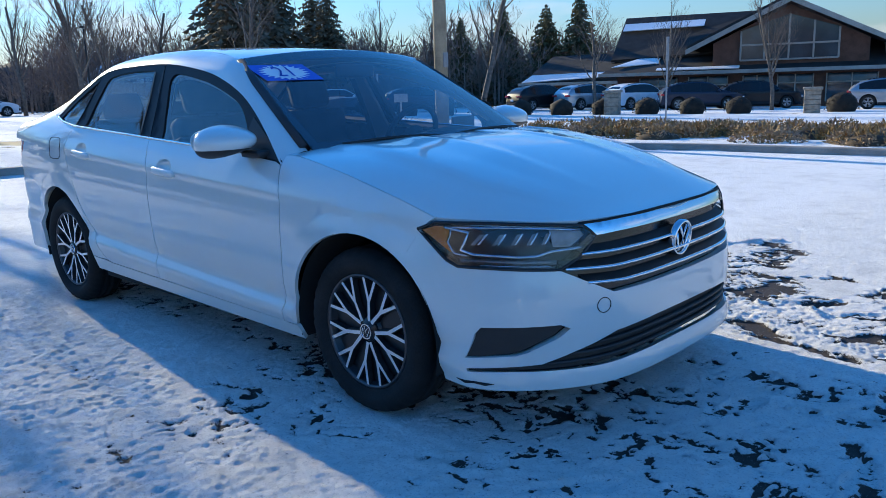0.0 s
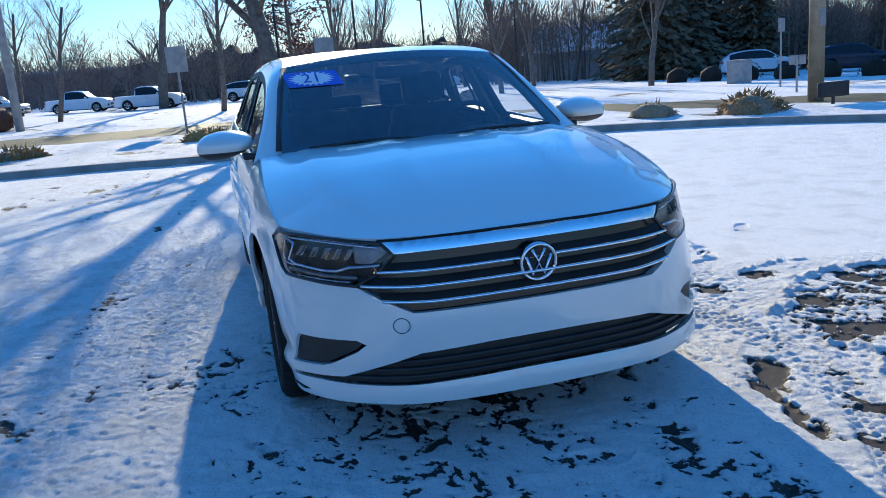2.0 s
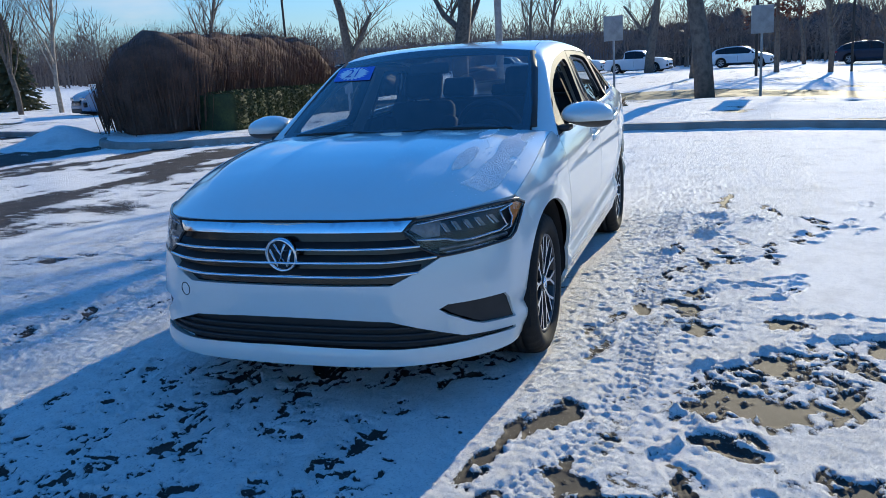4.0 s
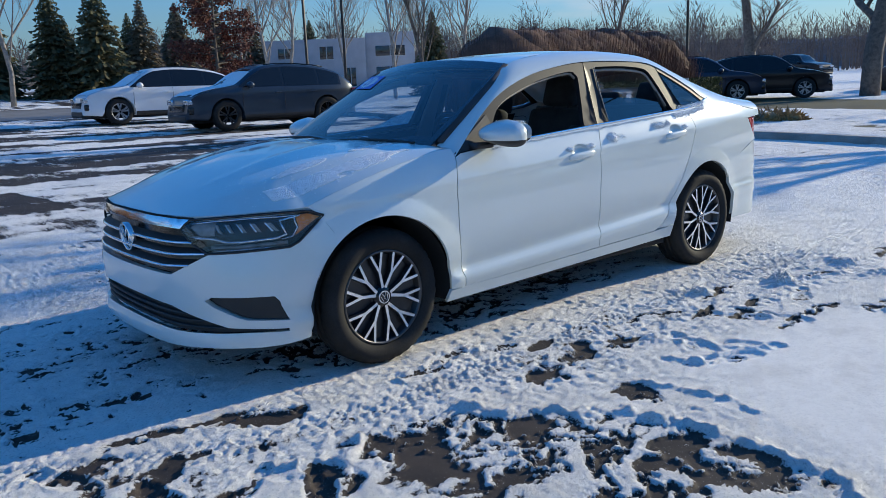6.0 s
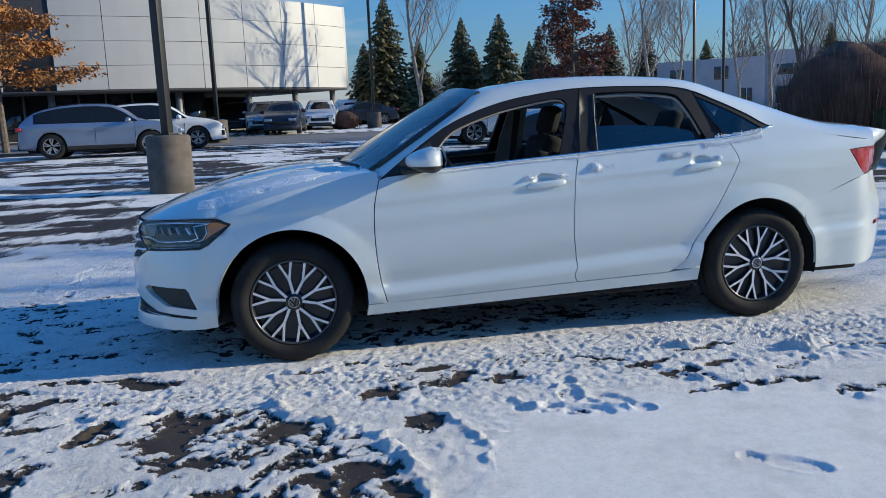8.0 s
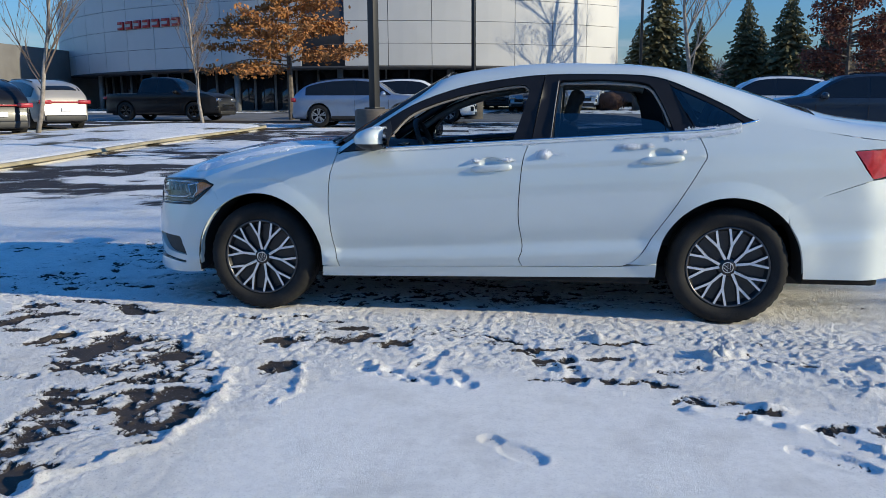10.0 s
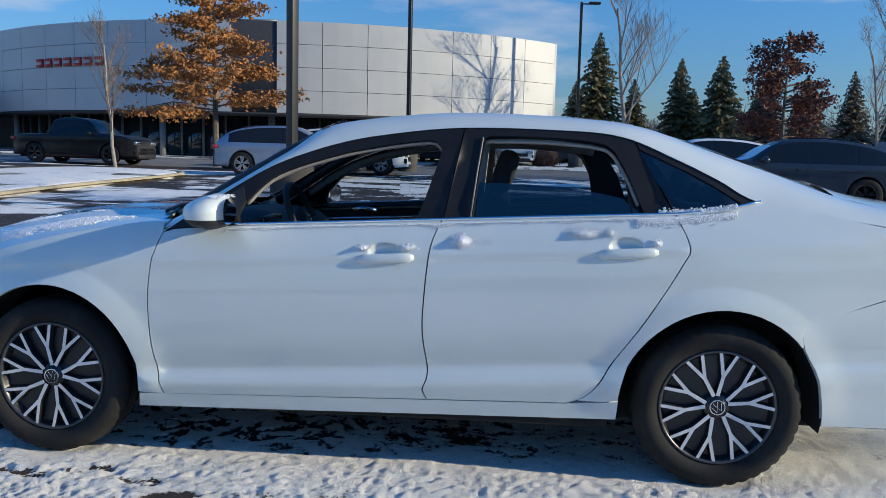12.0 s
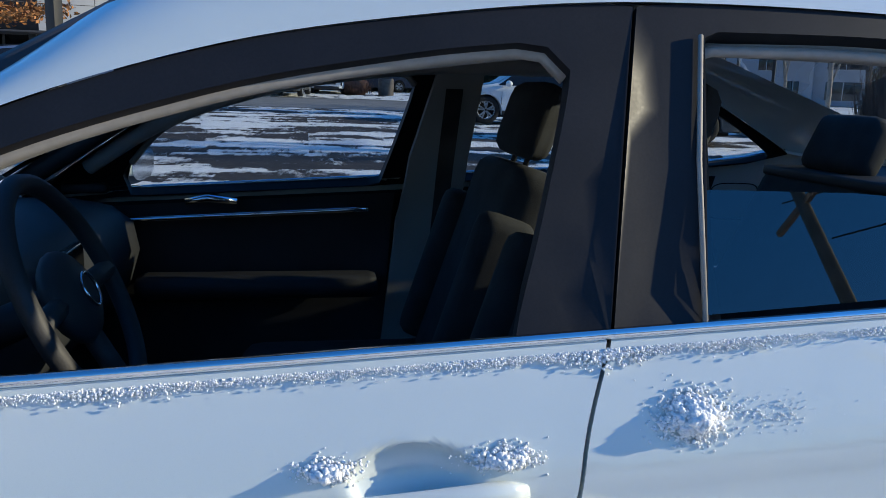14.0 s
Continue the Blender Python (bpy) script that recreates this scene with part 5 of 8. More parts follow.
FAR_SPOTS = ((-0.50, 1.92, 0.16, 0.035, -0.1), (-0.78, 1.94, 0.22, 0.05, 0.0), (-1.05, 2.08, 0.20, 0.05, 0.2), (-1.20, 2.18, 0.16, 0.06, 0.6), (-1.52, 2.31, 0.15, 0.05, 0.5), (-1.78, 2.30, 0.20, 0.08, 0.3), (-1.54, 1.58, 0.30, 0.022, -0.2), (-0.30, 1.50, 0.20, 0.04, 0.3),
             (-0.55, 1.62, 0.22, 0.035, 0.2), (-0.10, 1.38, 0.16, 0.03, 0.1), (-0.75, 1.38, 0.2, 0.03, -0.1), (-2.2, 2.0, 0.4, 0.06, 0.2), (-2.6, 1.6, 0.4, 0.05, 0.0))
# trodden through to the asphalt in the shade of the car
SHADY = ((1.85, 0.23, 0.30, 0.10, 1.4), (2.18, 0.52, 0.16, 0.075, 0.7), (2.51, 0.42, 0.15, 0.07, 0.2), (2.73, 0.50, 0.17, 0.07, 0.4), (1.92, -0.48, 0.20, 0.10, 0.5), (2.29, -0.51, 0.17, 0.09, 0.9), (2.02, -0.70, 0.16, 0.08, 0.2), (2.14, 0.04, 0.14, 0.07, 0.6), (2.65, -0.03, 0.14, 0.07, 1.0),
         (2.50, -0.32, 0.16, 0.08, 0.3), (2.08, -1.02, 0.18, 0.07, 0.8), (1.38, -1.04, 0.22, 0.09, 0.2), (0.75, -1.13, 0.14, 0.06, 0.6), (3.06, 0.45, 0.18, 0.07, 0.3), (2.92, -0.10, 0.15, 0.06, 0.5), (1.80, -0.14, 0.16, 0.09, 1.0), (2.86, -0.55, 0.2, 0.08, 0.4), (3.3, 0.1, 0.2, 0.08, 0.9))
bare, holed = np.zeros_like(XX), np.zeros_like(XX)
for row in SUNNY + FAR_SPOTS:
    bare = np.maximum(bare, np.clip(oval(*row) * 1.7 + 0.25, 0, 1))
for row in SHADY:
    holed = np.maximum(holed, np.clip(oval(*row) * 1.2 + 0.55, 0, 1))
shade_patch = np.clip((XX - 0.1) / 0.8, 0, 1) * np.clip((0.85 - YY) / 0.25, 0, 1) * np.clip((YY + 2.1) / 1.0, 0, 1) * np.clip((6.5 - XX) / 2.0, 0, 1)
calm = np.clip((0.95 - XX - 0.5 * np.clip(2.6 - YY, 0, 1)) / 0.35, 0, 1) * np.clip((YY - 1.75 - 0.22 * np.clip(-XX, 0, 3)) / 0.25, 0, 1)
calm = np.maximum(calm, np.clip((YY - 3.0) / 0.5, 0, 1) * np.clip((1.2 - XX) / 0.5, 0, 1))
trodden = np.clip((YY - 0.75) / 0.2, 0, 1) * np.clip((1.9 - YY) / 0.3, 0, 1) * np.clip((2.6 - XX) / 0.5, 0, 1) * (1 - calm)
snow = 0.62 + 0.20 * calm + (1 - 0.7 * calm) * (0.20 * n_mid + 0.08 * n_big + 0.12 * n_fine + 0.10 * ruts)
snow -= trodden * (0.14 + 0.30 * np.clip(ruts, -0.3, 1) + 0.22 * flecks)
snow -= swept * (0.72 - 0.95 * np.clip(isles + 0.08, -0.15, 1.2) - 0.50 * lace)
snow -= bare * (0.80 - 0.45 * flecks - 0.55 * lace)
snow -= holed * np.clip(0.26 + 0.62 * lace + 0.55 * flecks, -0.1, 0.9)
sun_front = np.clip((XX - 2.0) / 0.4, 0, 1) * np.clip((YY - 0.9) / 0.2, 0, 1) * np.clip((5.5 - XX) / 1.0, 0, 1) * np.clip((4.2 - YY) / 0.8, 0, 1)
snow -= sun_front * (0.18 - 0.55 * np.clip(isles, -1, 0.6) - 0.30 * lace)
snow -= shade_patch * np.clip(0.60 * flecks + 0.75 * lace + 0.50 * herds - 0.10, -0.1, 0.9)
under_car = np.clip((1.9 - np.abs(XX)) / 0.4, 0, 1) * np.clip((0.85 - np.abs(YY)) / 0.2, 0, 1)
snow = snow - under_car * (0.36 + 0.5 * flecks)
worn = np.clip((-YY - 0.8) / 0.5, 0, 1) * np.clip((3.0 - XX) / 1.0, 0, 1) * np.clip((YY + 4.5) / 1.0, 0, 1) * (1 - 0.6 * shade_patch)
snow = snow - worn * (0.02 - 0.26 * ruts - 0.20 * n_fine)
far_lot = np.clip((-YY - 2.5) / 3.5, 0, 1) * (1 - lawn)
snow = snow * (1 - far_lot) + far_lot * (0.12 + 0.60 * streak + 0.30 * n_mid + 0.2 * n_big + 0.15 * n_fine)
back_lot = np.clip((-XX - 2.0) / 3.0, 0, 1) * (1 - far_lot) * (1 - lawn)
snow = snow + back_lot * (0.10 + 0.25 * streak + 0.15 * ruts)
front_lot = np.clip((XX - 4.5) / 3.0, 0, 1) * (1 - far_lot) * (1 - lawn)
snow = snow + front_lot * (0.15 * streak - 0.25)
top_lot = np.clip((YY - 4.2) / 1.5, 0, 1) * (1 - lawn)
prints = np.clip((9.0 - YY) / 2.0, 0, 1) * np.clip((XX - 0.5) / 2.0, 0, 1)
snow = snow + top_lot * (0.25 + 0.10 * streak - prints * (0.45 - 0.6 * ruts - 0.25 * n_mid))
snow = np.where(lawn > 0.5, 0.52 + 0.35 * n_mid + 0.40 * n_big, snow)
paved = np.maximum(road_mask, drive)
snow = snow * (1 - paved) + paved * (-0.5 + 0.5 * streak + 0.2 * n_mid)
depth = np.clip((snow + 0.02) * 5.0, 0, 1)
depth = depth * depth * (3 - 2 * depth)
rough_snow = 1 - 0.85 * calm
relief = 0.011 * depth + depth * rough_snow * (0.003 * n_mid + 0.0016 * n_fine + 0.0022 * grains * (1 + worn + trodden) + 0.0065 * pebbles * (0.5 + trodden + worn) + 0.003 * ruts)
# snow pushed up along the edges of the bare patches
relief += 0.0035 * np.exp(-((snow - 0.26) / 0.12) ** 2) * (1 - lawn) * np.clip(1.4 * swept + 1.2 * bare + sun_front, 0, 1) * np.clip(0.6 + flecks, 0, 1.6)


def push_up(line, high=0.020, wide=0.028):
    """A ridge of shoved snow along a line, lumpy and broken."""
    global relief, snow
    d = np.abs(far_side(WX, WY, line))
    r = np.exp(-(d / wide) ** 2) * np.clip(0.85 + 0.9 * n_fine + 0.5 * flecks, 0.1, 1.7) * close_by
    relief += high * r
    snow += 0.6 * r


push_up(RIDGE)
for line in (((0.72, 1.90), (0.66, 2.10), (0.70, 2.36)), ((0.24, 1.50), (0.12, 1.78), (-0.03, 2.11)), ((0.40, 1.78), (0.30, 1.95), (0.15, 2.08)), ((1.05, 2.10), (0.92, 2.20), (0.78, 2.26)), ((2.30, 1.50), (2.12, 1.52), (1.95, 1.46)), ((-1.28, 1.66), (-1.5, 1.63), (-1.8, 1.58)), ((-1.0, 2.18), (-1.2, 2.26), (-1.42, 2.36))):
    push_up(smooth_line(line, 0.06), 0.013, 0.020)


def press(cx, cy, turn, size=1.0, deep=0.011, through=0.30):
    """One shoe print: sole and heel pressed in, a rim of snow around."""
    global relief, snow
    c, s_ = math.cos(turn), math.sin(turn)
    i0, i1 = np.searchsorted(gx, (cx - 0.3, cx + 0.3))
    j0, j1 = np.searchsorted(gy, (cy - 0.3, cy + 0.3))
    if i1 - i0 < 4 or j1 - j0 < 4:
        return
    x, y = XX[i0:i1, j0:j1] - cx, YY[i0:i1, j0:j1] - cy
    u, v = (c * x + s_ * y) / size, (-s_ * x + c * y) / size
    sole = ((u - 0.05) / 0.105) ** 2 + (v / 0.050) ** 2
    heel = ((u + 0.10) / 0.048) ** 2 + (v / 0.038) ** 2
    f = np.minimum(sole, heel)
    dip = np.clip((1.20 - f) * 2.5, 0, 1)
    rim = np.exp(-((f - 1.55) / 0.40) ** 2)
    tread = 0.5 + 0.5 * np.sign(np.sin(u * 260 + 30 * v * v * 40))
    ripe = np.clip(flecks[i0:i1, j0:j1] + 0.35, 0, 1)
    relief[i0:i1, j0:j1] += -deep * dip * (0.72 + 0.28 * tread) + 0.006 * rim * np.clip(0.5 + n_fine[i0:i1, j0:j1], 0.1, 1.4)
    snow[i0:i1, j0:j1] -= dip * (through + 0.22 * tread) * (0.5 + ripe)


steps = random.Random(5)
PRINTS = ((-0.29, 2.65, 2.46), (0.22, 1.98, 2.60), (0.00, 1.96, -0.95), (0.16, 1.74, 1.30), (0.33, 1.95, 2.70), (-0.36, 1.66, 2.0), (-0.52, 1.86, 1.7), (2.40, 1.48, 0.6), (2.22, 1.62, 1.2), (2.62, 1.78, 0.4), (2.05, 2.22, 0.2), (1.34, 1.08, 2.9), (1.12, 1.02, 0.3), (0.90, 1.08, 2.8), (2.56, 0.30, 0.3), (2.30, 0.34, 0.9), (2.74, 0.16, 0.2), (2.42, 0.04, 1.2), (2.95, 0.30, 0.4), (-1.48, 2.42, 2.2), (-1.0, 1.72, 0.4), (1.9, -0.95, 0.5), (2.3, -0.85, 0.9))
for x, y, turn in PRINTS:
    press(x, y, turn, steps.uniform(0.92, 1.05))
trails = (((4.6, 3.7), (3.6, 3.2), (2.4, 3.5)), ((3.6, 2.1), (2.9, 2.0), (2.3, 2.4)), ((4.4, 1.3), (3.0, -0.2), (3.2, -2.2), (2.0, -3.4)), ((4.7, 0.2), (3.6, 0.4), (2.8, -1.4), (1.0, -2.2)), ((3.4, -1.2), (2.9, 0.5), (2.7, 1.6)), ((-1.4, 2.5), (-2.8, 2.9)), ((4.9, 2.6), (3.4, 3.4), (2.6, 2.8)))
for trail in trails:
    line = smooth_line(trail, 0.36)
    for k, ((ax, ay), (bx, by)) in enumerate(zip(line[:-1], line[1:])):
        turn = math.atan2(by - ay, bx - ax) + steps.uniform(-0.3, 0.3)
        off = 0.09 * (1 if k % 2 else -1)
        if steps.random() < 0.8:
            press(ax - math.sin(turn) * off + steps.uniform(-0.06, 0.06), ay + math.cos(turn) * off + steps.uniform(-0.06, 0.06), turn + (0 if steps.random() < 0.8 else 3.1), steps.uniform(0.92, 1.08))


def tyre_track(points, width=0.19, deep=0.008, fade=1.0):
    """A rolled track with its tread blocks."""
    global relief, snow
    line = smooth_line(points, 0.15)
    d = far_side(XX, YY, line)
    band = np.clip((width / 2 - np.abs(d)) / 0.015, 0, 1) * np.clip(0.75 + 0.8 * n_mid, 0, 1) * close_by * fade
    block = 0.5 + 0.5 * np.tanh(3 * np.sin((XX + 0.30 * np.abs(d)) * 135) * np.cos(d * 105))
    relief += band * depth * (-deep * 0.5 - deep * 0.8 * block)
    snow -= band * 0.28 * block * (snow < 0.75)


tyre_track([(4.6, -0.2), (3.5, 0.45), (3.0, 0.82), (2.5, 1.10), (2.0, 1.24), (1.2, 1.25), (0.2, 1.22), (-1.4, 1.20), (-3.2, 1.25)], deep=0.012)
tyre_track([(4.9, 0.1), (3.7, 0.75), (3.0, 1.18), (2.4, 1.38), (1.6, 1.45), (0.6, 1.42), (-1.2, 1.44), (-3.2, 1.5)], deep=0.005, fade=0.7)
tyre_track([(5.0, -0.9), (3.0, -0.75), (1.4, -0.78)], deep=0.006)
tyre_track([(5.0, 0.55), (3.2, 0.66), (1.5, 0.80)], deep=0.006)
tyre_track([(-3.0, -1.1), (0.0, -1.35), (3.0, -2.6)], deep=0.006)
tyre_track([(-3.0, -1.7), (0.0, -1.95), (3.4, -3.1)], deep=0.006)

base = slope(XX, YY)
edge = np.maximum(np.clip(kerb_d / 0.12, 0, 1), np.clip(isl_d / 0.12, 0, 1))
mound = 0.12 * edge + 0.10 * np.clip(kerb_d / 3.0, 0, 1) * np.clip((8.0 - kerb_d) / 2.0, 0, 1) * (0.8 + 0.5 * n_big) + 0.06 * np.clip(isl_d / 1.2, 0, 1)
mound = np.where(kerb_d > 8.0, np.clip((8.6 - kerb_d) / 0.6, 0, 1) * 0.12, mound)
bank = np.zeros_like(XX)
for cx, cy, r, h in ((-1.22, 1.53, 0.09, 0.060), (-1.12, 1.60, 0.06, 0.035), (-0.62, 1.26, 0.07, 0.030), (-1.28, 2.12, 0.05, 0.040), (-1.75, 1.80, 0.08, 0.030), (-1.95, 1.55, 0.10, 0.030)):
    bank += h * np.exp(-((WX - cx) ** 2 + (WY - cy) ** 2) / r ** 2) * np.clip(0.7 + 0.9 * flecks + 0.5 * n_fine, 0.2, 2)
bank += 0.45 * np.exp(-(((XX + 9.3) / 0.9) ** 2 + ((YY + 12.2) / 0.7) ** 2))
height = base + relief * (1 - 0.4 * far_lot) + mound + bank
tyres = np.zeros_like(height)
for cx in (1.343, -1.343):
    for cy in (0.77, -0.77):
        tyres = np.maximum(tyres, np.clip(1.3 - ((XX - cx) / 0.16) ** 2 - ((YY - cy) / 0.13) ** 2, 0, 1))
height = height * (1 - tyres) + 0.001 * tyres
nx_, ny_ = len(gx), len(gy)
verts = np.stack([XX, YY, height], -1).reshape(-1, 3)
idx = np.arange(nx_ * ny_).reshape(nx_, ny_)
quads = np.stack([idx[:-1, :-1], idx[1:, :-1], idx[1:, 1:], idx[:-1, 1:]], -1).reshape(-1, 4)
me = bpy.data.meshes.new("ground")
me.vertices.add(len(verts))
me.vertices.foreach_set("co", verts.astype(np.float32).ravel())
me.loops.add(quads.size)
me.loops.foreach_set("vertex_index", quads.astype(np.int32).ravel())
me.polygons.add(len(quads))
me.polygons.foreach_set("loop_start", np.arange(0, quads.size, 4, dtype=np.int32))
me.update(calc_edges=True)
snow = np.where(bank > 0.02, np.maximum(snow, 0.8), snow)
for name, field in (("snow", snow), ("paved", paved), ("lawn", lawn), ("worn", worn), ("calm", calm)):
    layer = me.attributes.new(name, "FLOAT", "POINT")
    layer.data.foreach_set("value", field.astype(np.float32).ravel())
me.shade_smooth()
ground = new("ground", me)
tagged(ground, "trodden snow over dark asphalt with bare patches and footprints", "ground", kind="structure")


def ground_material():
    m = bpy.data.materials.new("snow_on_asphalt")
    m.use_nodes = True
    n, l = m.node_tree.nodes, m.node_tree.links
    b = n["Principled BSDF"]
    tc = n.new("ShaderNodeTexCoord")

    def tex(scale, detail=5.0, rough=0.6):
        t = n.new("ShaderNodeTexNoise")
        t.inputs["Scale"].default_value, t.inputs["Detail"].default_value, t.inputs["Roughness"].default_value = scale, detail, rough
        l.new(tc.outputs["Object"], t.inputs["Vector"])
        return t.outputs[0]

    def attr(name):
        a = n.new("ShaderNodeAttribute")
        a.attribute_name = name
        return a.outputs["Fac"]

    def calc(op, a, b_):
        c = n.new("ShaderNodeMath")
        c.operation = op
        for i, v in enumerate((a, b_)):
            if isinstance(v, float):
                c.inputs[i].default_value = v
            else:
                l.new(v, c.inputs[i])
        return c.outputs[0]

    def blend(f, a, b_):
        x = n.new("ShaderNodeMixRGB")
        for i, v in enumerate((f, a, b_)):
            if isinstance(v, tuple):
                x.inputs[i].default_value = (*v, 1)
            elif isinstance(v, float):
                x.inputs[i].default_value = v
            else:
                l.new(v, x.inputs[i])
        return x.outputs[0]

    def ramp_(v, lo, hi):
        r = n.new("ShaderNodeMapRange")
        r.inputs[1].default_value, r.inputs[2].default_value = lo, hi
        l.new(v, r.inputs[0])
        return r.outputs[0]
    wobble = calc("ADD", calc("MULTIPLY", calc("SUBTRACT", tex(30.0, 9.0, 0.80), 0.5), 0.75), calc("MULTIPLY", calc("SUBTRACT", tex(120.0, 5.0, 0.75), 0.5), 0.45))
    broken = calc("ADD", attr("snow"), wobble)
    cover = ramp_(broken, 0.06, 0.105)
    grit = tex(420.0, 2.0)
    asphalt = blend(ramp_(grit, 0.35, 0.7), (0.026, 0.022, 0.020), (0.066, 0.056, 0.050))
    asphalt = blend(ramp_(tex(3.0), 0.40, 0.65), asphalt, (0.070, 0.055, 0.046))
    asphalt = blend(ramp_(tex(160.0, 3.0), 0.66, 0.70), asphalt, (0.45, 0.44, 0.43))
    road = blend(ramp_(tex(1.2), 0.35, 0.7), (0.26, 0.25, 0.24), (0.17, 0.165, 0.16))
    hard = blend(attr("paved"), asphalt, road)
    hard = blend(attr("lawn"), hard, (0.12, 0.10, 0.055))
    clean = blend(ramp_(tex(22.0, 9.0, 0.75), 0.42, 0.70), (0.92, 0.89, 0.85), (0.81, 0.78, 0.745))
    dirty = blend(ramp_(tex(2.6, 6.0, 0.65), 0.50, 0.72), clean, (0.70, 0.67, 0.63))
    dirty = blend(calc("MULTIPLY", attr("worn"), ramp_(tex(7.0, 9.0, 0.78), 0.49, 0.64)), dirty, (0.62, 0.57, 0.51))
    crystals = calc("MULTIPLY", ramp_(tex(85.0, 7.0, 0.85), 0.535, 0.62), calc("SUBTRACT", 1.0, calc("MULTIPLY", attr("calm"), 0.55)))
    dirty = blend(crystals, dirty, (0.50, 0.49, 0.475))
    dirty = blend(ramp_(tex(190.0, 4.0, 0.8), 0.56, 0.66), dirty, (0.66, 0.66, 0.66))
    thin = ramp_(broken, 0.08, 0.26)
    snow_c = blend(thin, (0.62, 0.61, 0.60), dirty)
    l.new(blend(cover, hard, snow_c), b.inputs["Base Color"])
    rough = n.new("ShaderNodeMapRange")
    rough.inputs[3].default_value, rough.inputs[4].default_value = 0.72, 0.85
    l.new(cover, rough.inputs[0])
    l.new(rough.outputs[0], b.inputs["Roughness"])
    b.inputs["Specular IOR Level"].default_value = 0.12
    lumps = calc("MULTIPLY", tex(75.0, 8.0, 0.80), calc("SUBTRACT", 1.25, calc("MULTIPLY", attr("calm"), 0.85)))
    pile = calc("ADD", calc("ADD", lumps, 0.7), calc("MULTIPLY", tex(230.0, 5.0, 0.75), 0.42))
    hgt = calc("ADD", calc("MULTIPLY", cover, pile), calc("MULTIPLY", grit, 0.07))
    bp = n.new("ShaderNodeBump")
    bp.inputs["Strength"].default_value, bp.inputs["Distance"].default_value = 0.9, 0.0125
    l.new(hgt, bp.inputs["Height"])
    l.new(bp.outputs[0], b.inputs["Normal"])
    return m


me.materials.append(ground_material())


def lie(x, y):
    """Height of the ground's bare slope at a place."""
    return float(slope(np.array([float(x)]), np.array([float(y)]))[0])


KERB_STONE = mat("kerb_concrete", (0.30, 0.28, 0.25), 0.85, vary=0.14, scale=3, fine=80, bump=0.003)
for nm, line, colour in (("kerb", KERB, "grey"), ("island_kerb", ISLAND, "yellow-brown")):
    bm = bmesh.new()
    rings = []
    n = len(line)
    for i, (x, y) in enumerate(line):
        (ax, ay), (bx, by) = line[max(i - 1, 0)], line[min(i + 1, n - 1)]
        d = Vector((bx - ax, by - ay)).normalized()
        nx, ny = d.y, -d.x
        z = lie(x, y)
        rings.append([bm.verts.new((x + nx * o, y + ny * o, z + h)) for o, h in ((-0.07, -0.1), (-0.06, 0.10), (-0.035, 0.135), (0.09, 0.140), (0.12, 0.08))])
    for a, b in zip(rings, rings[1:]):
        for k in range(4):
            bm.faces.new((a[k], a[k + 1], b[k + 1], b[k]))
    bmesh.ops.recalc_face_normals(bm, faces=bm.faces)
    ob = part(nm, bm, KERB_STONE if nm == "kerb" else mat("island_kerb_concrete", (0.42, 0.35, 0.22), 0.85, vary=0.14, scale=3, fine=80, bump=0.003), None)
    tagged(ob, f"{colour} concrete kerb edging the snowy planting", "kerb", kind="structure")


# ---- trees and shrubs ----
BARK = mat("grey_bark", (0.17, 0.14, 0.115), 0.9, vary=0.22, scale=8, fine=60, bump=0.01)
PALE_BARK = mat("pale_bark", (0.36, 0.31, 0.26), 0.85, vary=0.2, scale=6, fine=50, bump=0.006)
TWIG = mat("brown_twigs", (0.17, 0.125, 0.098), 0.9, vary=0.2, scale=3)
PALE_TWIG = mat("pale_twigs", (0.30, 0.25, 0.21), 0.9, vary=0.15, scale=3)
NEEDLE = mat("spruce_needles", (0.075, 0.080, 0.036), 0.85, vary=0.25, scale=1.5, fine=18, other=(0.150, 0.118, 0.048))
OAK_LEAF = mat("dry_oak_leaves", (0.40, 0.17, 0.045), 0.8, vary=0.2, scale=3.0, fine=20, other=(0.24, 0.095, 0.03))
RED_LEAF = mat("dark_red_leaves", (0.19, 0.058, 0.032), 0.8, vary=0.2, scale=3.0, fine=20, other=(0.06, 0.02, 0.015))
JUNIPER = mat("winter_juniper", (0.33, 0.19, 0.06), 0.9, vary=0.25, scale=1.2, fine=25, other=(0.28, 0.22, 0.17))
BOXWOOD = mat("dark_boxwood", (0.030, 0.022, 0.014), 0.9, vary=0.25, scale=4, fine=30)
HEDGE_LEAF = mat("hedge_leaves", (0.060, 0.068, 0.018), 0.85, vary=0.25, scale=3, fine=25, other=(0.035, 0.042, 0.014))
BRUSH = mat("dormant_shrub_twigs", (0.150, 0.070, 0.044), 0.9, vary=0.2, scale=2.5, fine=20)


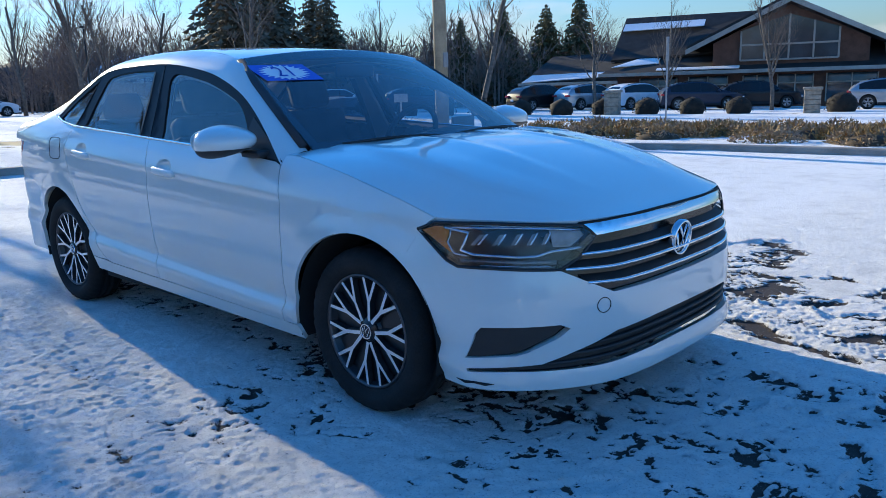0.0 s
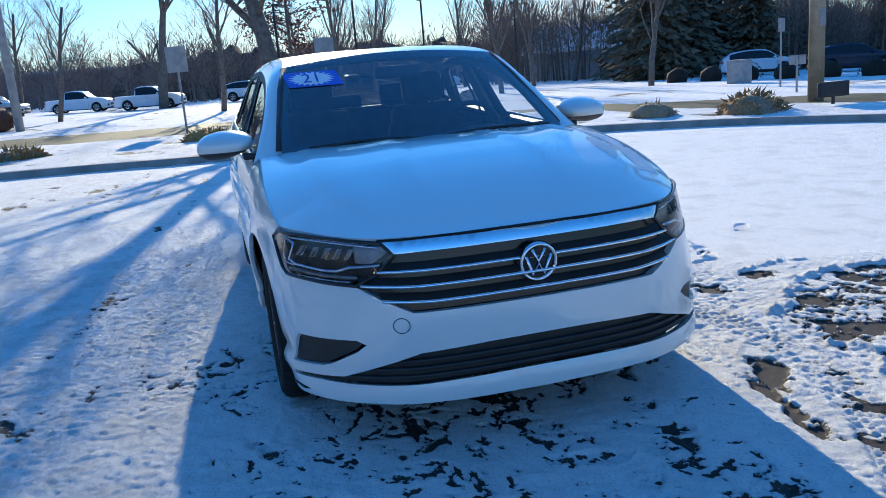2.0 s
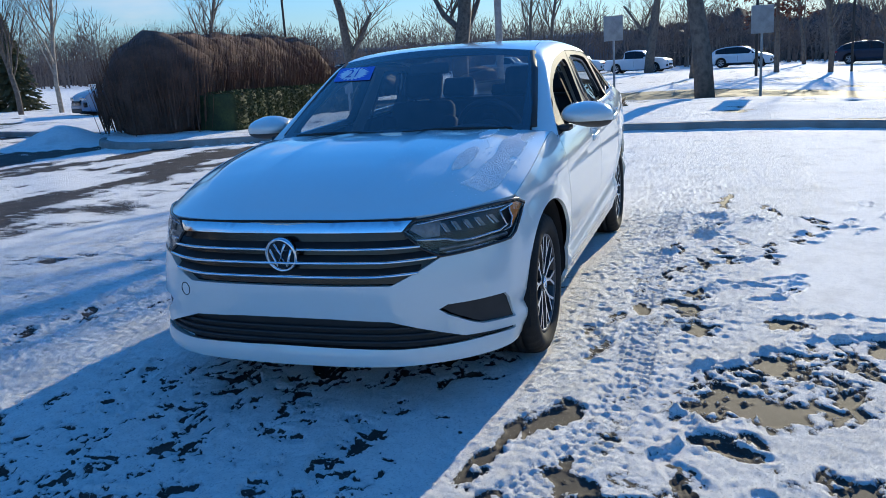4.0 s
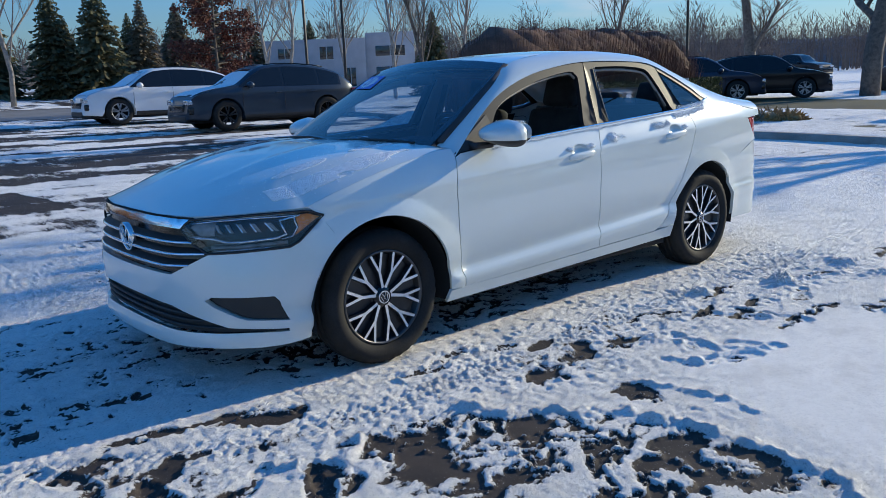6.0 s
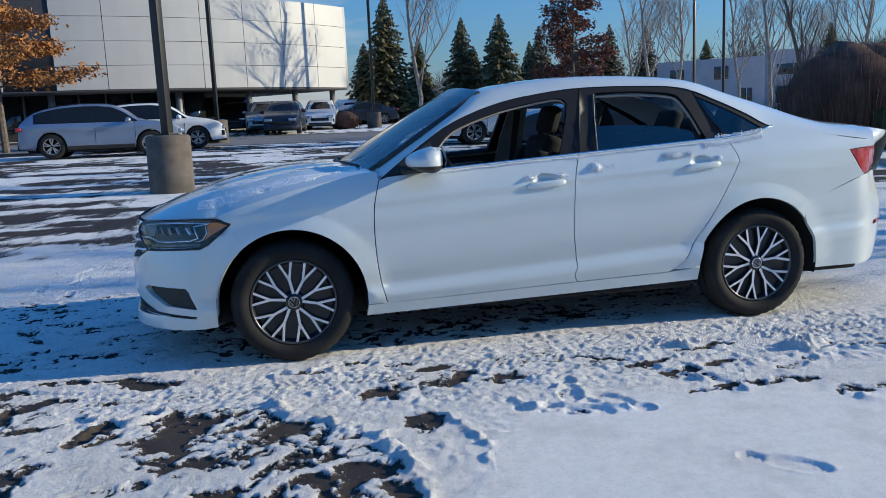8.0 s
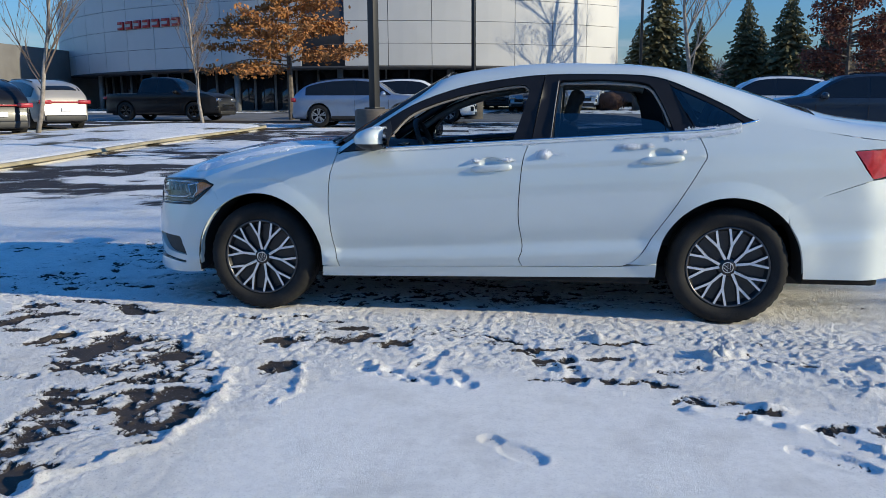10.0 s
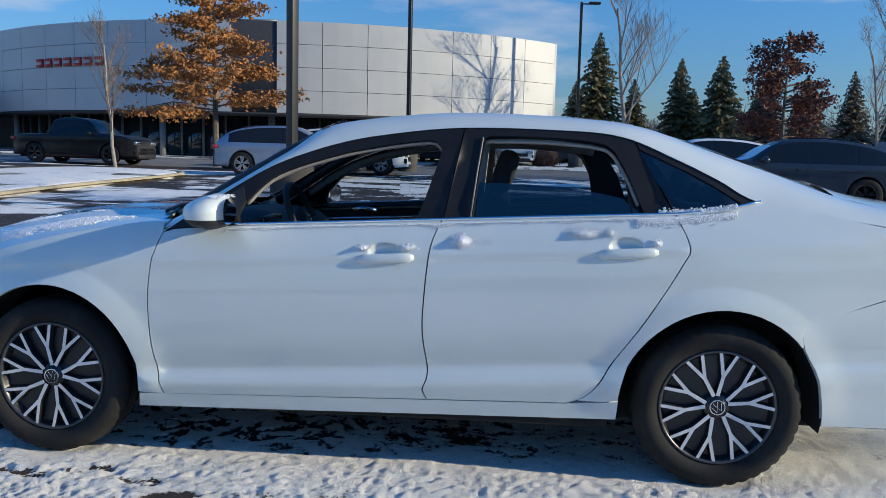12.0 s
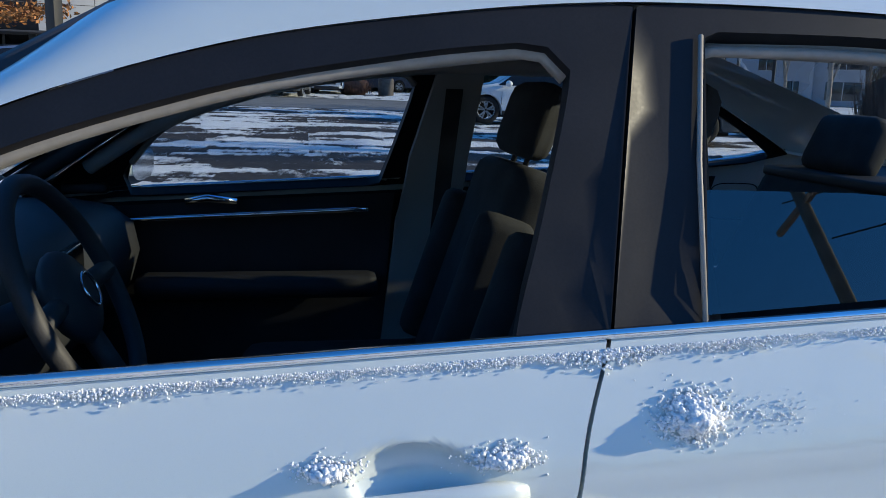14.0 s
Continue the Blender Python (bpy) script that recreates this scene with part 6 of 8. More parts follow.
def branch_set(seed, height, girth, levels=4, lean=0.0, first=0.3, spread=0.9, kids=(7, 5, 4, 3), tall=0.75, thin=0.55, up=0.35):
    """Limbs as lines with radii: a list for the thick wood and one for the twigs."""
    rnd = random.Random(seed)
    wood, twigs = [], []

    def grow(p, way, length, rad, level):
        pts, rads = [p], [rad]
        n = 5 if level < 2 else 3
        for k in range(1, n + 1):
            way = (way + Vector((rnd.gauss(0, 0.10), rnd.gauss(0, 0.10), rnd.gauss(0.05, 0.06)))).normalized()
            p = p + way * (length / n)
            pts.append(p)
            rads.append(max(0.004, rad * (1 - thin * k / n)))
        (wood if level < 2 else twigs).append((pts, rads))
        if level >= levels:
            return
        for k in range(kids[min(level, len(kids) - 1)]):
            f = rnd.uniform(first if level == 0 else 0.25, 1.0)
            i = min(n - 1, int(f * n))
            q = pts[i].lerp(pts[i + 1], f * n - i)
            a = rnd.uniform(0, 2 * math.pi)
            out = Vector((math.cos(a), math.sin(a), 0))
            out = (out - way * out.dot(way) * 0.5).normalized()
            turn = (way * (1 - 0.45 * spread) + out * spread + Vector((0, 0, up))).normalized()
            grow(q, turn, length * (tall if level else 0.55) * rnd.uniform(0.6, 1.05) * (1.15 - 0.5 * f), max(0.006, rads[i] * rnd.uniform(0.35, 0.55)), level + 1)
    grow(Vector((0, 0, -0.1)), Vector((lean, 0, 1)).normalized(), height * 0.8, girth, 0)
    return wood, twigs


def tree_meshes(name, sets, bark, twig, stem_only=False):
    wood, twigs = sets
    if stem_only:
        wood, twigs = wood[:1], wood[1:] + twigs
    bm = bmesh.new()
    for pts, rads in wood:
        tube(pts, rads, 7, bm)
    trunk = bpy.data.meshes.new("trunk")
    bm.to_mesh(trunk)
    bm.free()
    trunk.materials.append(bark)
    trunk.shade_smooth()
    bm = bmesh.new()
    for pts, rads in twigs:
        tube(pts, [r * 0.9 for r in rads], 3, bm)
    crown = bpy.data.meshes.new("crown")
    bm.to_mesh(crown)
    bm.free()
    crown.materials.append(twig)
    return trunk, crown


def stand(name, label, category, meshes, x, y, turn=0.0, size=1.0, group="", z=None, tops=("trunk", "crown")):
    t = thing(name, label, category, group, at=Matrix.Translation((x, y, lie(x, y) - 0.02 if z is None else z)) @ Matrix.Rotation(turn, 4, "Z") @ Matrix.Scale(size, 4))
    for nm, me in zip(tops, meshes):
        o = new(nm, me)
        o.parent = t
    return t


BIG_TREE = tree_meshes("shade_tree", branch_set(11, 10.5, 0.36, 4, first=0.22, spread=0.95, kids=(8, 5, 5, 4), tall=0.8, up=0.45), BARK, TWIG)
MID_TREE = tree_meshes("bare_tree", branch_set(23, 9.0, 0.17, 4, first=0.25, spread=0.8, kids=(10, 5, 4, 3), up=0.55), BARK, TWIG)
MID_TREE2 = tree_meshes("bare_tree", branch_set(37, 9.0, 0.15, 4, first=0.22, spread=0.7, kids=(11, 5, 4, 3), up=0.75), BARK, TWIG)
PALE_TREE = tree_meshes("bare_tree", branch_set(41, 10.0, 0.125, 4, first=0.22, spread=0.75, kids=(11, 6, 5, 3), up=0.65), PALE_BARK, PALE_TWIG)
SAPLING = tree_meshes("sapling", branch_set(53, 5.2, 0.062, 3, first=0.30, spread=0.65, kids=(22, 5, 3), tall=0.55, up=0.6), PALE_BARK, TWIG, True)

VERGE_TREE = tree_meshes("shade_tree", branch_set(61, 8.0, 0.26, 4, first=0.36, spread=1.05, kids=(11, 6, 5, 4), tall=0.8, up=0.35), BARK, TWIG)
stand("shade_tree", "large bare broadleaf tree on the snowy verge", "tree", VERGE_TREE, -18.9, 1.15, 0.6, 1.1)
for x, y, turn, s, m in ((-41.0, 0.0, 1.0, 0.95, MID_TREE), (-43.0, 7.0, 2.2, 1.0, MID_TREE2), (-38.0, 15.0, 0.3, 1.05, MID_TREE2), (-46.0, -9.0, 1.7, 0.9, MID_TREE), (-34.0, 22.0, 2.9, 1.0, MID_TREE), (-30.0, -9.5, 4.0, 1.1, BIG_TREE), (-34.0, -16.5, 2.5, 0.85, BIG_TREE), (-27.0, 33.0, 1.2, 1.1, MID_TREE), (-13.9, 42.5, 0.5, 0.80, MID_TREE2), (-24.6, 41.5, 3.1, 0.80, MID_TREE), (-20.5, 43.0, 2.0, 0.72, MID_TREE2), (-18.6, -25.1, 1.3, 0.80, PALE_TREE), (-23.6, -26.0, 4.1, 0.85, PALE_TREE), (-20.5, -40.0, 0.7, 1.0, PALE_TREE), (-24.5, -44.0, 2.7, 1.0, PALE_TREE), (-40.0, -30.0, 2.4, 1.0, MID_TREE), (-30.0, -46.0, 0.4, 1.0, PALE_TREE), (-24.0, -50.0, 1.4, 0.95, PALE_TREE), (-34.0, -42.0, 3.4, 0.9, PALE_TREE), (-19.5, -24.0, 2.2, 0.75, MID_TREE2)):
    stand("bare_tree", "bare winter tree with fine twigs standing in snow", "tree", m, x, y, turn, s, "bare trees round the lot")
for x, y, turn, s, m in ((-60, 30, 1.1, 1.15, MID_TREE), (-66, 22, 2.3, 1.2, MID_TREE2), (-70, 8, 0.2, 1.1, MID_TREE), (-58, 12, 3.3, 1.0, MID_TREE2), (-62, -4, 4.4, 1.1, BIG_TREE), (-47, 49, 2.6, 1.05, MID_TREE), (-54, 50, 5.1, 1.15, MID_TREE2), (-72, -16, 1.3, 1.2, MID_TREE), (-50, 22, 0.9, 1.05, MID_TREE2), (-75, 16, 3.9, 1.2, MID_TREE2), (-65, 40, 2.0, 1.25, MID_TREE)):
    stand("bare_tree", "bare tall tree among the far woods", "tree", m, x, y, turn, s, "bare trees in the far woods")
stand("pale_tree", "bare tree with pale sunlit bark beside the spruces", "tree", PALE_TREE, -6.8, -41.2, 0.9, 1.12)
for x, y, turn, s in ((14.15, -15.0, 0.2, 1.15), (12.4, -21.6, 1.9, 1.0), (13.0, -9.0, 3.0, 1.0)):
    stand("sapling", "slim staked sapling with bare twigs on the island", "tree", SAPLING, x, y, turn, s, "saplings on the island", z=lie(x, y) + 0.16)


def spruce(seed, height, radius, tiers):
    """Trunk and drooping fans of needles."""
    rnd = random.Random(seed)
    bm = tube([(0, 0, -0.1), (0, 0, height * 0.5), (0, 0, height * 0.98)], [0.14, 0.08, 0.015], 7)
    trunk = bpy.data.meshes.new("trunk")
    bm.to_mesh(trunk)
    bm.free()
    trunk.materials.append(BARK)
    verts, faces = [], []
    for t in range(tiers):
        f = t / (tiers - 1)
        z = 0.25 + (height - 0.3) * f ** 0.9
        r = radius * (1 - f) ** 0.85 + 0.12
        n = max(5, int(16 * (1 - 0.55 * f)))
        for k in range(n):
            a = 2 * math.pi * (k + rnd.random()) / n
            length = r * rnd.uniform(0.7, 1.12)
            droop = rnd.uniform(0.15, 0.40) * length
            c, s = math.cos(a), math.sin(a)
            for j in range(5):
                u0, u1 = j / 5 * length, (j + 1.3) / 5 * length
                wd = (0.16 + 0.20 * (1 - j / 5)) * min(1.0, r) * rnd.uniform(0.8, 1.3)
                z0, z1 = z - droop * (j / 5) ** 1.3 + rnd.uniform(-0.05, 0.05), z - droop * ((j + 1.3) / 5) ** 1.3 + rnd.uniform(-0.12, 0.06)
                for side in (-1, 1):
                    b = len(verts)
                    verts += [(c * u0, s * u0, z0), (c * u1 - s * wd * side * 0.25, s * u1 + c * wd * side * 0.25, z1 - 0.02), (c * (u0 * 0.6 + u1 * 0.4) - s * wd * side, s * (u0 * 0.6 + u1 * 0.4) + c * wd * side, (z0 + z1) / 2 - rnd.uniform(0.05, 0.22))]
                    faces.append((b, b + 1, b + 2))
    crown = bpy.data.meshes.new("crown")
    crown.from_pydata(verts, [], faces)
    crown.materials.append(NEEDLE)
    return trunk, crown


SPRUCES = [spruce(3, 7.0, 2.1, 34), spruce(8, 6.6, 1.9, 32), spruce(15, 6.2, 2.2, 30)]
for k, (x, y, s) in enumerate(((-6.3, -51.0, 1.24), (-11.7, -51.0, 1.08), (-14.0, -49.5, 1.16), (-9.2, -54.5, 0.85), (-20.6, -53.0, 0.95), (-5.0, -52.6, 0.9), (-25.7, -30.8, 0.66), (-31.0, -52.0, 0.8), (-12.9, -52.6, 0.85), (-17.6, -54.0, 0.8))):
    stand("spruce", "dark green spruce with drooping boughs in snow", "tree", SPRUCES[k % 3], x, y, k * 1.3, s, "spruces behind the lot")
BROWN_NEEDLE = mat("pine_needles", (0.19, 0.140, 0.085), 0.85, vary=0.25, scale=2.5, fine=18, other=(0.10, 0.085, 0.05))
PINES = []
for seed_, h_, r_ in ((31, 7.0, 1.9), (36, 7.4, 2.3)):
    wood_, green_ = spruce(seed_, h_, r_, 30)
    green_.materials[0] = BROWN_NEEDLE
    PINES.append((wood_, green_))
for k, (x, y, s) in enumerate(((-41.6, 53.3, 1.36), (-39.3, 56.5, 1.42), (-36.6, 57.6, 1.40), (-44.4, 50.9, 1.18))):
    stand("tall_spruce", "tall dark conifer behind the restaurant", "tree", SPRUCES[(k + 1) % 3], x, y, k * 2.1, s, "conifers behind the restaurant")
for k, (x, y, s) in enumerate(((-46.7, 29.9, 1.75), (-50.0, 33.5, 1.9), (-55.0, 39.5, 1.8), (-58.0, 45.5, 1.6), (-51.0, 41.5, 1.5), (-56.0, 34.5, 1.9), (-17.2, -50.5, 0.92), (-20.0, -51.5, 0.84), (-23.6, -53.0, 0.95), (-27.5, -55.0, 0.9), (-15.4, -54.5, 0.8))):
    stand("pine", "tall brownish pine in the woods", "tree", PINES[k % 2], x, y, k * 2.1, s, "pines in the woods")


def leafy(seed, height, girth, radius, leaf, material, count, low, flat, cone=True):
    """A trunk with level limbs and many small leaves hanging along them."""
    rnd = random.Random(seed)
    bm = tube([(0, 0, -0.1), (0.05, 0, height * 0.5), (0, 0.05, height * 0.97)], [girth, girth * 0.6, 0.02], 8)
    verts, faces = [], []
    limbs = 54
    for k in range(limbs):
        f = low + (0.97 - low) * (k + rnd.random()) / limbs
        a = rnd.uniform(0, 2 * math.pi)
        r = radius * ((1 - (f - low) / (1 - low)) ** 0.75 if cone else math.sin(math.pi * min(1, 0.15 + 0.8 * (f - low) / (1 - low))) ** 0.7) * rnd.uniform(0.65, 1.1) + 0.25
        z = height * f
        end = Vector((math.cos(a) * r, math.sin(a) * r, z + r * rnd.uniform(-0.12, 0.22) * (1 if flat else 2.5)))
        start = Vector((0, 0, z))
        tube([start, start.lerp(end, 0.5) + Vector((0, 0, 0.06 * r)), end], [0.035, 0.02, 0.006], 4, bm)
        for j in range(int(count / limbs * (0.4 + 1.2 * r / radius))):
            t = rnd.uniform(0.22, 1.03)
            p = start.lerp(end, t) + Vector((rnd.gauss(0, 0.05 * radius), rnd.gauss(0, 0.05 * radius), rnd.gauss(-0.04, 0.10 if flat else 0.07 * radius)))
            u = Vector((rnd.gauss(0, 1), rnd.gauss(0, 1), rnd.gauss(0, 1))).normalized()
            w = u.cross(Vector((rnd.gauss(0, 1), rnd.gauss(0, 1), rnd.gauss(0, 1)))).normalized()
            s = leaf * rnd.uniform(0.6, 1.3)
            b = len(verts)
            verts += [tuple(p + u * s), tuple(p + w * s * 0.55), tuple(p - u * s), tuple(p - w * s * 0.55)]
            faces.append((b, b + 1, b + 2, b + 3))
    trunk = bpy.data.meshes.new("trunk")
    bm.to_mesh(trunk)
    bm.free()
    trunk.materials.append(BARK)
    crown = bpy.data.meshes.new("crown")
    crown.from_pydata(verts, [], faces)
    crown.materials.append(material)
    return trunk, crown


stand("oak_tree", "pin oak holding its orange-brown winter leaves", "tree", leafy(4, 8.3, 0.15, 4.0, 0.085, OAK_LEAF, 15000, 0.26, True), 11.6, -28.6, 0.7)
stand("red_tree", "small oak with dark red-brown clinging leaves", "tree", leafy(9, 5.2, 0.09, 1.35, 0.06, RED_LEAF, 6500, 0.25, True, False), -9.4, -23.2)
stand("red_tree", "sparse tree with brown clinging leaves", "tree", leafy(19, 8.0, 0.13, 2.6, 0.10, RED_LEAF, 1500, 0.3, False, False), -46.0, 4.5, size=1.2)


def shrub_mass(name, label, centre_line, height, width, material, twigs, seed, core=True):
    """A dense shrub: a dark lumpy heart with upright twigs breaking its outline."""
    rnd = random.Random(seed)
    t = thing(name, label, "shrub")
    if core:
        bm = bmesh.new()
        for i, (x, y) in enumerate(centre_line):
            blob((x, y, lie(x, y) + height * 0.40), (width * 0.86, width * 0.86, height * 0.52), bm, 0.12, 5.0, 3, seed + i)
        part("heart", bm, material, t)
    verts, faces = [], []
    for k in range(twigs):
        i = rnd.randrange(len(centre_line))
        x, y = centre_line[i]
        a, q = rnd.uniform(0, 2 * math.pi), math.sqrt(rnd.random())
        fx, fy = x + math.cos(a) * q * width, y + math.sin(a) * q * width
        h = height * math.sqrt(max(0.05, 1 - (q * 0.85) ** 2.4)) * rnd.uniform(0.78, 1.06)
        foot = Vector((fx, fy, lie(fx, fy) + h * rnd.uniform(0.1, 0.5)))
        tip = Vector((fx + math.cos(a) * rnd.uniform(0, 0.35), fy + math.sin(a) * rnd.uniform(0, 0.35), lie(fx, fy) + h))
        s = Vector((rnd.gauss(0, 1), rnd.gauss(0, 1), 0)).normalized() * rnd.uniform(0.008, 0.018)
        b = len(verts)
        verts += [tuple(foot - s), tuple(foot + s), tuple(tip)]
        faces.append((b, b + 1, b + 2))
    me = bpy.data.meshes.new("twigs")
    me.from_pydata(verts, [], faces)
    me.materials.append(material)
    o = new("brush", me)
    o.parent = t
    return t


shrub_mass("dormant_shrub", "great mound of bare red-brown winter shrubs", [(-10.9 - 0.42 * k, -10.6 - 0.02 * k) for k in range(16)], 2.6, 1.5, BRUSH, 26000, 2)
shrub_mass("brown_shrub", "low mound of red-brown winter shrub by the road", [(-36.0, -10.5), (-37.2, -10.8), (-38.2, -11.0)], 1.3, 1.4, BRUSH, 2500, 5)
shrub_mass("brown_shrub", "small rust-brown shrub by the showroom drive", [(-2.6, -42.5)], 1.1, 0.9, BRUSH, 700, 6)


def leaf_mass(bm_verts, bm_faces, rnd, p, size, n, radius, squash=0.6):
    for _ in range(n):
        u = Vector((rnd.gauss(0, 1), rnd.gauss(0, 1), rnd.gauss(0, 1))).normalized()
        c = p + Vector((u.x * radius, u.y * radius, abs(u.z) * radius * squash))
        w = Vector((rnd.gauss(0, 1), rnd.gauss(0, 1), rnd.gauss(0, 1))).normalized()
        d = (u * 0.9 + w * 0.8).normalized() * size * rnd.uniform(0.6, 1.4)
        s = d.cross(w).normalized() * size * 0.22
        b = len(bm_verts)
        bm_verts += [tuple(c - s), tuple(c + s), tuple(c + d)]
        bm_faces.append((b, b + 1, b + 2))


def tufts(name, label, category, places, radius, size, n, material, kind="", squash=0.6, seed=1, heart=True):
    rnd = random.Random(seed)
    verts, faces = [], []
    for x, y in places:
        leaf_mass(verts, faces, rnd, Vector((x, y, lie(x, y) + 0.10)), size, n, radius * rnd.uniform(0.75, 1.2), squash)
    me = bpy.data.meshes.new(name)
    me.from_pydata(verts, [], faces)
    me.materials.append(material)
    if not heart:
        ob = new(name, me)
        return tagged(ob, label, category, kind=kind)
    t = thing(name, label, category, kind=kind)
    o = new("foliage", me)
    o.parent = t
    bm = bmesh.new()
    for i, (x, y) in enumerate(places):
        blob((x, y, lie(x, y) + 0.10 + radius * squash * 0.25), (radius * 0.9, radius * 0.9, radius * squash * 0.75), bm, 0.25, 2.2, 2, i * 1.3)
    part("heart", bm, material, t)
    return t


jr = random.Random(8)
bed = []
for k in range(240):
    x = jr.uniform(-9.0, 12.0)
    y = jr.uniform(12.7, 17.0)
    if x < -4 and y < 12.2 + (-4 - x) * 0.0:
        continue
    if far_side(np.array([x]), np.array([y]), KERB)[0] > 0.5:
        bed.append((x, y))
ob = tufts("juniper_bed", "low yellow-brown winter juniper ground cover behind the kerb", "ground cover", bed, 0.46, 0.10, 330, JUNIPER, "stuff", 0.62, 3, False)
# lumps under the foliage, in a darker brown that paints the bed's inner shade
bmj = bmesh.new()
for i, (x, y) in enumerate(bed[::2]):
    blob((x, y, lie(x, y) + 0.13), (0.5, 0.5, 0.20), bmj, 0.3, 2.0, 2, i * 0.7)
tagged(part("juniper_shade_core", bmj, mat("juniper_painted_shade", (0.10, 0.066, 0.035), 0.9, vary=0.3, scale=5), None), "inner mass of the juniper bed, its shade painted in dark brown", "ground cover", kind="stuff")
for x, y, r in ((-14.4, -0.9, 0.42), (-10.2, 7.9, 0.45), (-9.3, 9.6, 0.55), (-13.6, -4.6, 0.35)):
    tufts("lawn_bush", "small bare brown bush poking through the snow", "bush", [(x, y), (x + 0.3, y - 0.3)], r, 0.14, 260, JUNIPER, "", 0.7, int(-x * 10))
for k in range(13):
    f = k / 12
    x, y = -37.0 + 24.0 * f, 25.5 + 10.5 * f
    tufts("boxwood", "round clipped dark boxwood in the snow", "bush", [(x, y)], 0.68, 0.08, 500, BOXWOOD, "", 1.1, k)["group"] = "boxwoods along the drive"
for k in range(4):
    tufts("boxwood", "round clipped dark boxwood in the snow", "bush", [(-9.5 + 3.1 * k, 40.0 + 0.8 * k)], 0.8, 0.08, 500, BOXWOOD, "", 1.1, 40 + k)["group"] = "boxwoods along the drive"
# clipped hedge
hr = random.Random(12)
hedge = thing("hedge", "clipped yellow-green hedge dusted with snow", "hedge")
bm = bmesh.new()
for k in range(17):
    x, y = -10.8 - 0.48 * k, -9.0 - 0.05 * k
    slab((x - 0.30, y - 0.48, lie(x, y)), (x + 0.30, y + 0.48, lie(x, y) + 0.98 + 0.04 * math.sin(k * 1.7)), 0.10, bm)
part("heart", bm, HEDGE_LEAF, hedge)
verts, faces = [], []
for _ in range(15000):
    u, w = hr.uniform(-10.5, -18.9), hr.uniform(-0.5, 0.5)
    y0 = -9.0 + (u + 10.8) * 0.10
    top = hr.random() < 0.4
    p = Vector((u, y0 + (w if top else math.copysign(0.49, hr.uniform(-0.5, 1.5))), lie(u, y0) + (1.0 if top else hr.uniform(0.05, 1.0))))
    d = Vector((hr.gauss(0, 1), hr.gauss(0, 1), hr.gauss(0.4, 1))).normalized() * hr.uniform(0.03, 0.07)
    s = d.cross(Vector((hr.gauss(0, 1), hr.gauss(0, 1), 1))).normalized() * 0.025
    b = len(verts)
    verts += [tuple(p - s), tuple(p + s), tuple(p + d)]
    faces.append((b, b + 1, b + 2))
me = bpy.data.meshes.new("leaves")
me.from_pydata(verts, [], faces)
me.materials.append(HEDGE_LEAF)
new("leaves", me).parent = hedge

# woods on the skyline
wr = random.Random(77)
verts, faces = [], []
for a0, a1, d0, d1, h0, h1, count, many in ((96, 250, 100, 170, 5.0, 9.5, 1300, 34), (120, 139, 64, 92, 4.5, 8.2, 420, 110), (138, 160, 72, 100, 6.0, 10.5, 420, 120), (160, 186, 80, 120, 4.0, 7.5, 420, 90), (186, 238, 95, 150, 5.0, 9.0, 900, 60), (232, 263, 74, 120, 3.2, 5.6, 420, 110)):
    for k in range(count):
        a = radians(wr.uniform(a0, a1))
        d = wr.uniform(d0, d1)
        x, y = d * math.cos(a), d * math.sin(a)
        if y < -40 and x > -13 or x > -36 and 40 < y < 70:
            continue
        z = lie(x, y)
        h = wr.uniform(h0, h1) * (0.72 + 0.75 * abs(noise.noise(Vector((math.degrees(a) * 0.55, d * 0.02, 3.1)))))
        side_ = Vector((math.sin(a), -math.cos(a), 0))
        b = len(verts)
        foot = Vector((x, y, z))
        verts += [tuple(foot - side_ * 0.09), tuple(foot + side_ * 0.09), (x + wr.gauss(0, 0.3), y + wr.gauss(0, 0.3), z + h * 0.9)]
        faces.append((b, b + 1, b + 2))
        wide = wr.uniform(0.22, 0.36)
        for j in range(many):
            u = Vector((wr.gauss(0, 1), wr.gauss(0, 1), wr.gauss(0, 1))).normalized() * wr.random() ** 0.4
            p = Vector((x + u.x * h * wide, y + u.y * h * wide, z + h * (0.52 + 0.46 * u.z)))
            d = (Vector((u.x, u.y, 0.5 * u.z + 0.35)) + Vector((wr.gauss(0, 0.35), wr.gauss(0, 0.35), wr.gauss(0, 0.25)))).normalized() * h * wr.uniform(0.07, 0.2)
            s = side_ * wr.uniform(0.02, 0.06)
            b = len(verts)
            verts += [tuple(p - s), tuple(p + s), tuple(p + d)]
            faces.append((b, b + 1, b + 2))
me = bpy.data.meshes.new("far_woods")
me.from_pydata(verts, [], faces)
me.materials.append(mat("wood_twigs", (0.24, 0.175, 0.135), 0.9, vary=0.25, scale=0.35, fine=3, other=(0.13, 0.092, 0.075)))
tagged(new("far_woods", me), "leafless brown woods along the skyline", "woods", kind="stuff")
bm = bmesh.new()
for k in range(260):
    a = radians(94 + 158 * (k + wr.random() * 0.6) / 260)
    d = wr.uniform(150, 190)
    x, y = d * math.cos(a), d * math.sin(a)
    blob((x, y, lie(x, y) + 0.5), (6, 6, wr.uniform(2.5, 4.2)), bm, 0.5, 4.5, 3, k * 0.9)
for k in range(46):
    a = radians(120 + 64 * (k + wr.random() * 0.6) / 46)
    d = wr.uniform(96, 112)
    x, y = d * math.cos(a), d * math.sin(a)
    blob((x, y, lie(x, y) + 1.0), (5, 5, wr.uniform(3.0, 5.0)), bm, 0.45, 3.0, 3, k * 1.7)
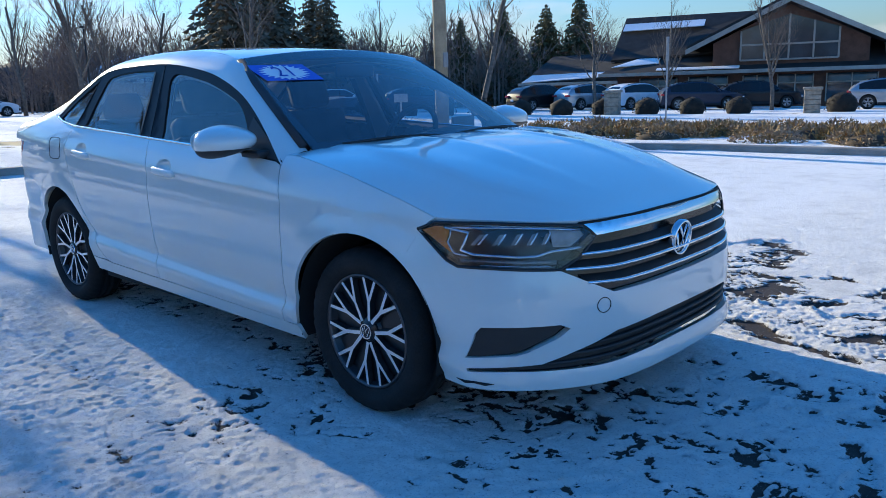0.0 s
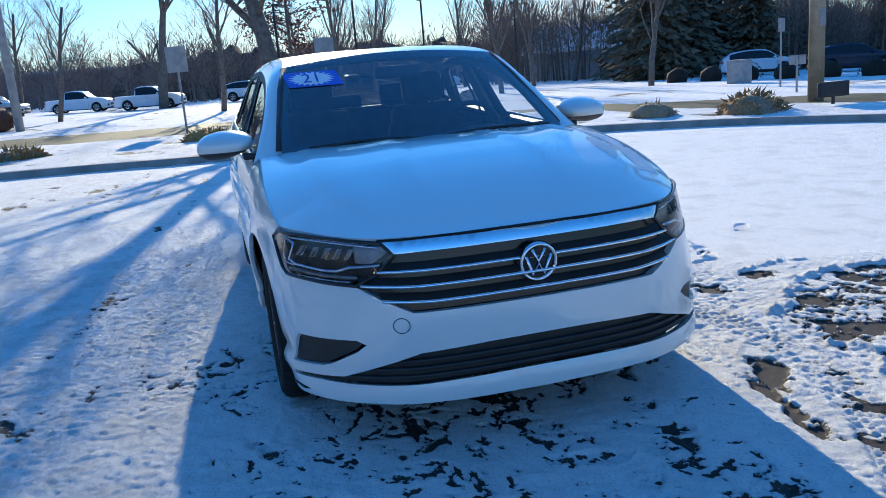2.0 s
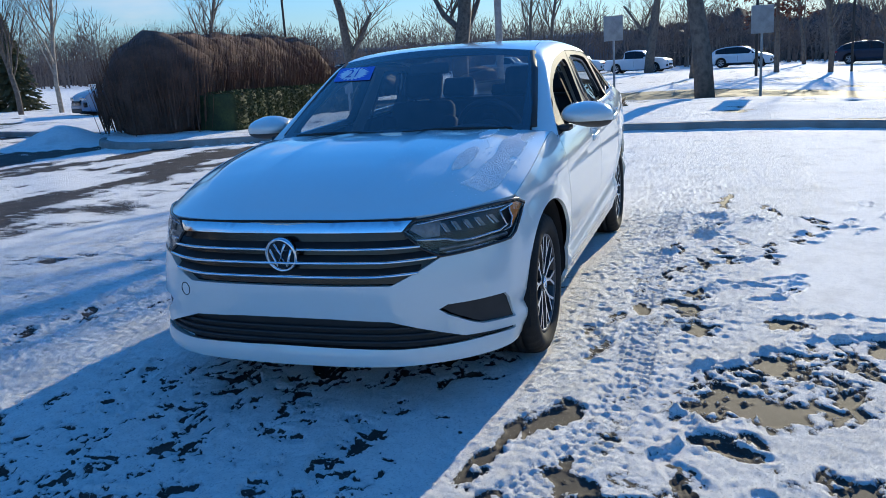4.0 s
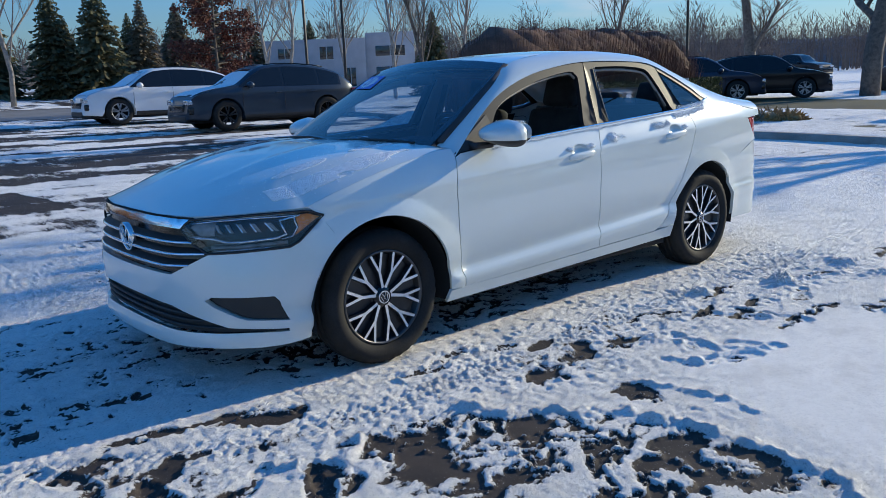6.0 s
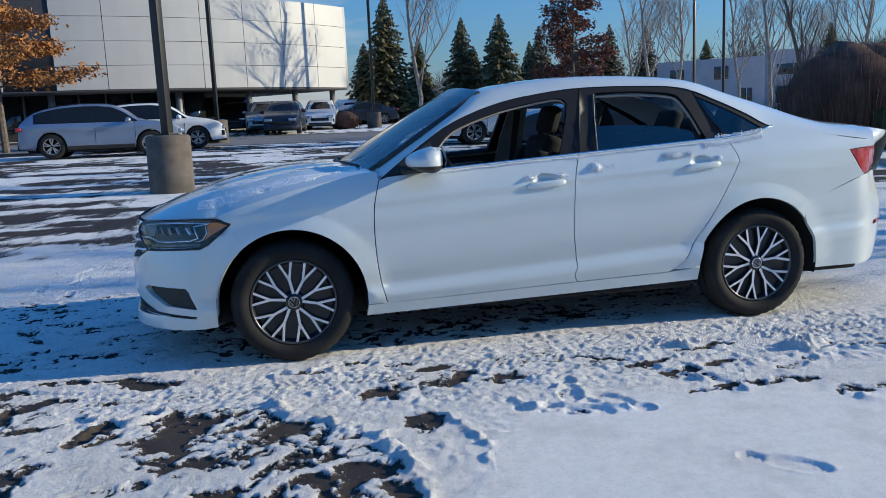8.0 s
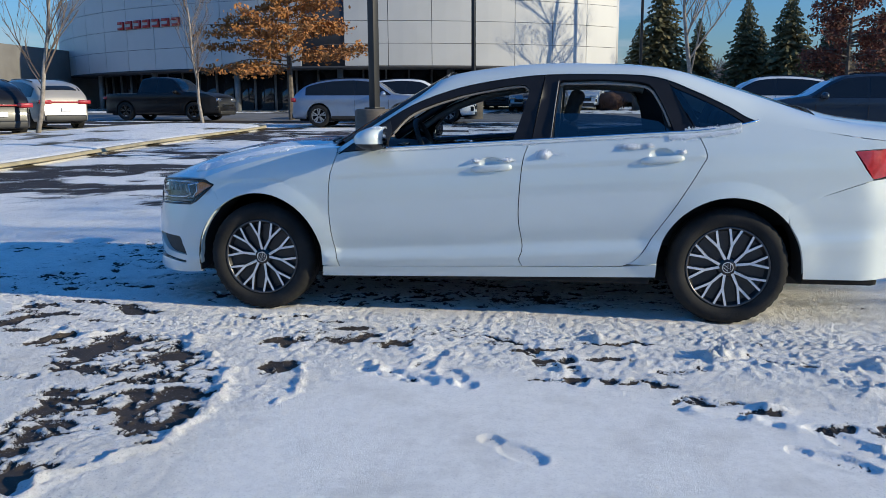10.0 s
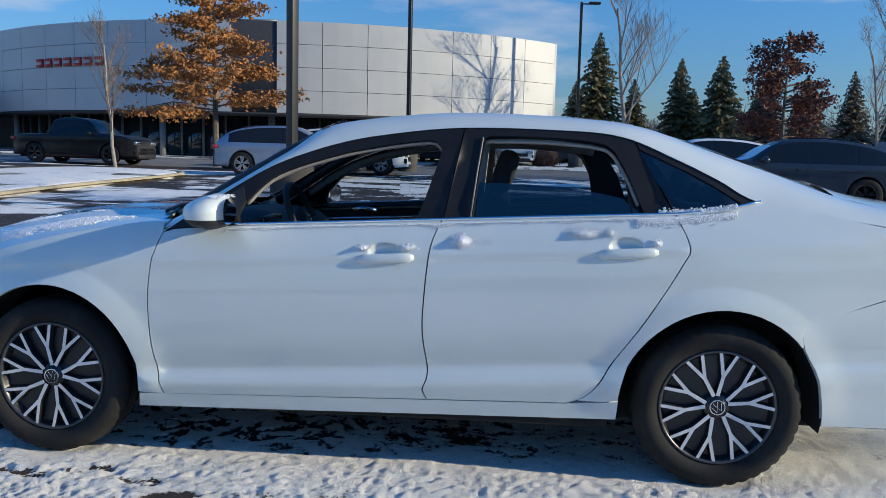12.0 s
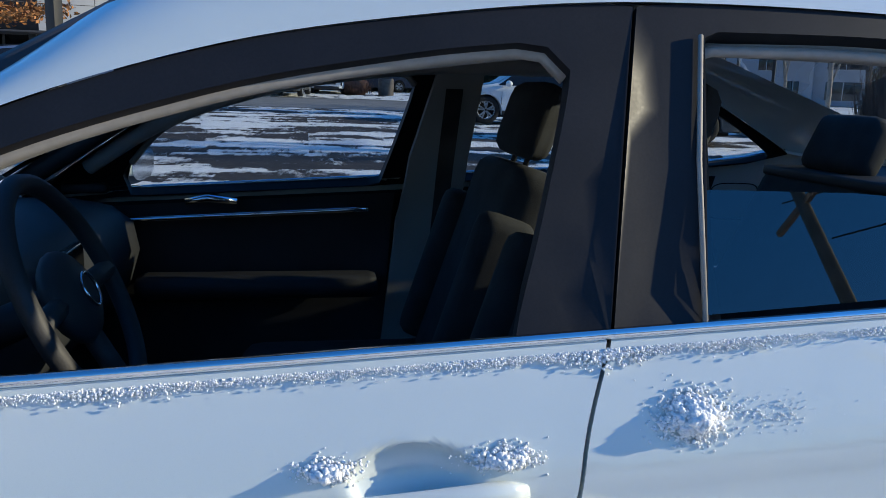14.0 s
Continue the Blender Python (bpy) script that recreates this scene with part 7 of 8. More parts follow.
tagged(part("woods_thicket", bm, mat("thicket", (0.115, 0.082, 0.066), 0.95, vary=0.25, scale=0.5, fine=3), None), "dense brown thicket behind the far trees", "woods", kind="stuff")


# ---- other vehicles ----
VEHICLE_GLASS = mat("dark_vehicle_glass", (0.012, 0.014, 0.017), 0.06, vary=0.05, spec=0.4)
PLATE = mat("plate_white", (0.7, 0.7, 0.72), 0.5, vary=0.05)
FAR_RIM = mat("far_rim_silver", (0.45, 0.46, 0.48), 0.35, 0.7, vary=0.2, scale=9)
PACKED_SNOW = mat("loose_snow", (0.90, 0.90, 0.90), 0.85, vary=0.05, scale=30, fine=300, bump=0.004)


def shell(half_len, width, belt):
    """Half the width of a vehicle's skin by station and height."""
    def half_at(x, z):
        w = width / 2 * (1 - 0.17 * abs(x / half_len) ** 5 - 0.10 * abs(x / half_len) ** 16)
        if z < 0.50:
            return w * (0.93 + 0.06 * (z - 0.2) / 0.3)
        if z <= belt:
            f = (z - 0.50) / (belt - 0.50)
            return w * (0.99 - 0.022 * math.sin(math.pi * min(1.0, f * 1.5)) + 0.010 * math.exp(-((f - 0.78) / 0.10) ** 2) - 0.030 * f ** 6)
        return w * 0.96 - (z - belt) * 0.40
    return half_at


def vehicle(name, label, x, y, heading, paint, kind="suv", snow_on=False, rims=FAR_RIM, group="parked vehicles", light_bar=False):
    if kind == "pickup":
        half_len, width, belt, wb = 2.67, 1.98, 1.12, 3.18
        top = pchip([-2.67, -2.62, -2.55, -0.98, -0.94, -0.85, -0.2, 0.45, 1.18, 2.0, 2.45, 2.60, 2.67], [0.55, 0.95, 1.10, 1.13, 1.50, 1.72, 1.80, 1.74, 1.22, 1.14, 1.02, 0.88, 0.55])
        panes = ((-0.80, -0.12), (-0.04, 0.98))
    elif kind == "saloon":
        half_len, width, belt, wb = 2.40, 1.84, 0.98, 2.75
        top = pchip([-2.40, -2.36, -2.25, -1.75, -0.95, -0.3, 0.2, 1.05, 1.8, 2.25, 2.36, 2.40], [0.45, 0.9, 1.04, 1.10, 1.40, 1.46, 1.43, 1.03, 0.92, 0.76, 0.65, 0.4])
        panes = ((-1.2, -0.35), (-0.28, 0.75))
    else:
        half_len, width, belt, wb = 2.45, 1.95, 1.07, 2.90
        top = pchip([-2.45, -2.42, -2.36, -2.22, -1.95, -1.45, -0.9, -0.3, 0.30, 0.62, 1.22, 1.75, 2.15, 2.36, 2.45], [0.48, 0.82, 1.06, 1.22, 1.42, 1.57, 1.645, 1.67, 1.625, 1.50, 1.14, 1.06, 0.95, 0.80, 0.48])
        panes = ((-1.86, -1.25), (-1.17, -0.20), (-0.12, 1.00))
    half_at = shell(half_len, width, belt)
    wr_ = 0.385 if kind != "saloon" else 0.33
    gap = wr_ + 0.055
    t = thing(name, label, "car" if kind != "pickup" else "pickup truck", group, at=Matrix.Translation((x, y, lie(x, y) + 0.012)) @ Matrix.Rotation(math.atan2(heading[1], heading[0]), 4, "Z") @ Matrix.Rotation(-math.atan2(lie(x + heading[0], y + heading[1]) - lie(x - heading[0], y - heading[1]), 2.0), 4, "Y"))
    # skin: open over the wheels, its lower edge turned in
    stations = {round(-half_len + 2 * half_len * i / 60, 4) for i in range(61)}
    for wx in (wb / 2, -wb / 2):
        stations = {u for u in stations if abs(u - wx) > gap + 0.012} | {round(wx + gap * math.cos(math.pi * k / 18), 4) for k in range(19)}
    bm = bmesh.new()
    rows = []
    for u in sorted(stations):
        tz = top(u)
        lo = 0.27 + 0.05 * max(0.0, abs(u / half_len) - 0.8) / 0.2
        for wx in (wb / 2, -wb / 2):
            if abs(u - wx) < gap:
                lo = max(lo, wr_ + math.sqrt(max(0.0, gap * gap - (u - wx) ** 2)))
        shoulder = min(belt, tz - 0.03)
        sect = [(half_at(u, lo) * 0.68, lo), (half_at(u, lo), lo)]
        for f in (0.06, 0.22, 0.42, 0.60, 0.72, 0.84, 0.95, 1.0):
            z = lo + (shoulder - lo) * f
            sect.append((half_at(u, z), z))
        for f in (0.35, 0.75):
            z = belt + (tz - 0.05 - belt) * f if tz > belt + 0.1 else tz - 0.02
            sect.append((half_at(u, z), z))
        e = half_at(u, tz - 0.04)
        sect += [(e * 0.94, tz - 0.022), (e * 0.78, tz - 0.003), (e * 0.4, tz + 0.010), (0.0, tz + 0.013)]
        rows.append([bm.verts.new((u, yy, zz)) for yy, zz in sect] + [bm.verts.new((u, -yy, zz)) for yy, zz in sect[-2::-1]])
    for a, b in zip(rows, rows[1:]):
        for k in range(len(a) - 1):
            bm.faces.new((a[k], a[k + 1], b[k + 1], b[k]))
    bm.faces.new(rows[0])
    bm.faces.new(rows[-1][::-1])
    bmesh.ops.recalc_face_normals(bm, faces=bm.faces)
    part("body", bm, paint, t)
    part("underbody", slab((-half_len + 0.25, -width * 0.34, 0.20), (half_len - 0.25, width * 0.34, 0.80), 0.04), DARK_GAP, t)
    for s in (1, -1):
        if kind == "suv":
            strip = [(u, half_at(u, 0.30)) for u in (-wb / 2 + gap + 0.02 + (wb - 2 * gap - 0.04) * k / 8 for k in range(9))]
            bm = bmesh.new()
            g = [[bm.verts.new((u, s * (w * 0.9 if j == 0 else half_at(u, zz) + 0.008), zz)) for j, zz in enumerate((0.262, 0.265, 0.36, 0.385))] for u, w in strip]
            for a, b in zip(g, g[1:]):
                for k in range(3):
                    q = (a[k], b[k], b[k + 1], a[k + 1])
                    bm.faces.new(q if s > 0 else q[::-1])
            part("sill_cladding", bm, BLACK_PLASTIC, t)
            part("roof_rail", tube([(u, s * (half_at(u, top(u) - 0.04) * 0.86), top(u) + 0.015) for u in (-1.5, -1.2, -0.6, 0.0, 0.25)], 0.018, 6), BLACK_GLOSS, t)
        for x0, x1 in panes[-2:]:
            u = (x0 + 0.16)
            part("door_handle", slab((u - 0.09, s * (half_at(u, belt - 0.14)) - 0.012, belt - 0.155), (u + 0.09, s * (half_at(u, belt - 0.14)) + 0.022, belt - 0.12), 0.010), paint, t)
        for u in (panes[-1][0] - 0.04, panes[-1][1] + 0.02):
            part("door_seam", tube([(u, s * (half_at(u, z) + 0.0005), z) for z in (0.40, 0.55, 0.75, 0.9, belt)], 0.006, 4), DARK_GAP, t)
    for s in (1, -1):
        bm = bmesh.new()
        lo_x, hi_x = panes[0][0] - 0.06, panes[-1][1] + 0.10
        g = []
        for k in range(31):
            u = lo_x + (hi_x - lo_x) * k / 30
            zl = belt + 0.012
            zh = max(zl + 0.004, top(u) - 0.075)
            g.append([bm.verts.new((u, s * (half_at(u, z) + 0.003), z)) for z in (zl, (zl + zh) / 2, zh)])
        for a, b in zip(g, g[1:]):
            for k in range(2):
                q = (a[k], b[k], b[k + 1], a[k + 1])
                bm.faces.new(q if s < 0 else q[::-1])
        part("window_surround", bm, BLACK_GLOSS, t)
        for x0, x1 in panes:
            bm = bmesh.new()
            m = 10
            up, dn = [], []
            for k in range(m + 1):
                u = x0 + (x1 - x0) * k / m
                zl = belt + 0.035
                zh = max(zl + 0.012, top(u) - 0.10)
                dn.append(bm.verts.new((u, s * (half_at(u, zl) + 0.006), zl)))
                up.append(bm.verts.new((u, s * (half_at(u, zh) + 0.006), zh)))
            for k in range(m):
                bm.faces.new((dn[k], dn[k + 1], up[k + 1], up[k]) if s < 0 else (dn[k], up[k], up[k + 1], dn[k + 1]))
            part("side_window", bm, VEHICLE_GLASS, t)
    for nm, x0, x1 in (("windscreen", 0.52 if kind != "saloon" else 0.28, 1.16 if kind != "saloon" else 1.0), ("rear_window", -2.12 if kind == "suv" else -0.93 if kind == "pickup" else -1.68, -1.88 if kind == "suv" else -0.86 if kind == "pickup" else -1.0)):
        bm = bmesh.new()
        g = []
        for k in range(7):
            u = x0 + (x1 - x0) * k / 6
            w = half_at(u, top(u) - 0.04) * 0.86
            g.append([bm.verts.new((u + (0.006 if x0 > 0 else -0.006), w * f, top(u) + 0.016 - 0.03 * f * f)) for f in (-1, -0.5, 0, 0.5, 1)])
        for a, b in zip(g, g[1:]):
            for k in range(4):
                bm.faces.new((a[k], b[k], b[k + 1], a[k + 1]))
        part(nm, bm, VEHICLE_GLASS, t)
    for wx in (wb / 2, -wb / 2):
        for s in (1, -1):
            outer = (half_at(wx, 0.45) - 0.045) * s
            bm = lathe([(wr_ * 0.62, 0.015), (wr_ * 0.70, 0.022), (wr_ * 0.93, 0.020), (wr_, 0.0), (wr_, -0.2)], 28)
            place = Matrix.Translation((wx, outer + 0.012 * s, wr_)) @ Matrix.Rotation(0 if s > 0 else math.pi, 4, "Z")
            bmesh.ops.transform(bm, matrix=place, verts=bm.verts)
            tyre = part("wheel", bm, RUBBER, t)
            bm = bmesh.new()
            for k in range(5):
                a = 2 * math.pi * k / 5 + 0.3
                for d in (-0.20, 0.20):
                    bar(bm, (0.03 * math.cos(a), 0.03 * math.sin(a)), (wr_ * 0.68 * math.cos(a + d), wr_ * 0.68 * math.sin(a + d)), 0.018, 0.022, 0.012, 0.012, 0.02)
            lathe([(wr_ * 0.60, 0.010), (wr_ * 0.66, 0.020)], 28, bm)
            bmesh.ops.transform(bm, matrix=place, verts=bm.verts)
            bmesh.ops.recalc_face_normals(bm, faces=bm.faces)
            part("rim", bm, [rims, rims], tyre, smooth=False)
    hz = top(half_len - 0.18)
    for s in (1, -1):
        part("headlight", slab((half_len - 0.30, s * 0.60 - 0.19, hz - 0.22), (half_len - 0.03, s * 0.60 + 0.19, hz - 0.08), 0.03), SILVER_LAMP, t)
        part("tail_light", slab((-half_len - 0.012, s * 0.66 - 0.20, 0.86), (-half_len + 0.16, s * 0.66 + 0.20, 0.99), 0.03), RED_LENS, t)
        part("door_mirror", blob((0.85, s * (width / 2 + 0.10), belt + 0.06), (0.10, 0.13, 0.09), level=2), paint, t)
    part("lower_bumper", slab((half_len - 0.25, -0.66, 0.24), (half_len + 0.02, 0.66, 0.42), 0.05), BLACK_PLASTIC, t)
    part("grille", slab((half_len - 0.14, -0.50, 0.50), (half_len + 0.012, 0.50, 0.68), 0.03), BLACK_GLOSS, t)
    for s in (1, -1):
        part("side_intake", slab((half_len - 0.34, s * 0.70 - 0.11, 0.44), (half_len - 0.045, s * 0.70 + 0.11, 0.62), 0.03), BLACK_GLOSS, t)
    part("rear_bumper", slab((-half_len - 0.03, -0.70, 0.28), (-half_len + 0.2, 0.70, 0.50), 0.05), BLACK_PLASTIC, t)
    if light_bar:
        part("light_bar", slab((-half_len - 0.016, -0.66, 0.90), (-half_len + 0.10, 0.66, 0.945), 0.012), RED_LENS, t, "red light bar across the tail")
    part("plate", slab((-half_len - 0.035, -0.16, 0.60), (-half_len - 0.01, 0.16, 0.74), 0.004), PLATE, t)
    if snow_on:
        bm = bmesh.new()
        g = []
        for k in range(25):
            u = 0.66 + 1.62 * k / 24
            w = half_at(u, top(u) - 0.04) * 0.84
            g.append([bm.verts.new((u, w * f, top(u) + 0.028 - 0.03 * f * f + 0.006 * noise.noise((u * 5, f * 4, x)))) for f in (j / 6 - 1 for j in range(13))])
        for a, b in zip(g, g[1:]):
            for k in range(12):
                c = (a[k].co + b[k + 1].co) / 2
                if noise.noise((c.x * 1.3 + x, c.y * 1.3, 0.5)) > -0.42:
                    bm.faces.new((a[k], b[k], b[k + 1], a[k + 1]))
        part("settled_snow", bm, PACKED_SNOW, t)
    return t


def paint(name, c, metal=0.3):
    return mat(name, c, 0.30, metal, vary=0.04, scale=1.5, fine=300, coat=0.25, spec=0.22)


SLATE, FAR_WHITE, SILVER_BLUE, NEAR_BLACK, SAND, NAVY, SILVER = paint("slate_blue_paint", (0.035, 0.05, 0.07)), paint("far_white_paint", (0.72, 0.73, 0.75), 0.0), paint("silver_blue_paint", (0.27, 0.33, 0.43), 0.6), paint("black_paint", (0.010, 0.010, 0.012), 0.0), paint("sand_paint", (0.42, 0.38, 0.33), 0.3), paint("navy_paint", (0.022, 0.032, 0.055)), paint("silver_paint", (0.42, 0.43, 0.45), 0.7)
vehicle("parked_suv", "slate blue sport utility with snow on its bonnet", -7.35, -16.3, (1.0, -0.06), SLATE, snow_on=True, rims=BLACK_GLOSS)
vehicle("parked_suv", "white sport utility parked beside the slate one", -6.45, -21.5, (1.0, -0.06), FAR_WHITE, snow_on=True)
vehicle("parked_suv", "silver-blue sport utility parked broadside", 6.85, -22.9, (-1.0, -0.06), SILVER_BLUE)
vehicle("parked_suv", "white sport utility nosing past the silver one", 5.7, -26.3, (-1.0, -0.06), FAR_WHITE)
vehicle("parked_suv", "black sport utility in the second row", 6.6, -29.6, (-1.0, -0.06), NEAR_BLACK)
vehicle("parked_suv", "dark blue sport utility facing the lot", 0.9, -38.5, (0.12, 1.0), NAVY)
vehicle("parked_suv", "white sport utility facing out from the showroom", -1.3, -44.0, (0.1, 1.0), FAR_WHITE)
vehicle("parked_suv", "grey off-roader parked facing out by the showroom", 1.9, -41.5, (0.1, 1.0), SILVER)
vehicle("parked_suv", "dark sport utility parked under the showroom", 3.6, -44.5, (0.1, 1.0), NEAR_BLACK)
vehicle("parked_saloon", "dark blue saloon under the showroom overhang", -4.2, -49.0, (1.0, 0.1), NAVY, "saloon")
vehicle("parked_saloon", "pale saloon parked beyond the showroom", -6.0, -56.0, (1.0, 0.1), SILVER, "saloon")
vehicle("parked_suv", "silver sport utility seen from behind under the showroom", -3.6, -52.5, (0.05, -1.0), FAR_WHITE)
vehicle("parked_pickup", "black crew-cab pickup parked before the showroom", 16.6, -27.4, (-1.0, 0.06), NEAR_BLACK, "pickup", rims=BLACK_GLOSS)
vehicle("parked_suv", "sand-coloured sport utility seen from behind", 18.4, -20.9, (0.85, -0.53), SAND, light_bar=True)
vehicle("parked_suv", "black sport utility with red light bar", 17.2, -16.2, (0.85, -0.53), NEAR_BLACK, light_bar=True)
vehicle("parked_suv", "dark blue sport utility behind the hedge", -24.3, -13.6, (-0.54, 0.84), NAVY)
vehicle("parked_suv", "black sport utility behind the hedge", -27.5, -12.6, (-0.54, 0.84), NEAR_BLACK)
vehicle("parked_suv", "blue crossover behind the shrubs", -20.5, -19.0, (0.8, -0.5), SILVER_BLUE)
for k, (x, y, c) in enumerate(((-64, -5, FAR_WHITE), (-66, 3, FAR_WHITE), (-70, -11, FAR_WHITE), (-63, 12, NAVY), (-72, -18, SILVER), (-66, 19, FAR_WHITE), (-60, -27, NEAR_BLACK))):
    vehicle("far_vehicle", "vehicle parked in the far lot across the road", x, y, (0.2, 1.0), c, "pickup" if k % 2 == 0 else "suv")
for x, y, h, c, text in ((-18.9, 44.1, (0.8, 0.62), NAVY, "dark older sport utility with its brake lights on"), (-16.6, 47.2, (0.8, 0.62), NEAR_BLACK, "black sport utility by the restaurant door"), (-23.4, 44.6, (0.3, 0.95), FAR_WHITE, "white crossover parked nose-in at the restaurant"), (-26.2, 43.2, (0.3, 0.95), SILVER, "light crossover parked nose-in at the restaurant"), (-29.2, 42.0, (0.3, 0.95), NEAR_BLACK, "black sport utility parked nose-in at the restaurant"), (-8.6, 46.2, (0.9, 0.3), SILVER, "grey off-roader parked by the restaurant"), (-36.0, 37.0, (0.5, 0.86), NAVY, "dark car parked behind the boxwoods"), (-41.5, 34.5, (0.5, 0.86), FAR_WHITE, "white van parked behind the boxwoods")):
    vehicle("restaurant_vehicle", text, x, y, h, c)


# ---- lamp posts, poles, signs ----
POST_BLACK = mat("black_lamp_post", (0.012, 0.012, 0.013), 0.45, vary=0.1)
CONCRETE = mat("lamp_base_concrete", (0.14, 0.115, 0.095), 0.9, vary=0.18, scale=4, fine=60, bump=0.004)
POLE_WOOD = mat("weathered_pole_wood", (0.40, 0.33, 0.23), 0.85, vary=0.15, scale=3, fine=40, bump=0.004)
POLE_GREY = mat("grey_pole", (0.36, 0.35, 0.34), 0.7, vary=0.12, scale=4)


def lamp_post(x, y, height, turn, base=(0.38, 1.0), rad=0.075, group="lamp posts of the lot"):
    t = thing("lamp_post", "black square lamp post on a round concrete base" if base else "slim dark street lamp post", "lamp post", group, at=Matrix.Translation((x, y, lie(x, y))) @ Matrix.Rotation(turn, 4, "Z"))
    z0 = 0.0
    if base:
        r, h = base
        bm = lathe([(r, -0.1), (r, h - 0.04), (r - 0.04, h), (0.0005, h)], 36, axis="Z")
        part("concrete_base", bm, CONCRETE, t)
        z0 = h
        part("base_plate", slab((-0.14, -0.14, h), (0.14, 0.14, h + 0.03), 0.005), POST_BLACK, t)
    part("pole", slab((-rad, -rad, z0), (rad, rad, height), 0.012), POST_BLACK, t)
    part("arm", slab((-0.03, 0.0, height - 0.12), (0.03, 0.55, height - 0.05), 0.01), POST_BLACK, t)
    part("lamp_head", slab((-0.18, 0.40, height - 0.10), (0.18, 1.05, height + 0.02), 0.03), POST_BLACK, t)


lamp_post(3.25, -9.8, 9.6, 2.6)
lamp_post(3.8, -30.2, 9.6, 1.2, (0.42, 0.95))
lamp_post(-4.3, -42.7, 9.2, 1.6, (0.42, 0.9))
lamp_post(-24.5, -42.0, 9.0, 0.5, None, 0.07)
lamp_post(29.0, -31.0, 9.0, 0.5, (0.35, 0.85))
for x, y, h, turn in ((-43.0, 8.0, 9.5, 1.4), (-53.5, 15.0, 6.6, 4.3), (-40.0, 3.2, 5.4, 1.2), (-58.0, 24.0, 6.5, 4.2), (-36.0, -21.5, 8.5, 2.0), (-20.0, -31.0, 7.6, 0.8)):
    lamp_post(x, y, h, turn, None, 0.06, "street lamps")


def utility_pole(x, y, height, rad, material, text):
    t = thing("utility_pole", text, "utility pole", at=Matrix.Translation((x, y, lie(x, y) - 0.1)))
    part("pole", tube([(0, 0, 0), (0.0, 0, height * 0.5), (0.02, 0.02, height)], [rad, rad * 0.92, rad * 0.75], 14), material, t)
    part("tag", slab((rad * 0.80, -0.07, 1.9), (rad + 0.012, 0.07, 2.25), 0.004), POLE_GREY, t)
    part("crossarm", slab((-0.06, -1.1, height - 0.6), (0.06, 1.1, height - 0.48), 0.01), material, t)


utility_pole(-10.2, 11.9, 11.0, 0.17, POLE_WOOD, "pale wooden utility pole standing in the shrub bed")
utility_pole(-34.8, -8.9, 11.5, 0.19, POLE_GREY, "grey weathered utility pole beside the road")
for z0, z1, y0 in ((8.6, 10.6, 0.6), (7.2, 9.0, -0.3)):
    line = [Vector((-34.8, -8.9 + y0, z0 + 1.4)).lerp(Vector((-10.2, 11.9 + y0, z1)), k / 16) - Vector((0, 0, 1.1 * math.sin(math.pi * k / 16))) for k in range(17)]
    tagged(part("power_cable", tube(line, 0.018, 5), BLACK_PLASTIC, None), "black overhead cable hung between the utility poles", "cable")


def sign_post(x, y, height, w, h, turn):
    t = thing("sign_post", "grey back of a road sign on a thin post", "sign", at=Matrix.Translation((x, y, lie(x, y))) @ Matrix.Rotation(turn, 4, "Z"))
    part("post", slab((-0.03, -0.03, 0), (0.03, 0.03, height), 0.005), POLE_GREY, t)
    part("sign_panel", slab((0.03, -w / 2, height - h), (0.045, w / 2, height), 0.004), POLE_GREY, t)


for x, y, h, w, p, turn in ((-19.6, 2.6, 2.5, 0.6, 0.75, 0.2), (-21.0, -1.6, 2.6, 0.6, 0.75, -0.1), (-11.8, 26.4, 3.2, 0.12, 0.9, 1.9), (-22.0, 20.5, 2.6, 0.25, 0.5, 2.2), (-17.5, 17.5, 1.2, 0.5, 0.3, 2.2), (-13.6, -7.2, 1.1, 0.2, 0.3, 0.5)):
    sign_post(x, y, h, w, p, turn)
ub = thing("utility_box", "pale grey utility cabinet standing in snow", "utility box", at=Matrix.Translation((-29.0, 23.8, lie(-29, 23.8))) @ Matrix.Rotation(0.6, 4, "Z"))
part("cabinet", slab((-0.45, -0.45, 0), (0.45, 0.45, 1.05), 0.03), POLE_GREY, ub)
part("cabinet_lid", slab((-0.48, -0.48, 1.05), (0.48, 0.48, 1.12), 0.02), POLE_GREY, ub)
bx = thing("sign_box", "small dark information box at the foot of the pole", "box", at=Matrix.Translation((-8.9, 11.2, lie(-8.9, 11.2) + 0.1)))
part("panel", slab((-0.05, -0.35, 0.25), (0.05, 0.35, 0.55), 0.01), BLACK_PLASTIC, bx)
part("stake", slab((-0.02, -0.03, -0.05), (0.02, 0.03, 0.26), 0.004), BLACK_PLASTIC, bx)
STONE = mat("tan_stone", (0.36, 0.30, 0.23), 0.9, vary=0.2, scale=5, fine=40, bump=0.01)
for x, y in ((-18.3, 33.1), (-9.9, 37.0)):
    t = thing("stone_pillar", "square tan stone gate pillar with a cap", "pillar", "gate pillars", at=Matrix.Translation((x, y, lie(x, y))) @ Matrix.Rotation(0.35, 4, "Z"))
    for k in range(5):
        for j in range(2):
            o = 0.0 if k % 2 else 0.14
            part("stone", slab((-0.36, -0.36 + 0.36 * j + (o if j else 0), 0.22 * k), (0.36, 0.0 + 0.36 * j + (o if not j else 0) - 0.012, 0.22 * k + 0.208), 0.012), STONE, t)
    part("cap", slab((-0.43, -0.43, 1.10), (0.43, 0.43, 1.22), 0.03), STONE, t)


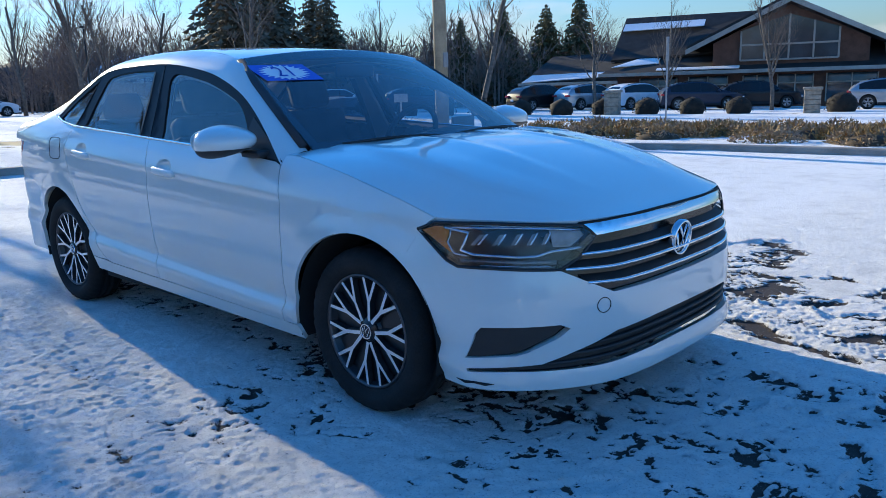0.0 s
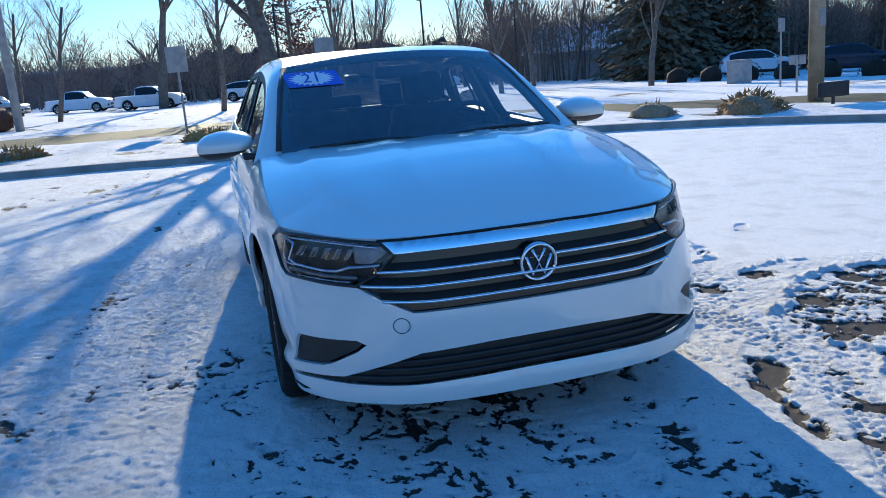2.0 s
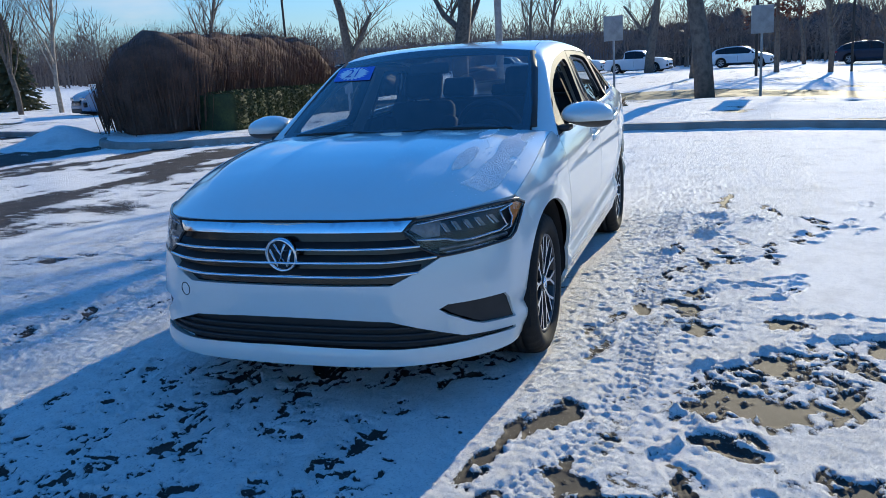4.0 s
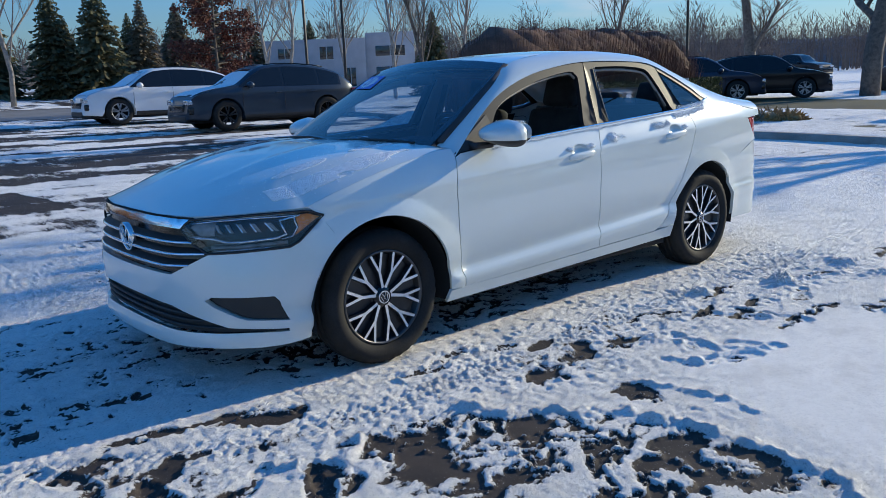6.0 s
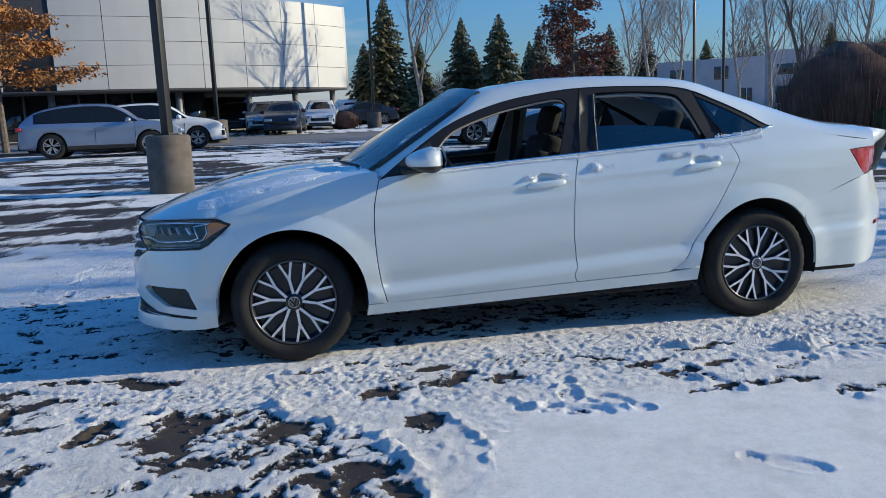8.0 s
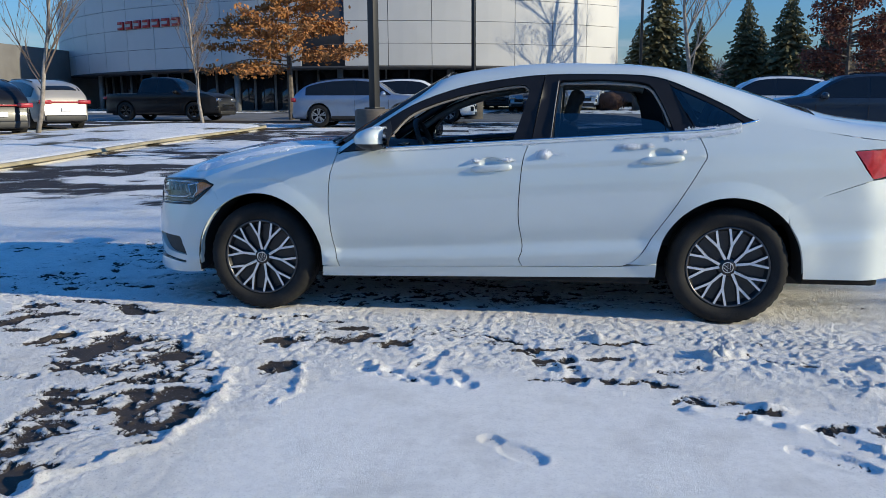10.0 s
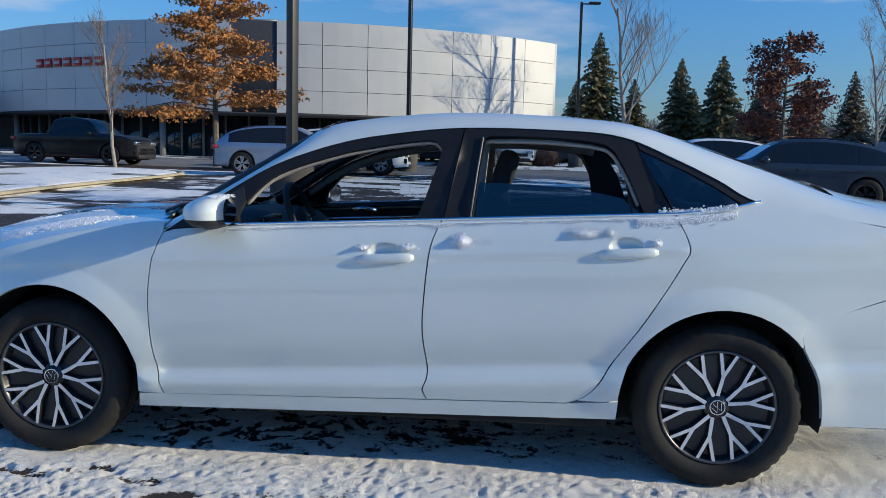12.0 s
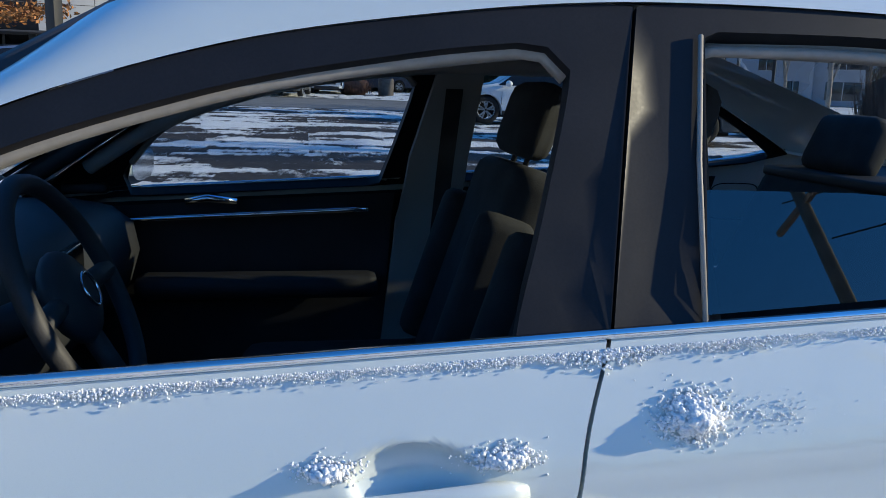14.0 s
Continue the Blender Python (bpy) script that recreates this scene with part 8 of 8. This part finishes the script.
# ---- the showroom ----
PANEL = mat("brushed_metal_panel", (0.52, 0.51, 0.495), 0.45, 0.0, vary=0.03, scale=0.6, fine=90)
SHOW_GLASS = mat("showroom_glass", (0.015, 0.017, 0.020), 0.05, vary=0.05, spec=0.9)
MULLION = mat("grey_mullion", (0.22, 0.22, 0.22), 0.5, 0.4, vary=0.1)
SOFFIT = mat("dark_soffit", (0.05, 0.05, 0.055), 0.7, vary=0.1)
RED_SIGN = mat("red_sign", (0.50, 0.03, 0.025), 0.4, vary=0.05)
CX, CY, RAD = 15.0, -64.0, 26.0
Z_LOW, Z_HIGH = 3.55, 8.35
showroom = thing("showroom", "curved white-panelled car showroom over a glazed ground floor", "building")


def on_drum(deg, r, z):
    a = radians(deg)
    return (CX + r * math.cos(a), CY + r * math.sin(a), z)


def drum_block(d0, d1, r0, r1, z0, z1, steps=3):
    bm = bmesh.new()
    rows = []
    for k in range(steps + 1):
        d = d0 + (d1 - d0) * k / steps
        rows.append([bm.verts.new(on_drum(d, r, z)) for r, z in ((r0, z0), (r1, z0), (r1, z1), (r0, z1))])
    for a, b in zip(rows, rows[1:]):
        for j in range(4):
            bm.faces.new((a[j], a[(j + 1) % 4], b[(j + 1) % 4], b[j]))
    bm.faces.new(rows[0])
    bm.faces.new(rows[-1][::-1])
    bmesh.ops.recalc_face_normals(bm, faces=bm.faces)
    return bm


part("drum_wall", drum_block(33.4, 134, RAD - 1.0, RAD - 0.06, Z_LOW, Z_HIGH - 0.05, 40), SOFFIT, showroom)
row_h = (Z_HIGH - Z_LOW) / 4
for c in range(-2, 17):
    d0 = 44 + 5.29 * c
    if c == 9:
        part("slot_window", drum_block(d0, d0 + 5.29, RAD - 0.5, RAD - 0.25, Z_LOW, Z_HIGH, 3), SHOW_GLASS, showroom, "tall dark slot window")
        for k in range(5):
            part("slot_mullion", drum_block(d0, d0 + 5.29, RAD - 0.24, RAD - 0.15, Z_LOW + row_h * k - 0.05, Z_LOW + row_h * k + 0.05, 3), MULLION, showroom)
        continue
    for r in range(4):
        part("panel", drum_block(d0 + 0.035, d0 + 5.255, RAD - 0.06, RAD, Z_LOW + row_h * r + 0.012, Z_LOW + row_h * (r + 1) - 0.012, 3), PANEL, showroom, smooth=False)
part("roof_deck", drum_block(33.4, 134, 2.0, RAD - 0.1, Z_HIGH - 0.35, Z_HIGH - 0.1, 40), SOFFIT, showroom)
part("soffit", drum_block(33.4, 134, RAD - 9.0, RAD - 0.02, Z_LOW - 0.12, Z_LOW, 40), SOFFIT, showroom)
part("end_wall", drum_block(133.6, 134.3, RAD - 9, RAD - 0.01, Z_LOW - 0.1, Z_HIGH, 1), PANEL, showroom)
for k in range(22):
    d = 46 + 3.1 * k
    if d > 113:
        break
    part("showroom_window", drum_block(d + 0.12, d + 2.98, RAD - 2.0, RAD - 1.95, 0.6, Z_LOW - 0.1, 2), SHOW_GLASS, showroom)
    part("mullion", drum_block(d - 0.12, d + 0.12, RAD - 2.05, RAD - 1.85, 0.6, Z_LOW - 0.1, 1), MULLION, showroom)
part("undercroft_wall", drum_block(113, 134, RAD - 9.0, RAD - 8.8, 0.6, Z_LOW - 0.1, 6), SHOW_GLASS, showroom)
for d in (54, 68, 82, 96, 110, 119, 126, 132.8):
    part("column", tube([on_drum(d, RAD - 0.8, 0.5), on_drum(d, RAD - 0.8, Z_LOW)], 0.17, 14), MULLION, showroom)
for k in range(7):
    d = 69.3 - 1.72 * (k - 3)
    part("sign_letter", drum_block(d - 0.62, d + 0.62, RAD, RAD + 0.10, 5.98, 6.12, 1), RED_SIGN, showroom)
    part("sign_letter", drum_block(d - 0.62, d + 0.62, RAD, RAD + 0.10, 6.30, 6.44, 1), RED_SIGN, showroom)
    part("sign_letter", drum_block(d + 0.36, d + 0.62, RAD, RAD + 0.10, 5.98, 6.44, 1), RED_SIGN, showroom)
annex = thing("showroom_annex", "lower brown-grey wing with a wide shadowed entrance", "building")
ANNEX = mat("annex_stucco", (0.17, 0.16, 0.15), 0.85, vary=0.08, scale=1.0)
part("wall", slab((33.0, -50.0, 0.4), (62.0, -36.5, 5.2), 0.03), ANNEX, annex)
part("doorway", slab((35.0, -36.52, 0.4), (42.0, -36.38, 3.6), 0.02), SHOW_GLASS, annex)
part("canopy", slab((33.0, -36.6, 3.7), (62.0, -34.8, 4.1), 0.03), ANNEX, annex)
for x in (34.4, 42.6):
    part("canopy_post", slab((x - 0.1, -35.4, 0.3), (x + 0.1, -35.2, 3.75), 0.01), PANEL, annex)

# grey office block beyond the lot, and a long shed across the road
OFFICE = mat("pale_office_block", (0.42, 0.43, 0.46), 0.8, vary=0.06, scale=0.8, fine=20)
office = thing("office_block", "pale grey flat-roofed office block with dark windows", "building", at=Matrix.Translation((-31.6, -47.6, lie(-31.6, -47.6))) @ Matrix.Rotation(radians(143), 4, "Z") @ Matrix.Scale(0.62, 4))
part("wall", slab((-10, 0, 0), (2, 10, 6.0), 0.03), OFFICE, office)
part("wall", slab((2.01, 1.0, 0), (8, 10, 6.6), 0.03), OFFICE, office)
part("wall", slab((-16, 2, 0), (-10.01, 10, 3.4), 0.03), OFFICE, office)
for x0, z0, w, h in ((-8.5, 3.8, 1.6, 1.2), (-3.5, 3.6, 1.6, 1.5), (-0.5, 0.3, 1.2, 2.2), (3.2, 3.8, 3.6, 1.2), (3.2, 0.6, 3.4, 1.9), (-8.0, 0.8, 3.2, 1.6)):
    yf = 1.0 if x0 > 2 else 0.0
    w_ = part("window", slab((x0, yf - 0.02, z0), (x0 + w, yf + 0.1, z0 + h), 0.01), SHOW_GLASS, office)
    part("window_frame", slab((x0 - 0.06, yf - 0.035, z0 - 0.08), (x0 + w + 0.06, yf - 0.0, z0 - 0.01), 0.005), PANEL, w_)
    part("window_bar", slab((x0 + w / 2 - 0.04, yf - 0.04, z0), (x0 + w / 2 + 0.04, yf - 0.021, z0 + h), 0.005), PANEL, w_)
shed = thing("long_shed", "long blue-grey industrial shed behind the far lot", "building", at=Matrix.Translation((-128.0, -24.0, 0)) @ Matrix.Rotation(radians(8), 4, "Z"))
part("wall", slab((-12, -38, -0.5), (0, 34, 5.2), 0.05), mat("shed_cladding", (0.16, 0.18, 0.21), 0.7, vary=0.08, scale=0.2), shed)
part("roof", slab((-12.5, -38.5, 5.2), (0.4, 34.5, 5.6), 0.05), mat("shed_roof", (0.30, 0.32, 0.35), 0.7, vary=0.1, scale=0.2), shed)

# ---- the restaurant ----
BRICKS = mat("red_brown_brick", (0.17, 0.080, 0.052), 0.9, vary=0.15, scale=2, fine=24, bump=0.004)
SHINGLE = mat("dark_shingle", (0.036, 0.032, 0.030), 0.9, vary=0.2, scale=1.5, fine=20, bump=0.01)
FASCIA = mat("tan_fascia", (0.42, 0.36, 0.30), 0.7, vary=0.1, scale=2)
ROOM = mat("restaurant_glass", (0.05, 0.07, 0.08), 0.08, vary=0.2, scale=1.0, spec=0.8)
inn = thing("restaurant", "brown brick restaurant with a big front gable and snowy shingles", "building", at=Matrix.Translation((-33.9, 46.7, -1.30)) @ Matrix.Rotation(math.atan2(0.325, 0.946), 4, "Z"))


def sheet(points, thick, material, name, parent, label=""):
    """A flat roof plane or wall with thickness, from its corners."""
    bm = bmesh.new()
    p = [Vector(q) for q in points]
    n = (p[1] - p[0]).cross(p[2] - p[0]).normalized() * thick
    a, b = [bm.verts.new(q) for q in p], [bm.verts.new(q - n) for q in p]
    bm.faces.new(a)
    bm.faces.new(b[::-1])
    for i in range(len(p)):
        bm.faces.new((a[i], b[i], b[(i + 1) % len(p)], a[(i + 1) % len(p)]))
    bmesh.ops.recalc_face_normals(bm, faces=bm.faces)
    return part(name, bm, material, parent, label, smooth=False)


part("wall", slab((0.8, 0.8, 0), (42, 14, 2.65)), BRICKS, inn, smooth=False)
sheet([(5.5, -0.6, 2.55), (42.5, -0.6, 2.55), (42.5, 5.0, 4.6), (8.5, 5.0, 4.6)], 0.18, SHINGLE, "roof", inn)
sheet([(-0.4, -0.8, 2.05), (6.8, -0.8, 2.35), (6.8, 4.5, 4.2), (0.6, 4.5, 4.1)], 0.18, SHINGLE, "roof", inn)
sheet([(5.8, 2.0, 3.6), (16.0, 2.0, 4.0), (16.0, 7.5, 6.9), (5.8, 7.5, 6.9)], 0.18, SHINGLE, "roof", inn)
sheet([(5.8, 2.2, 3.4), (5.8, 7.5, 6.8), (5.8, 12.8, 3.4)], 0.2, FASCIA, "gable_wall", inn)
part("eave", slab((5.5, -0.75, 2.38), (42.5, -0.55, 2.62), 0.01), FASCIA, inn)
part("eave", slab((-0.5, -0.95, 1.90), (6.9, -0.75, 2.12), 0.01), FASCIA, inn)
sheet([(13.2, 0.4, 2.6), (22.8, 0.4, 2.6), (22.8, 0.4, 4.4), (18.0, 0.4, 6.7), (13.2, 0.4, 4.4)], 0.3, BRICKS, "gable_wall", inn)
for s in (-1, 1):
    sheet([(18.0, -0.5, 7.15), (18.0 + s * 6.4, -0.5, 4.05), (18.0 + s * 6.4, 9.0, 4.05), (18.0, 9.0, 7.15)], 0.22, SHINGLE, "gable_roof", inn)
    sheet([(18.0, -0.62, 7.20), (18.0 + s * 6.5, -0.62, 4.05), (18.0 + s * 6.5, -0.62, 3.72), (18.0, -0.62, 6.84)], 0.12, FASCIA, "barge_board", inn)
win = sheet([(15.0, 0.30, 3.2), (21.0, 0.30, 3.2), (21.0, 0.30, 5.15), (18.0, 0.30, 6.1), (15.0, 0.30, 5.15)], 0.06, ROOM, "window", inn)
for x in (15.0, 16.5, 18.0, 19.5, 21.0):
    part("window_bar", slab((x - 0.06, 0.22, 3.2), (x + 0.06, 0.30, 5.15 + 0.95 * (1 - abs(x - 18) / 3)), 0.01), FASCIA, win)
for z in (3.2, 4.2):
    part("window_bar", slab((15.0, 0.22, z - 0.06), (21.0, 0.30, z + 0.06), 0.01), FASCIA, win)
for x0, w in ((8.2, 2.6), (11.6, 2.6), (15.2, 1.8), (17.4, 2.2), (20.4, 3.0), (24.2, 3.4), (28.6, 3.4), (33.0, 3.4)):
    w_ = part("window", slab((x0, 0.70, 0.35), (x0 + w, 0.82, 2.2), 0.01), ROOM, inn)
    part("window_bar", slab((x0, 0.64, 1.6), (x0 + w, 0.70, 1.68), 0.005), FASCIA, w_)
    for k in range(3):
        part("window_bar", slab((x0 + w * k / 2 - 0.04, 0.64, 0.35), (x0 + w * k / 2 + 0.04, 0.70, 2.2), 0.005), FASCIA, w_)
for x in (1.0, 3.6, 6.2):
    part("porch_post", slab((x - 0.18, -0.6, 0), (x + 0.18, -0.24, 2.1), 0.02), FASCIA, inn)
for pts in (((-0.3, -0.72, 2.12), (6.7, -0.72, 2.42), (6.7, 0.2, 2.72), (0.3, 0.1, 2.62)), ((6.2, 0.4, 3.0), (9.4, 1.2, 3.2), (9.4, 2.2, 3.62), (8.0, 2.2, 3.62)), ((6.0, 5.2, 5.75), (12.0, 5.2, 5.85), (12.0, 6.2, 6.35), (6.0, 6.2, 6.3)), ((23.8, 0.6, 3.05), (29.5, 0.6, 3.05), (27.5, 3.4, 4.08), (23.8, 3.4, 4.08)), ((9.5, -0.4, 2.68), (15.0, -0.4, 2.68), (15.0, 0.0, 2.83), (9.5, 0.0, 2.83))):
    sheet([Vector(p) + Vector((0, 0, 0.07)) for p in pts], 0.06, PACKED_SNOW, "roof_snow", inn)
house = thing("far_house", "small house with a snow-covered roof behind the trees", "house", at=Matrix.Translation((-72.0, 38.0, lie(-72, 38))) @ Matrix.Rotation(0.5, 4, "Z"))
part("wall", slab((-6, -4, 0), (6, 4, 3.0), 0.02), OFFICE, house)
for s in (-1, 1):
    sheet([(-6.5, 0, 5.4), (6.5, 0, 5.4), (6.5, s * 4.6, 2.8), (-6.5, s * 4.6, 2.8)], 0.2, PACKED_SNOW, "roof", house)

# ---- snow lying on the white car ----
sr = random.Random(31)


def crumbs(name, label, spots, material=PACKED_SNOW, level=1):
    """Loose lumps of snow, heaped: one mass that nobody could count."""
    verts, faces = [], []
    own = bmesh.new()
    bmesh.ops.create_icosphere(own, subdivisions=level, radius=1)
    shape = [v.co.copy() for v in own.verts]
    tri = [[v.index for v in f.verts] for f in own.faces]
    own.free()
    for p, r in spots:
        b = len(verts)
        k = sr.uniform(0, 50)
        for c in shape:
            verts.append(tuple(p + c * r * (1 + 0.60 * noise.noise(c * 2.0 + Vector((k, k, k))))))
        faces += [tuple(b + i for i in t) for t in tri]
    me = bpy.data.meshes.new(name)
    me.from_pydata(verts, [], faces)
    me.materials.append(material)
    me.shade_smooth()
    return tagged(new(name, me), label, "snow", kind="stuff")


BELT_Z = pchip([-1.472, -1.34, -1.15, -0.95, -0.256, 0.57, 0.862][::1], [1.117, 1.085, 1.063, 1.053, 1.016, 0.971, 0.945])
spots = []
for k in range(13000):
    x = sr.uniform(-1.38, 0.60)
    thick = 0.35 + 0.65 * abs(noise.noise((x * 6.0, 3.0, 1.0))) + (0.7 if -1.40 < x < -1.0 else 0.0)
    if x < -0.42 and x > -1.0 and sr.random() < 0.45:
        continue
    z = BELT_Z(x) - 0.010 - abs(sr.gauss(0, 0.009)) * thick
    spots.append((Vector((x, side_y(x, z) + sr.uniform(-0.003, 0.006), z)), sr.uniform(0.0008, 0.0032) * thick))
for k in range(900):
    x = sr.uniform(-1.38, -1.08)
    spots.append((Vector((x, side_y(x, 1.08) + sr.uniform(-0.005, 0.01), BELT_Z(x) + abs(sr.gauss(0, 0.008)))), sr.uniform(0.0015, 0.005)))
crumbs("sill_snow", "crumbled snow lying along the window sill", spots)
spots = []
for cx, cz, wx, wz, n, big in ((-0.337, 0.943, 0.028, 0.018, 420, 0.011), (-0.80, 0.985, 0.050, 0.014, 340, 0.008), (-0.90, 0.990, 0.020, 0.012, 110, 0.006), (0.045, 0.905, 0.022, 0.008, 130, 0.009), (-0.130, 0.910, 0.028, 0.009, 160, 0.009), (-1.072, 0.958, 0.018, 0.010, 120, 0.009), (-0.42, 0.942, 0.05, 0.016, 90, 0.003), (-0.84, 0.975, 0.10, 0.03, 80, 0.003)):
    for k in range(n * 3):
        u, w = sr.gauss(0, 1), sr.gauss(0, 1)
        x, z = cx + wx * u * 0.7, cz + wz * w * 0.7
        f = math.exp(-(u * u + w * w) / 2.2)
        spots.append((Vector((x, side_y(x, z) + 0.020 * f * sr.random() * (1 if big > 0.004 else 0.1), z)), big * 0.55 * sr.uniform(0.2, 1.0) * (0.35 + 0.65 * f)))
crumbs("door_snow", "handfuls of snow stuck to the doors and handles", spots)
spots = []
for k in range(15000):
    f = sr.random()
    x = 1.05 + 0.75 * f
    t = 0.62 + 0.30 * sr.random() ** 0.8
    if noise.noise((x * 3.2, t * 9.0, 2.0)) + 0.25 * math.sin(t * 38) < -0.05:
        continue
    p = bonnet_fn(x, t)
    spots.append((p + Vector((0, 0, 0.0002)), sr.uniform(0.0018, 0.0052)))
for k in range(500):
    x, t = sr.uniform(0.95, 1.9), sr.uniform(0.3, 0.95)
    spots.append((bonnet_fn(x, t), sr.uniform(0.001, 0.003)))
crumbs("bonnet_snow", "thin granular snow drifted over the bonnet edge", spots, level=0)
spots = [(Vector((sr.uniform(0.555, 0.60), 0.945 + sr.uniform(-0.09, 0.09), 1.092 + sr.uniform(-0.006, 0.004))), sr.uniform(0.0008, 0.0025)) for k in range(260)]
crumbs("mirror_snow", "dusting of snow on top of the door mirror", spots, level=0)
